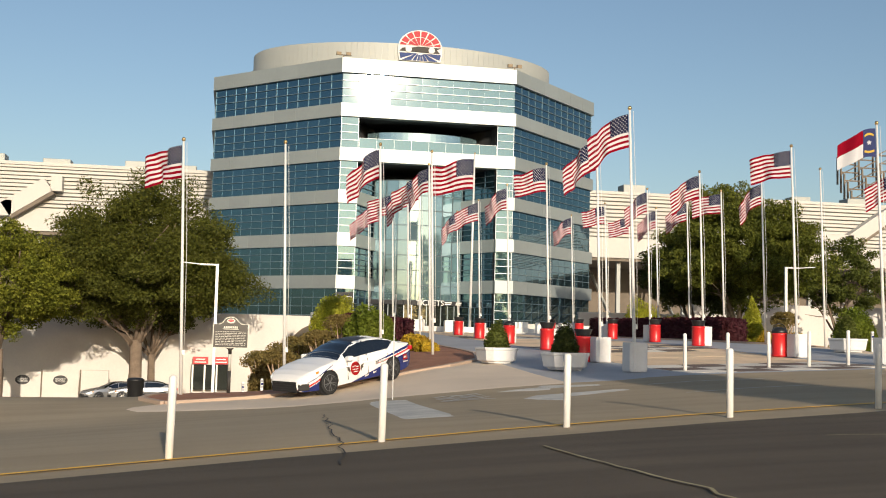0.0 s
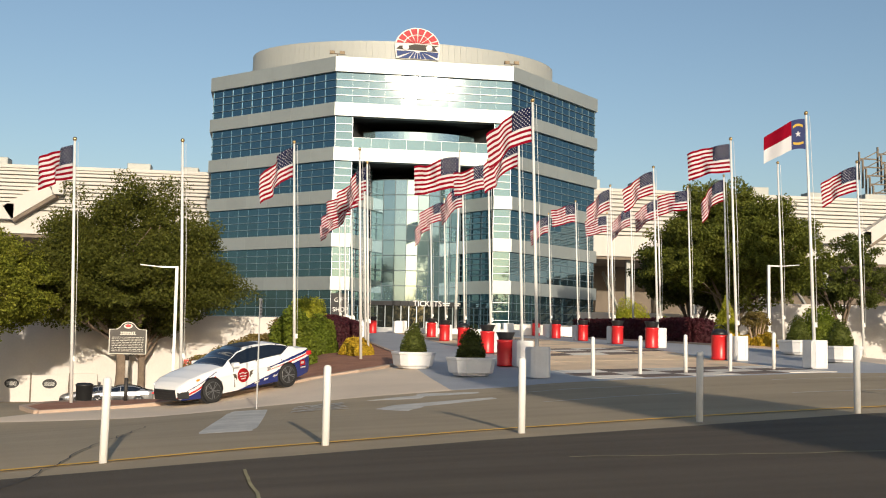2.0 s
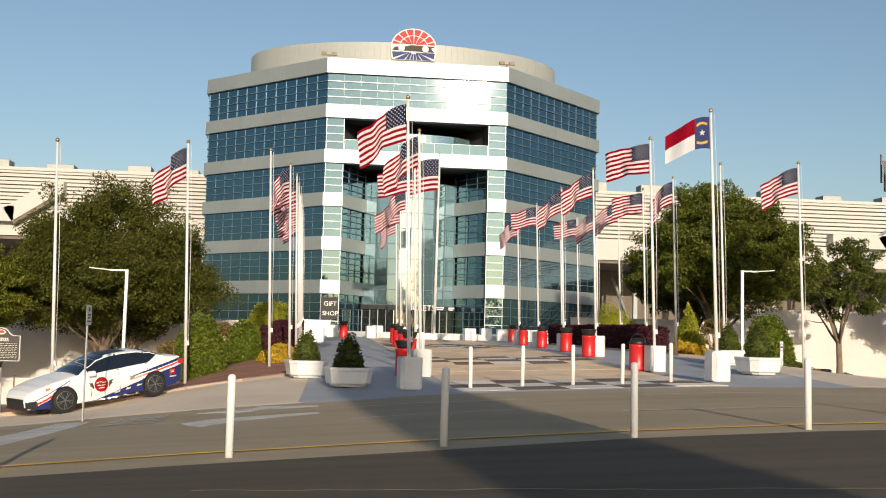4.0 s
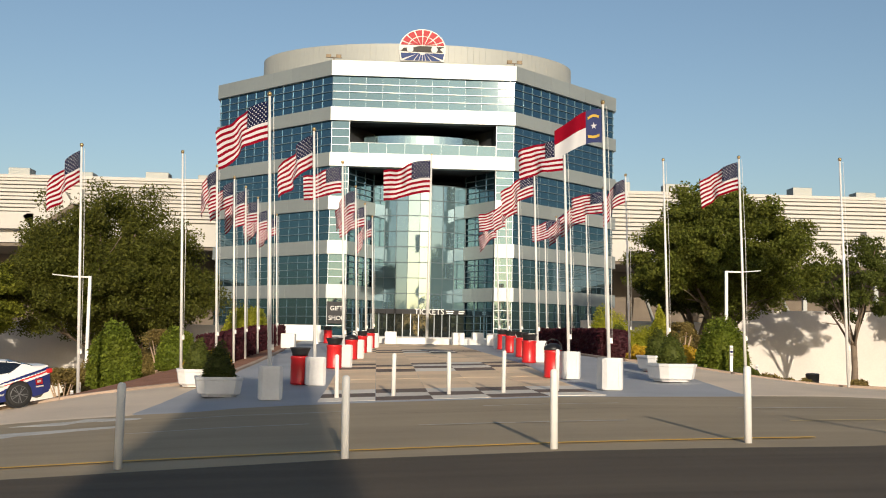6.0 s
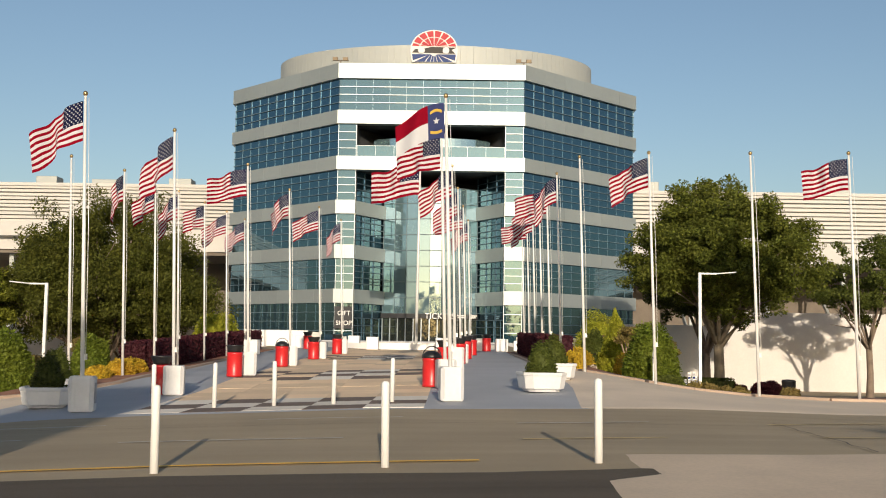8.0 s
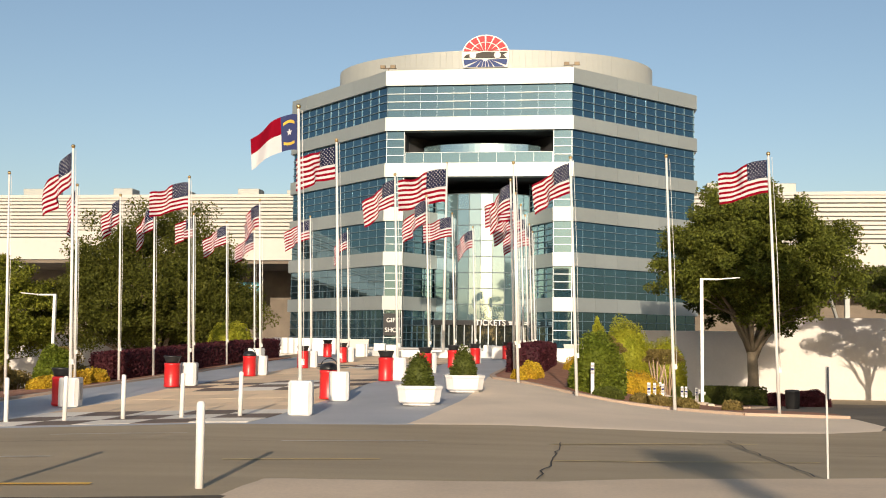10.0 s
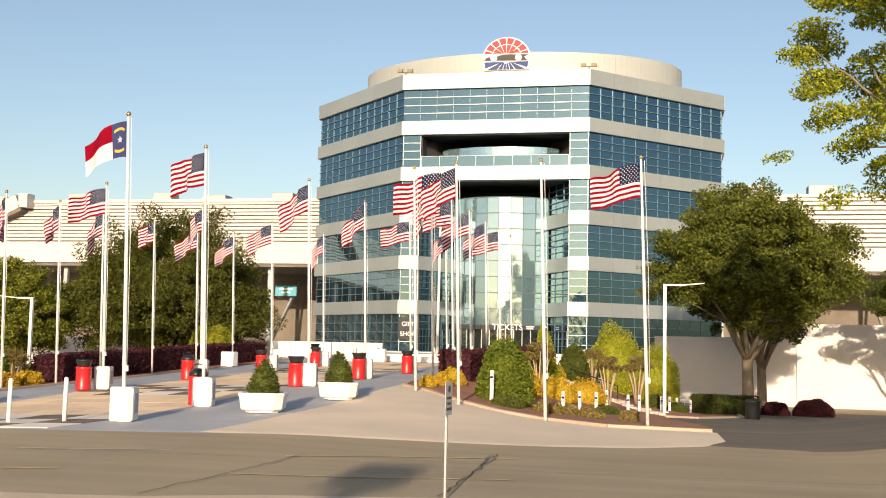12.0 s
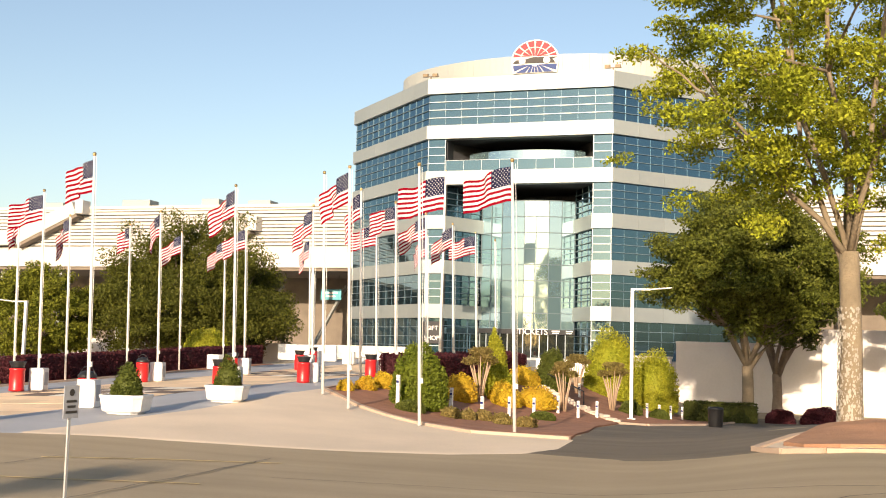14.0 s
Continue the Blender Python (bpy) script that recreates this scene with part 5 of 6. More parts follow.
def planter(x, y, dark):
    t = thing("planter", "white square concrete planter with cut corners on a recessed foot", "planter", "planters beside the plaza", (x, y, land(x, y) + 0.03), 12)
    bm = bmesh.new()
    rings = []
    for half, cut, z in ((0.44, 0.16, 0.0), (0.46, 0.16, 0.06), (0.53, 0.18, 0.07), (0.56, 0.19, 0.1), (0.61, 0.2, 0.44), (0.63, 0.21, 0.46), (0.635, 0.21, 0.52), (0.62, 0.2, 0.54), (0.55, 0.18, 0.54), (0.53, 0.18, 0.45)):
        i = half - cut
        rings.append([bm.verts.new((x, y, z)) for x, y in ((half, -i), (half, i), (i, half), (-i, half), (-half, i), (-half, -i), (-i, -half), (i, -half))])
    for p, q in zip(rings, rings[1:]):
        for k in range(8):
            bm.faces.new((p[k], p[(k + 1) % 8], q[(k + 1) % 8], q[k]))
    bm.faces.new(rings[0][::-1])
    bm.faces.new(rings[-1])
    part("bowl", bm, BLOCK, t)
    bm = bmesh.new()
    lathe(bm, [(0.5, 0.455), (0.3, 0.49), (0.02, 0.5)], 12)
    part("soil", bm, MULCH, t, "dark soil")
    s = bush(x, y, 0.42, 1.4, LEAF_DARK if dark else LEAF_MID, 2200, 0.05, int(abs(x) * 10 + y), "planter_shrub", "clipped conical evergreen shrub growing in a planter", "shrub", 0.75, 0.02, "planter shrubs")
    s.location.z = land(x, y) + 0.44
    s.scale = (1, 1, 0.72)


for x, y, d in ((-8.23, 29.32, True), (-9.44, 33.25, False), (4.92, 31.74, False), (5.7, 36.19, False)):
    planter(x, y, d)


# low white kerb ring, blocks and the tall central flagpole before the entrance
bm = bmesh.new()
for k in range(48):
    a0 = 6.28319 * k / 48
    a1 = 6.28319 * (k + 1) / 48
    r = 6.2
    prism(bm, [(r * math.cos(a0), r * math.sin(a0)), (r * math.cos(a1), r * math.sin(a1)), ((r - 0.35) * math.cos(a1), (r - 0.35) * math.sin(a1)), ((r - 0.35) * math.cos(a0), (r - 0.35) * math.sin(a0))], -0.3, 0.32)
ring = tagged(part("kerb_ring", bm, PAINT_WHITE), "low white painted kerb ring round the central flagpole", "kerb", "", "structure")
ring.location = (-0.6, 80.5, land(-0.6, 80.5))
bm = bmesh.new()
box(bm, -0.4, 0.4, -0.3, 0.3, 0, 0.85, 0, None, 0.05)
BARRIER = mesh_of("concrete_block", bm, PAINT_WHITE)
for x, y in ((-5.2, 73.5), (-3.0, 73.0), (1.6, 73.2), (4.0, 73.6), (-7.9, 74), (-9.0, 62.0), (5.6, 73.0), (3.2, 76), (-4.6, 77)):
    ob = tagged(new("concrete_block", BARRIER), "white painted concrete block on the plaza", "concrete block", "white blocks before the entrance")
    ob.matrix_world = pose(x, y, land(x, y) + 0.03, 0, 0, random.uniform(-8, 8))
bm = bmesh.new()
box(bm, -2.3, 2.3, -0.17, 0.17, 0.0, 1.15, 0, None, 0.04)
for x, y in ((-10.3, 78.0), (9.0, 78.5)):
    me = mesh_of("barrier", bm.copy(), PAINT_WHITE)
    ob = tagged(new("barrier", me), "white painted low barrier wall beside the plaza", "barrier", "white barriers")
    ob.matrix_world = pose(x, y, land(x, y) + 0.03)
bm.free()
t = thing("flagpole", "very tall white flagpole with a large striped flag", "flagpole", "flagpoles along the plaza", (-0.3, 78.5, land(-0.3, 78.5)))
piece("pole", pole_mesh(13.9, 0.11, 0.06), t, Matrix.Rotation(radians(0.4), 4, 'Y'))
piece("finial", BALL, t, Matrix.Translation((0.1, 0, 13.88)))
big = Matrix.Translation((0.02, 0, 13.5)) @ Matrix.Rotation(radians(-6), 4, 'Z') @ Matrix.Scale(2.35, 4)
f = piece("flag", FLAG_SETS[3][0], t, big)
piece("canton", FLAG_SETS[3][1], f, Matrix())
tagged(piece("star_field", FLAG_SETS[3][2], f, Matrix()), kind="stuff")


# ---- lamps and signs ----
def street_lamp(x, y, h, side):
    t = thing("street_lamp", "white square-post street lamp with a flat cantilever head", "street lamp", "street lamps", (x, y, land(x, y)))
    bm = bmesh.new()
    box(bm, -0.08, 0.08, -0.08, 0.08, 0, h, 0, None, 0.012)
    box(bm, -0.2, 0.2, -0.2, 0.2, 0, 0.12)
    part("post", bm, STEEL, t)
    bm = bmesh.new()
    box(bm, 0, 1.0 * side, -0.05, 0.05, h - 0.09, h - 0.01, 0, None)
    bmesh.ops.recalc_face_normals(bm, faces=bm.faces)
    part("arm", bm, STEEL, t)
    bm = bmesh.new()
    box(bm, min(0.9 * side, 1.95 * side), max(0.9 * side, 1.95 * side), -0.15, 0.15, h - 0.075, h - 0.02, 0, Matrix.Translation((0.9 * side, 0, h)) @ Matrix.Rotation(radians(-5 * side), 4, 'Y') @ Matrix.Translation((-0.9 * side, 0, -h)), 0.015)
    part("lamp_head", bm, STEEL, t, "flat grey lamp head")


street_lamp(-19.28, 58.0, 4.86 - land(-19.28, 58.0), -1)
street_lamp(15.65, 59.2, 6.0 - land(15.65, 59.2), 1)


def marker_sign():
    x0, y0 = -18.45, 32.0
    t = thing("marker_sign", "dark bronze roadside historical marker with pale lettering on a post", "sign", "", (x0, y0, land(x0, y0)))
    z = 1.48 - land(x0, y0)
    bm = bmesh.new()
    tube(bm, [((0, 0.03, 0), 0.055), ((0, 0.03, 0.75), 0.055)], 10)
    part("post", bm, PLAQUE, t)
    bm = bmesh.new()
    tube(bm, [((0, 0.03, z - 0.95), 0.055), ((0, 0.03, z - 0.82), 0.06), ((0, 0.03, z - 0.76), 0.13)], 10)
    part("collar", bm, PLAQUE, t)
    bm = bmesh.new()
    tube(bm, [((0, 0.03, 0.75), 0.05), ((0, 0.03, z - 0.95), 0.05)], 10)
    part("sleeve", bm, PAINT_WORN, t, "pale weathered post sleeve")
    pts = [(-0.56, z - 0.76), (0.56, z - 0.76), (0.56, z), (0.34, z + 0.01), (0.25, z + 0.07), (0.19, z + 0.16), (0.1, z + 0.22), (0, z + 0.24), (-0.1, z + 0.22), (-0.19, z + 0.16), (-0.25, z + 0.07), (-0.34, z + 0.01), (-0.56, z)]
    for nm, grow, y0b, dep, mat, lab in (("rim", 1.0, 0.0, 0.07, LETTERING, "pale worn rim"), ("plaque", 0.95, -0.006, 0.02, PLAQUE, "dark bronze plate")):
        bm = bmesh.new()
        f = bm.faces.new([bm.verts.new((x * grow, y0b, z - 0.3 + (zz - z + 0.3) * grow)) for x, zz in pts])
        r = bmesh.ops.extrude_face_region(bm, geom=[f])
        bmesh.ops.translate(bm, vec=(0, dep, 0), verts=[v for v in r["geom"] if isinstance(v, bmesh.types.BMVert)])
        bmesh.ops.recalc_face_normals(bm, faces=bm.faces)
        pl = part(nm, bm, mat, t, lab)
    bm = bmesh.new()
    rnd = random.Random(4)
    for k in range(9):
        zz = z - 0.25 - k * 0.052
        x = -0.47
        while x < 0.45:
            w = rnd.uniform(0.03, 0.12)
            box(bm, x, min(x + w, 0.47), -0.012, -0.005, zz, zz + 0.013)
            x += w + 0.025
    box(bm, -0.24, 0.24, -0.012, -0.005, z - 0.17, z - 0.15)
    for k in range(8):
        box(bm, -0.22 + 0.056 * k, -0.18 + 0.056 * k, -0.012, -0.005, z - 0.135, z - 0.07)
    part("writing", bm, LETTERING, pl, "rows of small pale writing")
    crest = part("crest", oval(0, -0.014, z + 0.1, 0.13, 0.075, 0.012, n=20), LETTERING, pl, "small pale oval crest")
    part("crest_centre", oval(0, -0.02, z + 0.11, 0.09, 0.045, 0.01, n=20), RED, pl, "red crest centre")


marker_sign()


GALVANISED = material("dull_galvanised_steel", (0.42, 0.42, 0.41), 0.6, spread=0.1, bump=0.05, metal=0.3)
SIGN_FACE = material("weathered_sign_face", (0.34, 0.35, 0.37), 0.6, spread=0.15, grain=12, large=4.0, bump=0.05)


def small_sign(x, y, h, turn, panel):
    t = thing("road_sign", "small weathered parking sign on a thin steel post" if panel else "thin bare steel sign post at the road edge", "sign", "", (x, y, land(x, y)), turn)
    bm = bmesh.new()
    box(bm, -0.022, 0.022, -0.014, 0.014, -0.1, h)
    part("post", bm, GALVANISED, t)
    if panel:
        bm = bmesh.new()
        box(bm, -0.15, 0.15, -0.03, -0.02, h - 0.46, h, 0, None)
        p = part("panel", bm, SIGN_FACE, t)
        bm = bmesh.new()
        tube(bm, [((0, -0.036, h - 0.1), 0.05), ((0, -0.031, h - 0.1), 0.05)], 16)
        for k, w in enumerate((0.1, 0.08, 0.11)):
            box(bm, -w, w, -0.036, -0.031, h - 0.24 - 0.075 * k, h - 0.205 - 0.075 * k)
        part("writing", bm, PLAQUE, p, "faded writing")


small_sign(12.9, 18.13, 1.62, 84, True)
small_sign(-14.4, 24.1, 2.65, 80, True)

bm = bmesh.new()
box(bm, -0.06, 0.06, -0.05, 0.05, -0.1, 0.78, 0, None, 0.012)
POST = mesh_of("post", bm, PAINT_WHITE)
bm = bmesh.new()
for k in range(3):
    box(bm, -0.05, 0.05, -0.056, -0.051, 0.38 + 0.12 * k, 0.47 + 0.12 * k, 1 if k == 1 else 0)
PLATE = mesh_of("plate", bm, CONCRETE_GREY, NAVY)
for k, (x, y) in enumerate(((9.82, 40.9), (10.65, 44.7), (12.0, 44.2), (12.4, 46.9), (12.9, 49.2), (13.1, 53.4), (14.07, 53.1), (14.5, 55.7), (12.0, 65.3), (15.5, 60.5), (15.9, 64.0), (16.3, 66.5), (16.7, 69.0), (17.15, 71.5), (17.6, 74.0))):
    t = thing("marker_post", "short white garden post with small dark plates", "post", "marker posts in the bed", (x, y, land(x, y) + 0.05), -8)
    piece("post", POST, t, Matrix.Scale(1.45 if k == 0 else 1.0, 4, (0, 0, 1)))
    piece("plate", PLATE, t, Matrix.Translation((0, 0, 0.35 if k == 0 else 0.0)))
for k, (x, y) in enumerate(((-15.2, 41.5), (-16.0, 43.5), (-17.0, 45.5), (-17.8, 47.0), (-18.4, 49.0))):
    t = thing("marker_post", "short white garden post with small dark plates", "post", "marker posts in the bed", (x, y, land(x, y) + 0.05), 8)
    piece("post", POST, t, Matrix())
    piece("plate", PLATE, t, Matrix())


# ---- cars ----
RIM = material("black_alloy", (0.16, 0.16, 0.165), 0.4, spread=0.03, bump=0.0, metal=0.4)

def lerp_table(tab, x):
    for (a, va), (b, vb) in zip(tab, tab[1:]):
        if a <= x <= b:
            k = (x - a) / (b - a)
            k = k * k * (3 - 2 * k) * 0.5 + k * 0.5
            return va + (vb - va) * k
    return tab[0][1] if x < tab[0][0] else tab[-1][1]


def sedan(name, label, at, turn, tilt, paint, decals):
    """A four-door saloon; its nose points along +x, y to its left."""
    car = thing(name, label, "car", "", at, 0)
    car.matrix_world = pose(*at, 0, 0, turn) @ Matrix.Rotation(radians(tilt), 4, 'Y') @ Matrix.Scale(0.94, 4)
    deck = [(-2.46, 0.94), (-2.42, 1.07), (-2.25, 1.11), (-2.0, 1.14), (-1.75, 1.24), (-1.4, 1.37), (-1.0, 1.455), (-0.55, 1.48), (-0.15, 1.465), (0.2, 1.39), (0.6, 1.21), (0.95, 1.03), (1.5, 0.925), (2.0, 0.81), (2.25, 0.715), (2.38, 0.61), (2.42, 0.54)]
    belt = [(-2.46, 0.9), (-2.4, 1.01), (-1.8, 1.03), (-1.0, 0.98), (0.0, 0.945), (1.05, 0.91), (1.6, 0.85), (2.05, 0.74), (2.3, 0.62), (2.42, 0.5)]
    half = [(-2.46, 0.68), (-2.38, 0.8), (-2.1, 0.88), (-1.4, 0.92), (1.4, 0.92), (1.9, 0.88), (2.2, 0.79), (2.36, 0.66), (2.42, 0.54)]
    sill = [(-2.46, 0.42), (-2.3, 0.25), (-1.9, 0.19), (1.9, 0.17), (2.3, 0.19), (2.42, 0.27)]
    deck = [(x, 0.35 + (z - 0.35) * 0.97) for x, z in deck]
    belt = [(x, 0.35 + (z - 0.35) * 0.95) for x, z in belt]
    step = 0.02 if decals else 0.06
    nx = int(4.88 / step)
    nl, nu = (48, 24) if decals else (16, 16)
    cells = {"body": [], "windscreen": [], "rear_window": [], "side": [], "left": [], "right": [], "roof": [], "navy": [], "red": []}
    verts = []

    def section(x):
        zd, zb, w, zs = lerp_table(deck, x), lerp_table(belt, x), lerp_table(half, x), lerp_table(sill, x)
        out = []
        for j in range(nl + 1):
            s = j / nl
            bulge = 0.93 + 0.07 * math.sin(min(1.0, s * 1.5) * math.pi / 2) - 0.05 * max(0.0, s - 0.7) / 0.3
            crease = 0.012 * math.exp(-((s - 0.72) / 0.06) ** 2)
            out.append((w * bulge + crease, zs + (zb - zs) * s))
        yb = out[-1][0]
        h = zd - zb
        cap = min(0.07, 0.5 * h)
        yt = yb - 0.03 - 0.24 * min(1.0, max(0.0, h - 0.08) / 0.36)
        for j in range(1, nu + 1):
            s = j / nu
            if s <= 0.5:
                k = s * 2
                out.append((yb + (yt - yb) * k ** 1.1, zb + (h - cap) * k))
            else:
                k = (s - 0.5) * 2
                y = yt * (1 - k)
                out.append((y, zb + h - cap + cap * (1 - (1 - k) ** 2.2)))
        return out

    def kind(x, j, z, y):
        s = (j + 0.5 - nl) / nu
        h = lerp_table(deck, x) - lerp_table(belt, x)
        if s > 0:
            if s > 0.52 and (0.0 < x < 0.96 or -1.95 < x < -1.3):
                return "windscreen" if x > 0 else "rear_window"
            if s > 0.6 and -0.75 <= x <= 0.0 and decals:
                return "roof"
            zb = lerp_table(belt, x)
            side_top = zb + h * 0.84 - 0.035
            if s < 0.5 and zb + 0.03 < z < side_top and -1.72 < x < 0.64 and not (-0.17 < x < -0.1 and decals is False):
                if z < side_top - 0.0 and not (x < -1.25 and z < zb + 0.03 + 0.4 * (-1.25 - x)):
                    return "side"
            return "body"
        if decals:
            if x > 1.2:
                a = 0.25 + (2.36 - x) * 0.41
                if abs(z - a) < 0.03 and x > 1.25:
                    return "red"
                if abs(z - a - 0.12) < 0.012 and x < 2.2:
                    return "navy"
                if x > 1.72 and z < min(a - 0.05, 0.56):
                    return "navy"
            elif x > -1.15:
                if z < 0.2 + (0.38 - x) * 0.235:
                    return "navy"
            if x < -0.62:
                u = (-0.62 - x)
                a = 0.665 + 0.16 * u
                if abs(z - a) < 0.012 + 0.026 * min(1, u):
                    return "navy"
                if abs(z - a + 0.085) < 0.008 + 0.016 * min(1, u):
                    return "red"
                if z < 0.475 + 0.175 * u and x < -1.0:
                    return "navy"
        return "body"
    rows = []
    for i in range(nx + 1):
        x = -2.46 + 4.88 * i / nx
        sec = section(x)
        ring = []
        for sg in (1, -1):
            col = []
            for y, z in sec:
                col.append(len(verts))
                verts.append((x, sg * y, z))
            ring.append(col)
        rows.append((x, sec, ring))
    for (xa, sa, ra), (xb, sb, rb) in zip(rows, rows[1:]):
        x = (xa + xb) / 2
        for j in range(nl + nu):
            y, z = (sa[j][0] + sb[j + 1][0]) / 2, (sa[j][1] + sb[j + 1][1]) / 2
            if j < nl and min(math.hypot(x - 1.41, z - 0.335), math.hypot(x + 1.41, z - 0.335)) < 0.385:
                continue
            what = kind(x, j, z, y)
            c, c2 = (cells["left"], cells["right"]) if what == "side" else (cells[what], cells[what])
            c.append((ra[0][j], ra[0][j + 1], rb[0][j + 1], rb[0][j]))
            c2.append((rb[1][j], rb[1][j + 1], ra[1][j + 1], ra[1][j]))
    # closed floor, nose and tail
    for (xa, sa, ra), (xb, sb, rb) in zip(rows, rows[1:]):
        if min(abs(xa - 1.41), abs(xa + 1.41)) > 0.45:
            cells["body"].append((ra[0][0], rb[0][0], rb[1][0], ra[1][0]))
    for x, sec, ring in (rows[0], rows[-1]):
        for j in range(nl + nu):
            cells["body"].append((ring[0][j], ring[0][j + 1], ring[1][j + 1], ring[1][j]))

    def skin(nm, groups, mats, parent, lab=""):
        me = bpy.data.meshes.new(nm)
        faces = [f for g in groups for f in cells[g]]
        used = sorted({v for f in faces for v in f})
        back = {v: k for k, v in enumerate(used)}
        me.from_pydata([verts[v] for v in used], [], [[back[v] for v in f] for f in faces])
        for m in mats:
            me.materials.append(m)
        me.polygons.foreach_set("material_index", [k for k, g in enumerate(groups) for _ in cells[g]])
        me.polygons.foreach_set("use_smooth", [True] * len(faces))
        bmx = bmesh.new()
        bmx.from_mesh(me)
        bmesh.ops.remove_doubles(bmx, verts=bmx.verts, dist=0.0005)
        bmesh.ops.recalc_face_normals(bmx, faces=bmx.faces)
        bmx.to_mesh(me)
        bmx.free()
        ob = new(nm, me)
        ob.parent = parent
        return tagged(ob, lab)
    body = skin("body", ["body", "navy", "red"] if decals else ["body"], [paint, NAVY, RED] if decals else [paint], car)
    skin("windscreen", ["windscreen"], [CAR_GLASS], car, "dark glass windscreen")
    skin("rear_window", ["rear_window"], [CAR_GLASS], car, "dark glass rear window")
    for g in ("left", "right"):
        skin("side_window", [g], [CAR_GLASS], car, "dark glass side windows")
    if decals:
        skin("roof", ["roof"], [BLACK], car, "black roof panel")
    for s in (1, -1):
        bm = bmesh.new()
        box(bm, -0.1, 0.1, -0.11, 0.11, -0.07, 0.07, 0, Matrix.Translation((0.6, s * 1.0, 0.96)) @ Matrix.Rotation(radians(-s * 14), 4, 'Z'), 0.035)
        box(bm, 0.54, 0.62, min(s * 0.86, s * 0.93), max(s * 0.86, s * 0.93), 0.9, 0.94)
        part("mirror", bm, paint, car)
        bm = bmesh.new()
        box(bm, -0.24, 0.24, -0.03, 0.03, -0.06, 0.06, 0, Matrix.Translation((2.13, s * 0.785, 0.63)) @ Matrix.Rotation(radians(-s * 28), 4, 'Z') @ Matrix.Rotation(radians(16), 4, 'Y'), 0.02)
        part("headlight", bm, LAMP_CLEAR, car, "clear slanted headlight")
        bm = bmesh.new()
        box(bm, -0.08, 0.08, -0.02, 0.02, -0.03, 0.03, 0, Matrix.Translation((1.88, s * 0.872, 0.7)) @ Matrix.Rotation(radians(-s * 12), 4, 'Z') @ Matrix.Rotation(radians(14), 4, 'Y'), 0.012)
        part("side_lamp", bm, LAMP_AMBER, car, "amber side lamp")
        bm = bmesh.new()
        box(bm, -2.47, -2.3, min(s * 0.45, s * 0.845), max(s * 0.45, s * 0.845), 0.8, 0.93, 0, None, 0.02)
        part("tail_light", bm, RED, car, "red tail light")
        for xa, xb in ((-0.3, -0.24), (-1.2, -1.17)):
            bm = bmesh.new()
            vs = []
            for x, k in ((xa, 0), (xb, 0), (xb, 1), (xa, 1)):
                sec = section(x)
                y, z = sec[nl] if k == 0 else sec[nl + nu // 2]
                vs.append(bm.verts.new((x - (0.06 if k else 0), s * (y + 0.004), z)))
            bm.faces.new(vs)
            bmesh.ops.solidify(bm, geom=bm.faces[:], thickness=0.004)
            part("door_pillar", bm, BLACK, car)
        for x in (0.62, -0.28, -1.2):
            y = section(x)[nl // 2][0]
            bm = bmesh.new()
            box(bm, x - 0.005, x + 0.005, min(s * (y - 0.03), s * (y + 0.003)), max(s * (y - 0.03), s * (y + 0.003)), 0.3 if x > -1 else 0.72, 0.84)
            part("door_seam", bm, STAND_DARK, body)
        for x in (-0.14, -1.06):
            bm = bmesh.new()
            box(bm, x - 0.1, x + 0.1, min(s * 0.89, s * 0.93), max(s * 0.89, s * 0.93), 0.77, 0.795, 0, None, 0.008)
            part("door_handle", bm, paint, body)
    bm = bmesh.new()
    for k in range(4):
        box(bm, 2.36, 2.445, -0.54 + 0.03 * k, 0.54 - 0.03 * k, 0.22 + 0.07 * k, 0.255 + 0.07 * k)
    for s in (1, -1):
        box(bm, -0.17, 0.17, -0.03, 0.03, -0.1, 0.1, 0, Matrix.Translation((2.28, s * 0.7, 0.33)) @ Matrix.Rotation(radians(-s * 48), 4, 'Z'), 0.025)
    box(bm, 2.3, 2.432, -0.53, 0.53, 0.19, 0.5)
    part("grille", bm, BLACK, car, "wide black grille")
    for x in (1.41, -1.41):
        for s in (1, -1):
            bm = bmesh.new()
            tube(bm, [((x, s * 0.55, 0.335), 0.4), ((x, s * 0.86, 0.335), 0.4)], 28)
            part("wheel_arch", bm, BLACK, car)
            bm = bmesh.new()
            tube(bm, [((x, s * 0.87, 0.335), 0.3), ((x, s * 0.872, 0.335), 0.325), ((x, s * 0.885, 0.335), 0.335), ((x, s * 0.905, 0.335), 0.335), ((x, s * 0.915, 0.335), 0.325), ((x, s * 0.92, 0.335), 0.25)], 32)
            for f in bm.faces:
                f.smooth = len(f.verts) == 4
            w = part("tyre", bm, RUBBER, car, "black tyre")
            bm = bmesh.new()
            tube(bm, [((x, s * 0.919, 0.335), 0.254), ((x, s * 0.924, 0.335), 0.25), ((x, s * 0.927, 0.335), 0.242)], 32, closed=False)
            for q in range(5):
                a = 6.28319 * q / 5 + 0.3
                for da in (-0.26, 0.26):
                    box(bm, 0.05, 0.238, -0.006, 0.006, -0.0085, 0.0085, 0, Matrix.Translation((x, s * 0.921, 0.335)) @ Matrix.Rotation(a, 4, 'Y') @ Matrix.Rotation(da * 0.62, 4, 'Y'))
            tube(bm, [((x, s * 0.91, 0.335), 0.045), ((x, s * 0.932, 0.335), 0.036)], 14)
            part("rim", bm, CHROME if not decals else RIM, w, "black spoked alloy rim" if decals else "bright spoked alloy rim")
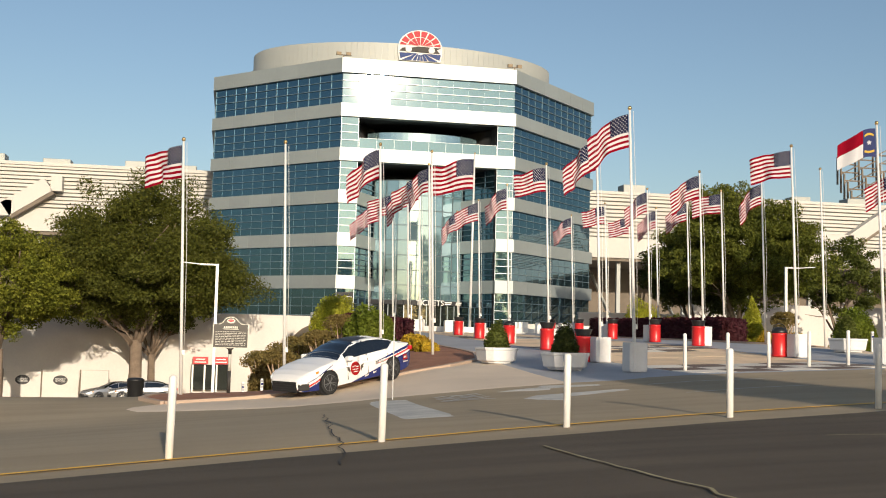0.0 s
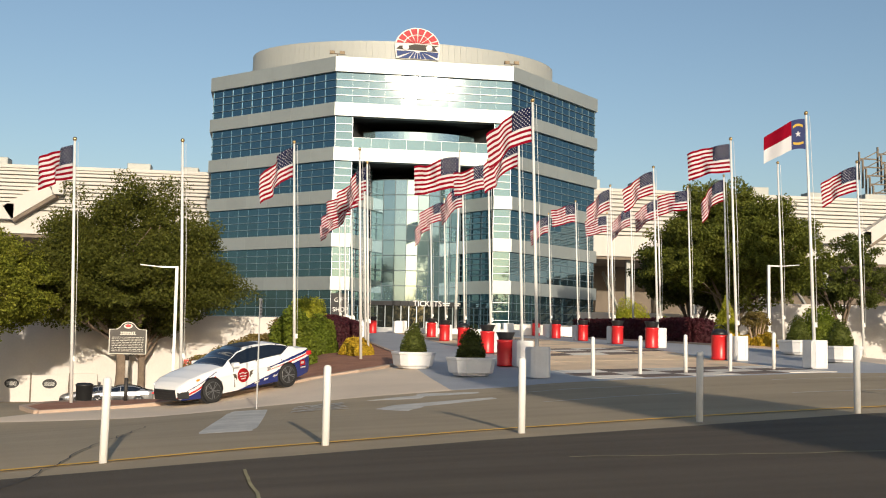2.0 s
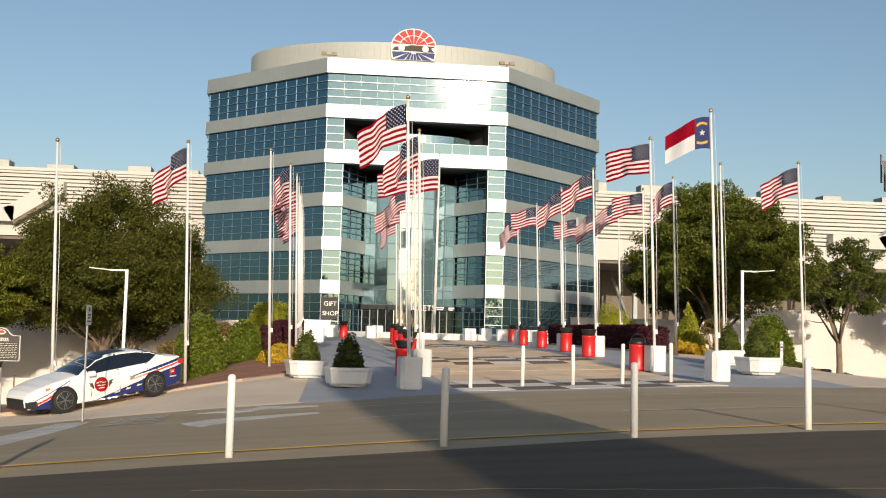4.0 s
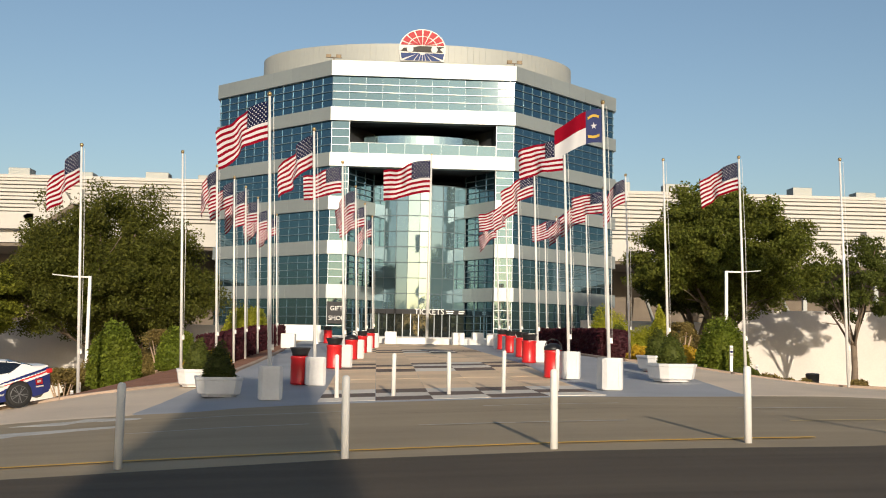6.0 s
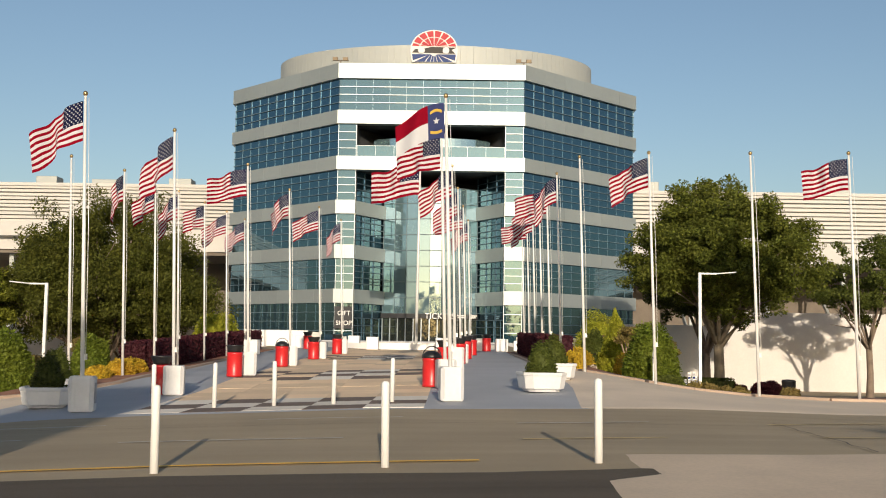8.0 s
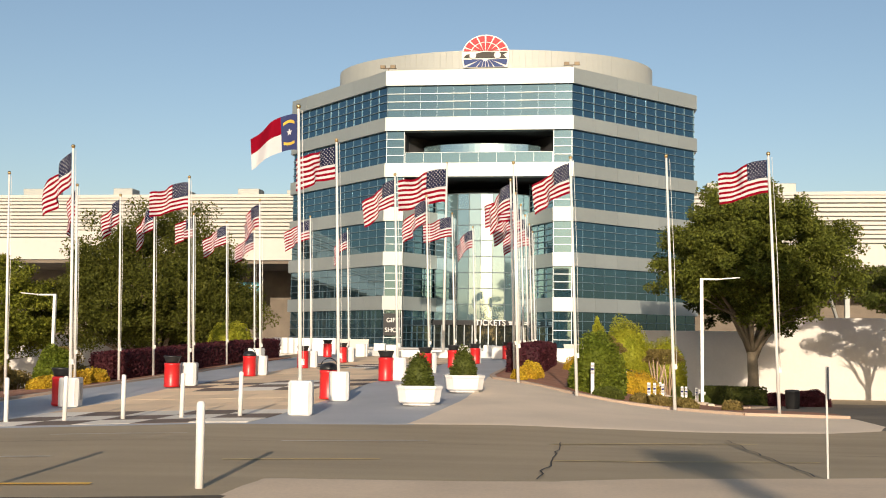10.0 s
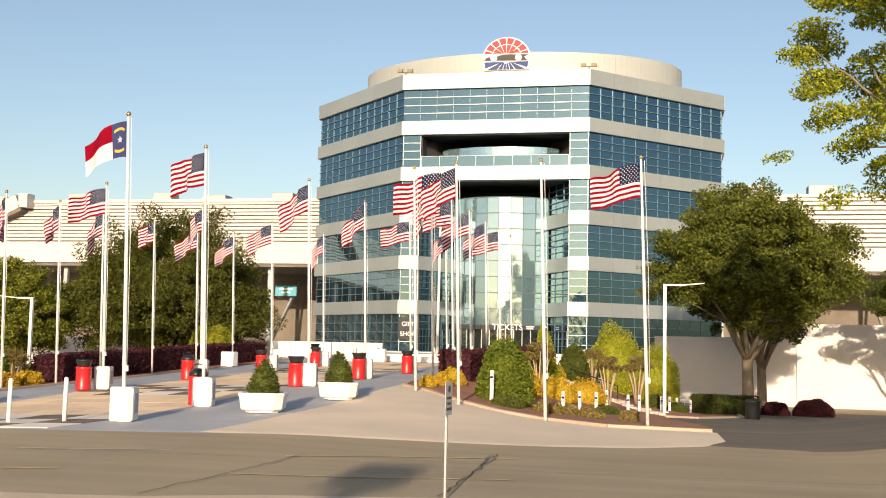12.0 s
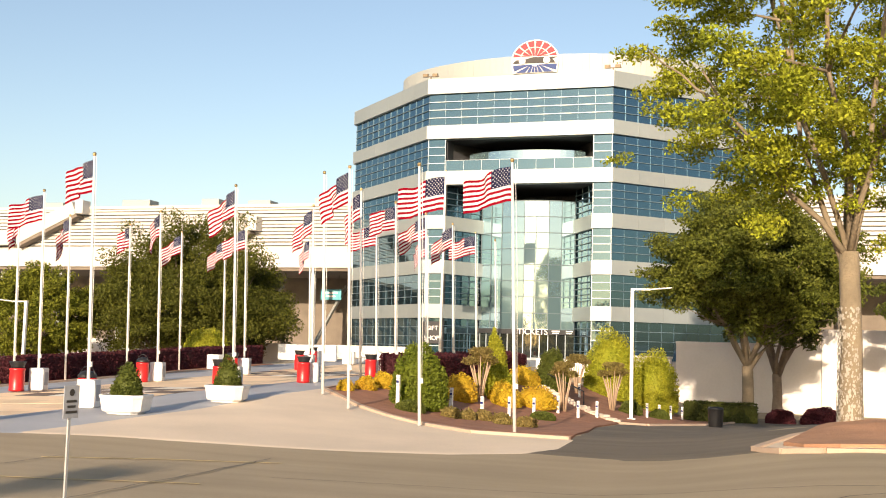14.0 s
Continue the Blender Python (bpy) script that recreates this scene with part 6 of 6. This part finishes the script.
    if decals:
        for s in (1, -1):
            def patch(nm, pts, mat, lab, y=0.93):
                bm2 = bmesh.new()
                bm2.faces.new([bm2.verts.new((px, s * y, pz)) for px, pz in pts])
                bmesh.ops.solidify(bm2, geom=bm2.faces[:], thickness=0.003)
                return part(nm, bm2, mat, body, lab)
            n = 30
            patch("decal", [(0.3 + 0.21 * math.cos(6.283 * k / n), 0.6 + 0.21 * math.sin(6.283 * k / n)) for k in range(n)], RED, "round red emblem", 0.932)
            bm = bmesh.new()
            for dx, dz, w in ((-0.15, 0.05, 0.12), (-0.01, 0.075, 0.07), (0.07, 0.06, 0.08), (-0.12, -0.03, 0.12), (0.02, -0.02, 0.1), (-0.09, -0.1, 0.18)):
                box(bm, 0.3 + dx, 0.3 + dx + w, min(s * 0.935, s * 0.939), max(s * 0.935, s * 0.939), 0.6 + dz - 0.012, 0.6 + dz + 0.012)
            part("decal", bm, PAINT_WHITE, body, "white scrawled bars")
            for q in (-1, 1):
                patch("decal", [(0.3 + q * dx, 0.6 + dz) for dx, dz in ((0.22, -0.04), (0.26, 0.08), (0.4, 0.1), (0.33, 0.03), (0.36, 0.0), (0.28, -0.05), (0.24, -0.13))], STAND_DARK, "dark wing shape")
            for k in range(3):
                x = -0.08 - 0.36 * k
                patch("decal", [(x, 0.27 + 0.045 * k), (x - 0.16, 0.29 + 0.045 * k), (x - 0.19, 0.35 + 0.045 * k), (x - 0.12, 0.32 + 0.045 * k), (x - 0.04, 0.34 + 0.045 * k)], PAINT_WHITE, "white sponsor mark")
            patch("decal", [(-0.6, 0.6), (-0.72, 0.58), (-0.78, 0.66), (-0.66, 0.7)], PAINT_WORN, "grey sponsor mark")
            patch("decal", [(-0.84, 0.6), (-1.0, 0.61), (-1.02, 0.66), (-0.86, 0.66)], PAINT_WORN, "grey sponsor mark")
            patch("decal", [(-1.92, 0.52), (-2.12, 0.53), (-2.12, 0.7), (-1.92, 0.69)], RED, "red square sponsor patch", 0.905)
            patch("decal", [(-1.96, 0.58), (-2.08, 0.58), (-2.08, 0.65), (-1.96, 0.65)], PAINT_WHITE, "white mark on the patch", 0.91)
            patch("decal", [(-1.92, 0.45), (-2.14, 0.45), (-2.14, 0.49), (-1.92, 0.49)], PAINT_WHITE, "white bar", 0.905)
    return car


fx, fy, rx, ry = -15.74, 27.78, -13.35, 29.68
heading = math.degrees(math.atan2(fy - ry, fx - rx))
cx, cy = (fx + rx) / 2, (fy + ry) / 2
# the wheels seen are those of its left side: shift the body away from the road
off = Vector((-(fy - ry), fx - rx, 0)).normalized() * 0.9
cx, cy = cx - off.x, cy - off.y
zf, zr = land(fx, fy) + 0.05, land(rx, ry) + 0.05
sedan("show_car", "white saloon car wrapped in red and navy racing stripes", (cx, cy, (zf + zr) / 2), heading, math.degrees(math.atan2(zr - zf, 2.82)), CAR_WHITE, True)
sedan("parked_car", "silver hatchback car parked on the lower drive", (-24.2, 74.0, land(-24.2, 74.0)), 186, 0, SILVER, False)
sedan("parked_car", "pale silver car parked behind another one", (-26.6, 79.0, land(-26.6, 79.0)), 205, 0, SILVER, False)
t = thing("litter_bin", "black plastic litter bin on the lower drive", "litter bin", "", (-22.9, 52.0, land(-22.9, 52.0)))
bm = bmesh.new()
lathe(bm, [(0.33, 0), (0.36, 0.05), (0.4, 0.9), (0.42, 0.92), (0.42, 0.98), (0.3, 1.05), (0.02, 1.07)], 16)
part("body", bm, BLACK, t)
t = thing("litter_bin", "black plastic litter bin at the kerb", "litter bin", "", (19.8, 57.3, land(19.8, 57.3)))
bm = bmesh.new()
lathe(bm, [(0.3, 0), (0.33, 0.05), (0.36, 0.85), (0.38, 0.88), (0.3, 0.95), (0.02, 0.97)], 16)
part("body", bm, BLACK, t)



# gates and a storefront on the lower west drive
def gate(x, y, turn):
    t = thing("gate", "white double gate with black oval emblems", "gate", "", (x, y, land(x, y)), turn)
    for k in range(2):
        bm = bmesh.new()
        box(bm, k * 3.0 + 0.04, k * 3.0 + 2.96, 0, 0.06, 0.1, 2.3)
        leaf = part("gate_leaf", bm, WALL_WHITE, t)
        bm = oval(k * 3.0 + 1.5, -0.03, 1.62, 0.58, 0.4, 0.03, n=24)
        e = part("emblem", bm, BLACK, leaf, "black oval emblem")
        bm = bmesh.new()
        for q in range(4):
            box(bm, k * 3.0 + 1.1, k * 3.0 + 1.9, -0.04, -0.03, 1.47 + q * 0.085, 1.495 + q * 0.085)
        part("emblem_line", bm, PAINT_WHITE, e)
    for px in (-0.08, 3.0, 6.08):
        bm = bmesh.new()
        box(bm, px - 0.06, px + 0.06, -0.06, 0.1, 0, 2.5)
        part("gate_post", bm, STAND_DARK, t)
    bm = bmesh.new()
    box(bm, 6.2, 8.4, -0.6, -0.3, 0, 2.5, 0, None, 0.03)
    part("side_panel", bm, WALL_WHITE, t)


gate(-36.65, 91.9, 0)
t = thing("storefront", "dark storefront with red sign boards set in the white wall", "storefront", "", (-21.7, 95.3, -4.4), 7)
bm = bmesh.new()
box(bm, 0, 3.4, -0.12, 0.0, 0.2, 2.4)
part("window", bm, GLASS_DOOR, t, "dark glass front")
for k in range(2):
    bm = bmesh.new()
    box(bm, 0.1 + 1.8 * k, 1.45 + 1.8 * k, -0.3, -0.13, 2.45, 3.1, 0, None, 0.03)
    board = part("sign_board", bm, RED, t, "red sign board")
    bm = bmesh.new()
    for q, w in enumerate((0.5, 0.4)):
        box(bm, 0.77 + 1.8 * k - w, 0.77 + 1.8 * k + w, -0.32, -0.301, 2.6 + 0.25 * q, 2.68 + 0.25 * q)
    part("writing", bm, PAINT_WHITE, board, "pale bars of writing")
for k in range(4):
    bm = bmesh.new()
    box(bm, 0.05 + 1.05 * k, 0.2 + 1.05 * k, -0.25, -0.13, 0, 2.4)
    part("pillar", bm, PAINT_WHITE, t)


# banner board hanging under the west stand
t = thing("hanging_sign", "pale teal sign board hanging under the grandstand", "sign", "", (-31.5, 132.0, 8.1))
bm = bmesh.new()
box(bm, -1.4, 1.4, -0.06, 0.06, 0, 1.35, 0, None, 0.02)
board = part("board", bm, SIGN_BLUE, t)
bm = bmesh.new()
for k, w in enumerate((0.9, 0.6)):
    box(bm, -w, w, -0.075, -0.061, 0.8 - 0.45 * k, 1.0 - 0.45 * k)
part("writing", bm, PAINT_WHITE, board, "pale bars of writing")
for x in (-1.1, 1.1):
    bm = bmesh.new()
    tube(bm, [((x, 0, 1.33), 0.03), ((x, 0, 3.15), 0.03)], 8)
    part("hanger_rod", bm, STAND_DARK, t)

# steel frame beyond the east stand
t = thing("seat_frame", "dark open steel frame of a high seating stand", "steel frame", "", (78, 150, 0))
bm = bmesh.new()
for i in range(9):
    for j in range(7):
        x0, z0 = i * 3.2, 21 + j * 1.5 + i * 0.9
        box(bm, x0 - 0.12, x0 + 0.12, -0.12 + j, 0.12 + j, z0 - 3, z0 + 1.5)
        box(bm, x0, x0 + 3.2, -0.1 + j, 0.1 + j, z0 + 0.3, z0 + 0.5)
        box(bm, 0, 3.5, -0.08 + j, 0.08 + j, -0.08, 0.08, 0, Matrix.Translation((x0, 0, z0)) @ Matrix.Rotation(radians(-28), 4, 'Y'))
part("frame", bm, STAND_DARK, t)
bm = bmesh.new()
for k in range(12):
    box(bm, 0, 40, -0.6, 0.2, 3 + 1.4 * k, 3.9 + 1.4 * k)
box(bm, 0, 40, 0.2, 4, 0, 20)
part("block", bm, STAND_WHITE, t, "white louvred block")

# rows of trees that close the place behind the road and on both sides
def tree_belt(x0, y0, x1, y1, height, seed):
    rnd = random.Random(seed)
    cs, rs = [], []
    n = int(math.hypot(x1 - x0, y1 - y0) / 4.5)
    for k in range(n):
        s = (k + rnd.uniform(-0.3, 0.3)) / n
        top = height * rnd.uniform(0.75, 1.0)
        for q in range(4):
            r = rnd.uniform(2.6, 3.6)
            cs.append((x0 + (x1 - x0) * s + rnd.uniform(-1.5, 1.5), y0 + (y1 - y0) * s + rnd.uniform(-1.5, 1.5), 0.5 + (top - r) * (q + 0.5) / 4))
            rs.append(r)
    ob = leaf_cloud("tree_belt", cs, rs, 420 * n, 0.55, LEAF_DARK, seed, 1.0)
    tagged(ob, "dense row of dark green trees beyond the road", "trees", "", "stuff")


tree_belt(-130, -86, 130, -86, 16, 201)
tree_belt(-120, -80, -120, 70, 15, 202)
tree_belt(125, -80, 125, 70, 15, 203)

# structures behind the camera whose shadows fall across the road
t = thing("sign_pylon", "tall dark grey sign pylon beside the road", "sign pylon", "", (-2.9, -34, 0))
bm = bmesh.new()
box(bm, -0.9, 2.3, -0.4, 0.4, -2, 17.4, 0, None, 0.05)
part("panel", bm, STAND_DARK, t)
t = thing("lamp_mast", "steel lamp mast beside the road", "lamp mast", "", (14.9, -26, 0))
bm = bmesh.new()
box(bm, -0.22, 0.22, -0.22, 0.22, -1, 12.2)
box(bm, -0.6, 0.6, -0.2, 0.2, 11.5, 12.3)
part("mast", bm, STAND_DARK, t)


# ---- road markings ----
def marking(name, outline, mat, label, lift=0.012):
    drape(name, outline, mat, lift, 0.6, None, label, "road marking")


def stripe(points, w, mat, label, lift=0.024):
    """A painted or sealed line of even width along points."""
    bm = bmesh.new()
    for (xa, ya), (xb, yb) in zip(points, points[1:]):
        n = max(1, int(math.hypot(xb - xa, yb - ya) / 1.2))
        s = Vector((-(yb - ya), xb - xa, 0)).normalized() * w / 2
        for k in range(n):
            vs = []
            for q, sg in ((k, -1), (k + 1, -1), (k + 1, 1), (k, 1)):
                x, y = xa + (xb - xa) * q / n + s.x * sg, ya + (yb - ya) * q / n + s.y * sg
                vs.append(bm.verts.new((x, y, land(x, y) + lift)))
            bm.faces.new(vs)
    tagged(part("road_line", bm, mat), label, "road marking", "", "structure")


stripe([(-60, 4.6), (-21.3, 11.6), (-16.9, 12.6), (-13.2, 13.5), (-10.9, 14.25), (-8.5, 14.75), (-4.5, 15.4), (-1.1, 15.65), (2.8, 15.95)], 0.13, PAINT_YELLOW, "worn yellow painted line along the road", 0.02)
marking("road_mark", [(-14.9, 23.9), (-14.3, 23.5), (-14.5, 16.7), (-15.15, 16.7)], PAINT_WORN, "worn white painted stop bar", 0.012)
# tall stretched letters, worn beyond reading: plain strokes
rnd = random.Random(12)
for k in range(5):
    ya = 21.55 + 0.42 * k
    wob = [rnd.uniform(-0.16, 0.16) for _ in range(4)]
    stripe([(-13.65 + 0.03 * k, ya + wob[0]), (-13.2, ya + wob[1]), (-12.8, ya + wob[2]), (-12.4, ya + wob[3])], 0.13, PAINT_WORN, "worn white painted road lettering")
for x0, y0 in ((-13.4, 21.7), (-12.9, 22.3), (-13.2, 22.8)):
    stripe([(x0, y0), (x0 + 0.3, y0 + 0.5)], 0.08, PAINT_WORN, "worn white painted road lettering")
marking("road_mark", [(-11.7, 23.5), (-10.55, 23.95), (-10.4, 24.35), (-9.2, 23.75), (-9.2, 23.6), (-10.5, 23.75), (-10.65, 23.3)], PAINT_WORN, "worn white painted arrow")
marking("road_mark", [(-11.7, 20.9), (-11.26, 21.6), (-9.2, 21.85), (-9.2, 21.65), (-10.95, 20.9), (-11.3, 19.85)], PAINT_WORN, "worn white painted arrow")
for pts, w in (([(-3.2, 19.2), (0.6, 19.1)], 0.08), ([(-1.6, 23.4), (1.4, 23.3)], 0.07), ([(-8.5, 19.6), (-5.2, 20.1)], 0.07), ([(-8.2, 22.6), (-4.6, 22.9)], 0.07), ([(3.7, 22.2), (6.4, 23.0)], 0.08)):
    stripe(pts, w, PAINT_WORN, "faint worn painted parking line", 0.016)
for pts in ([(8.8, 23.0), (10.7, 24.0), (13.0, 24.95)], [(8.9, 20.0), (10.9, 20.3), (13.4, 21.0)], [(3.6, 19.0), (6.1, 19.6)]):
    stripe(pts, 0.1, PAINT_PALE_YELLOW, "faint worn yellow painted parking line", 0.016)
DRIVE = material("worn_tan_driveway_concrete", (0.64, 0.5, 0.355), 0.88, grain=18, large=0.5, spread=0.14, bump=0.35, bump_scale=50)
drape("driveway", [(5.1, 16.65), (5.1, 14.4), (4.4, 13.75), (4.3, 11.2), (4.6, 4.0), (60, 4.0), (60, 24.5), (24, 21.0), (16, 19.1), (15, 18.75), (12.9, 18.1), (10.4, 17.55), (9.1, 17.0), (7.4, 16.75)], DRIVE, 0.02, 1.0, None, "tan concrete driveway beside the road", "pavement")


def crack(points, seed, w=0.05, mat=None):
    w *= 0.55
    rnd = random.Random(seed)
    fine = []
    for (xa, ya), (xb, yb) in zip(points, points[1:]):
        n = max(2, int(math.hypot(xb - xa, yb - ya) / 0.35))
        for k in range(n):
            fine.append((xa + (xb - xa) * k / n + rnd.uniform(-0.06, 0.06), ya + (yb - ya) * k / n + rnd.uniform(-0.06, 0.06)))
    fine.append(points[-1])
    stripe(fine, w, mat or CRACK, "pale weed-grown crack in the asphalt" if mat else "dark sealed crack in the asphalt", 0.028)


crack([(-16.5, 20.0), (-16.8, 14.5), (-16.9, 12.2), (-17.1, 10.3)], 1, 0.04)
crack([(8.8, 17.2), (8.9, 20.0), (9.0, 23.4)], 3, 0.045)
crack([(12.5, 25.6), (12.6, 22.0), (12.75, 18.3)], 4, 0.045)
crack([(-2.5, 9.5), (-1.5, 8.0), (-2.0, 6.0)], 5, 0.05)
crack([(-12, 24.0), (-6, 22.0), (0, 21.7), (8, 22.4)], 6, 0.03)
crack([(14, 22.5), (20, 23.2), (28, 22.0)], 7, 0.05)
crack([(17, 19.5), (22, 20.5), (27, 24.0)], 8, 0.05)
crack([(-10.5, 10.5), (-6, 9.4), (-2, 8.6)], 9, 0.07, CRACK_PALE)
crack([(-14.4, 10.8), (-14.1, 8.2), (-13.95, 6.8), (-14.0, 4.6)], 19, 0.07, CRACK_PALE)

# ---- paving squares of the plaza walk ----
plaza_ob = bpy.data.objects["plaza"]
SQ = 1.43
TILES = {}
for key, mat in (("tan", PAVER), ("dark", PAVER_DARK), ("cream", PAVER_WHITE)):
    bm = bmesh.new()
    box(bm, 0.004, SQ - 0.004, 0.004, SQ + 0.046, -0.05, 0.009)
    TILES[key] = mesh_of("paver", bm, mat)
for j in range(46):
    y = 26.25 + (SQ + 0.05) * j
    for i in range(5):
        x = -5.4 + SQ * i
        even = (i + j) % 2 == 0
        kind = "tan"
        if j < 3:
            kind = "cream" if even else "dark"
        elif j % 12 in (8, 9, 10, 11):
            kind = "dark" if not even else ("cream" if i in (2, 3) else "tan")
        z = land(x + SQ / 2, y + SQ / 2) + 0.012
        slope = math.degrees(math.atan((land(x, y + SQ) - land(x, y)) / SQ))
        side = math.degrees(math.atan((land(x + SQ, y) - land(x, y)) / SQ))
        m = Matrix.Translation((x + SQ / 2, y + SQ / 2, z)) @ Matrix.Rotation(radians(slope), 4, 'X') @ Matrix.Rotation(radians(-side), 4, 'Y') @ Matrix.Translation((-SQ / 2, -SQ / 2, 0))
        piece("paver", TILES[kind], plaza_ob, m)
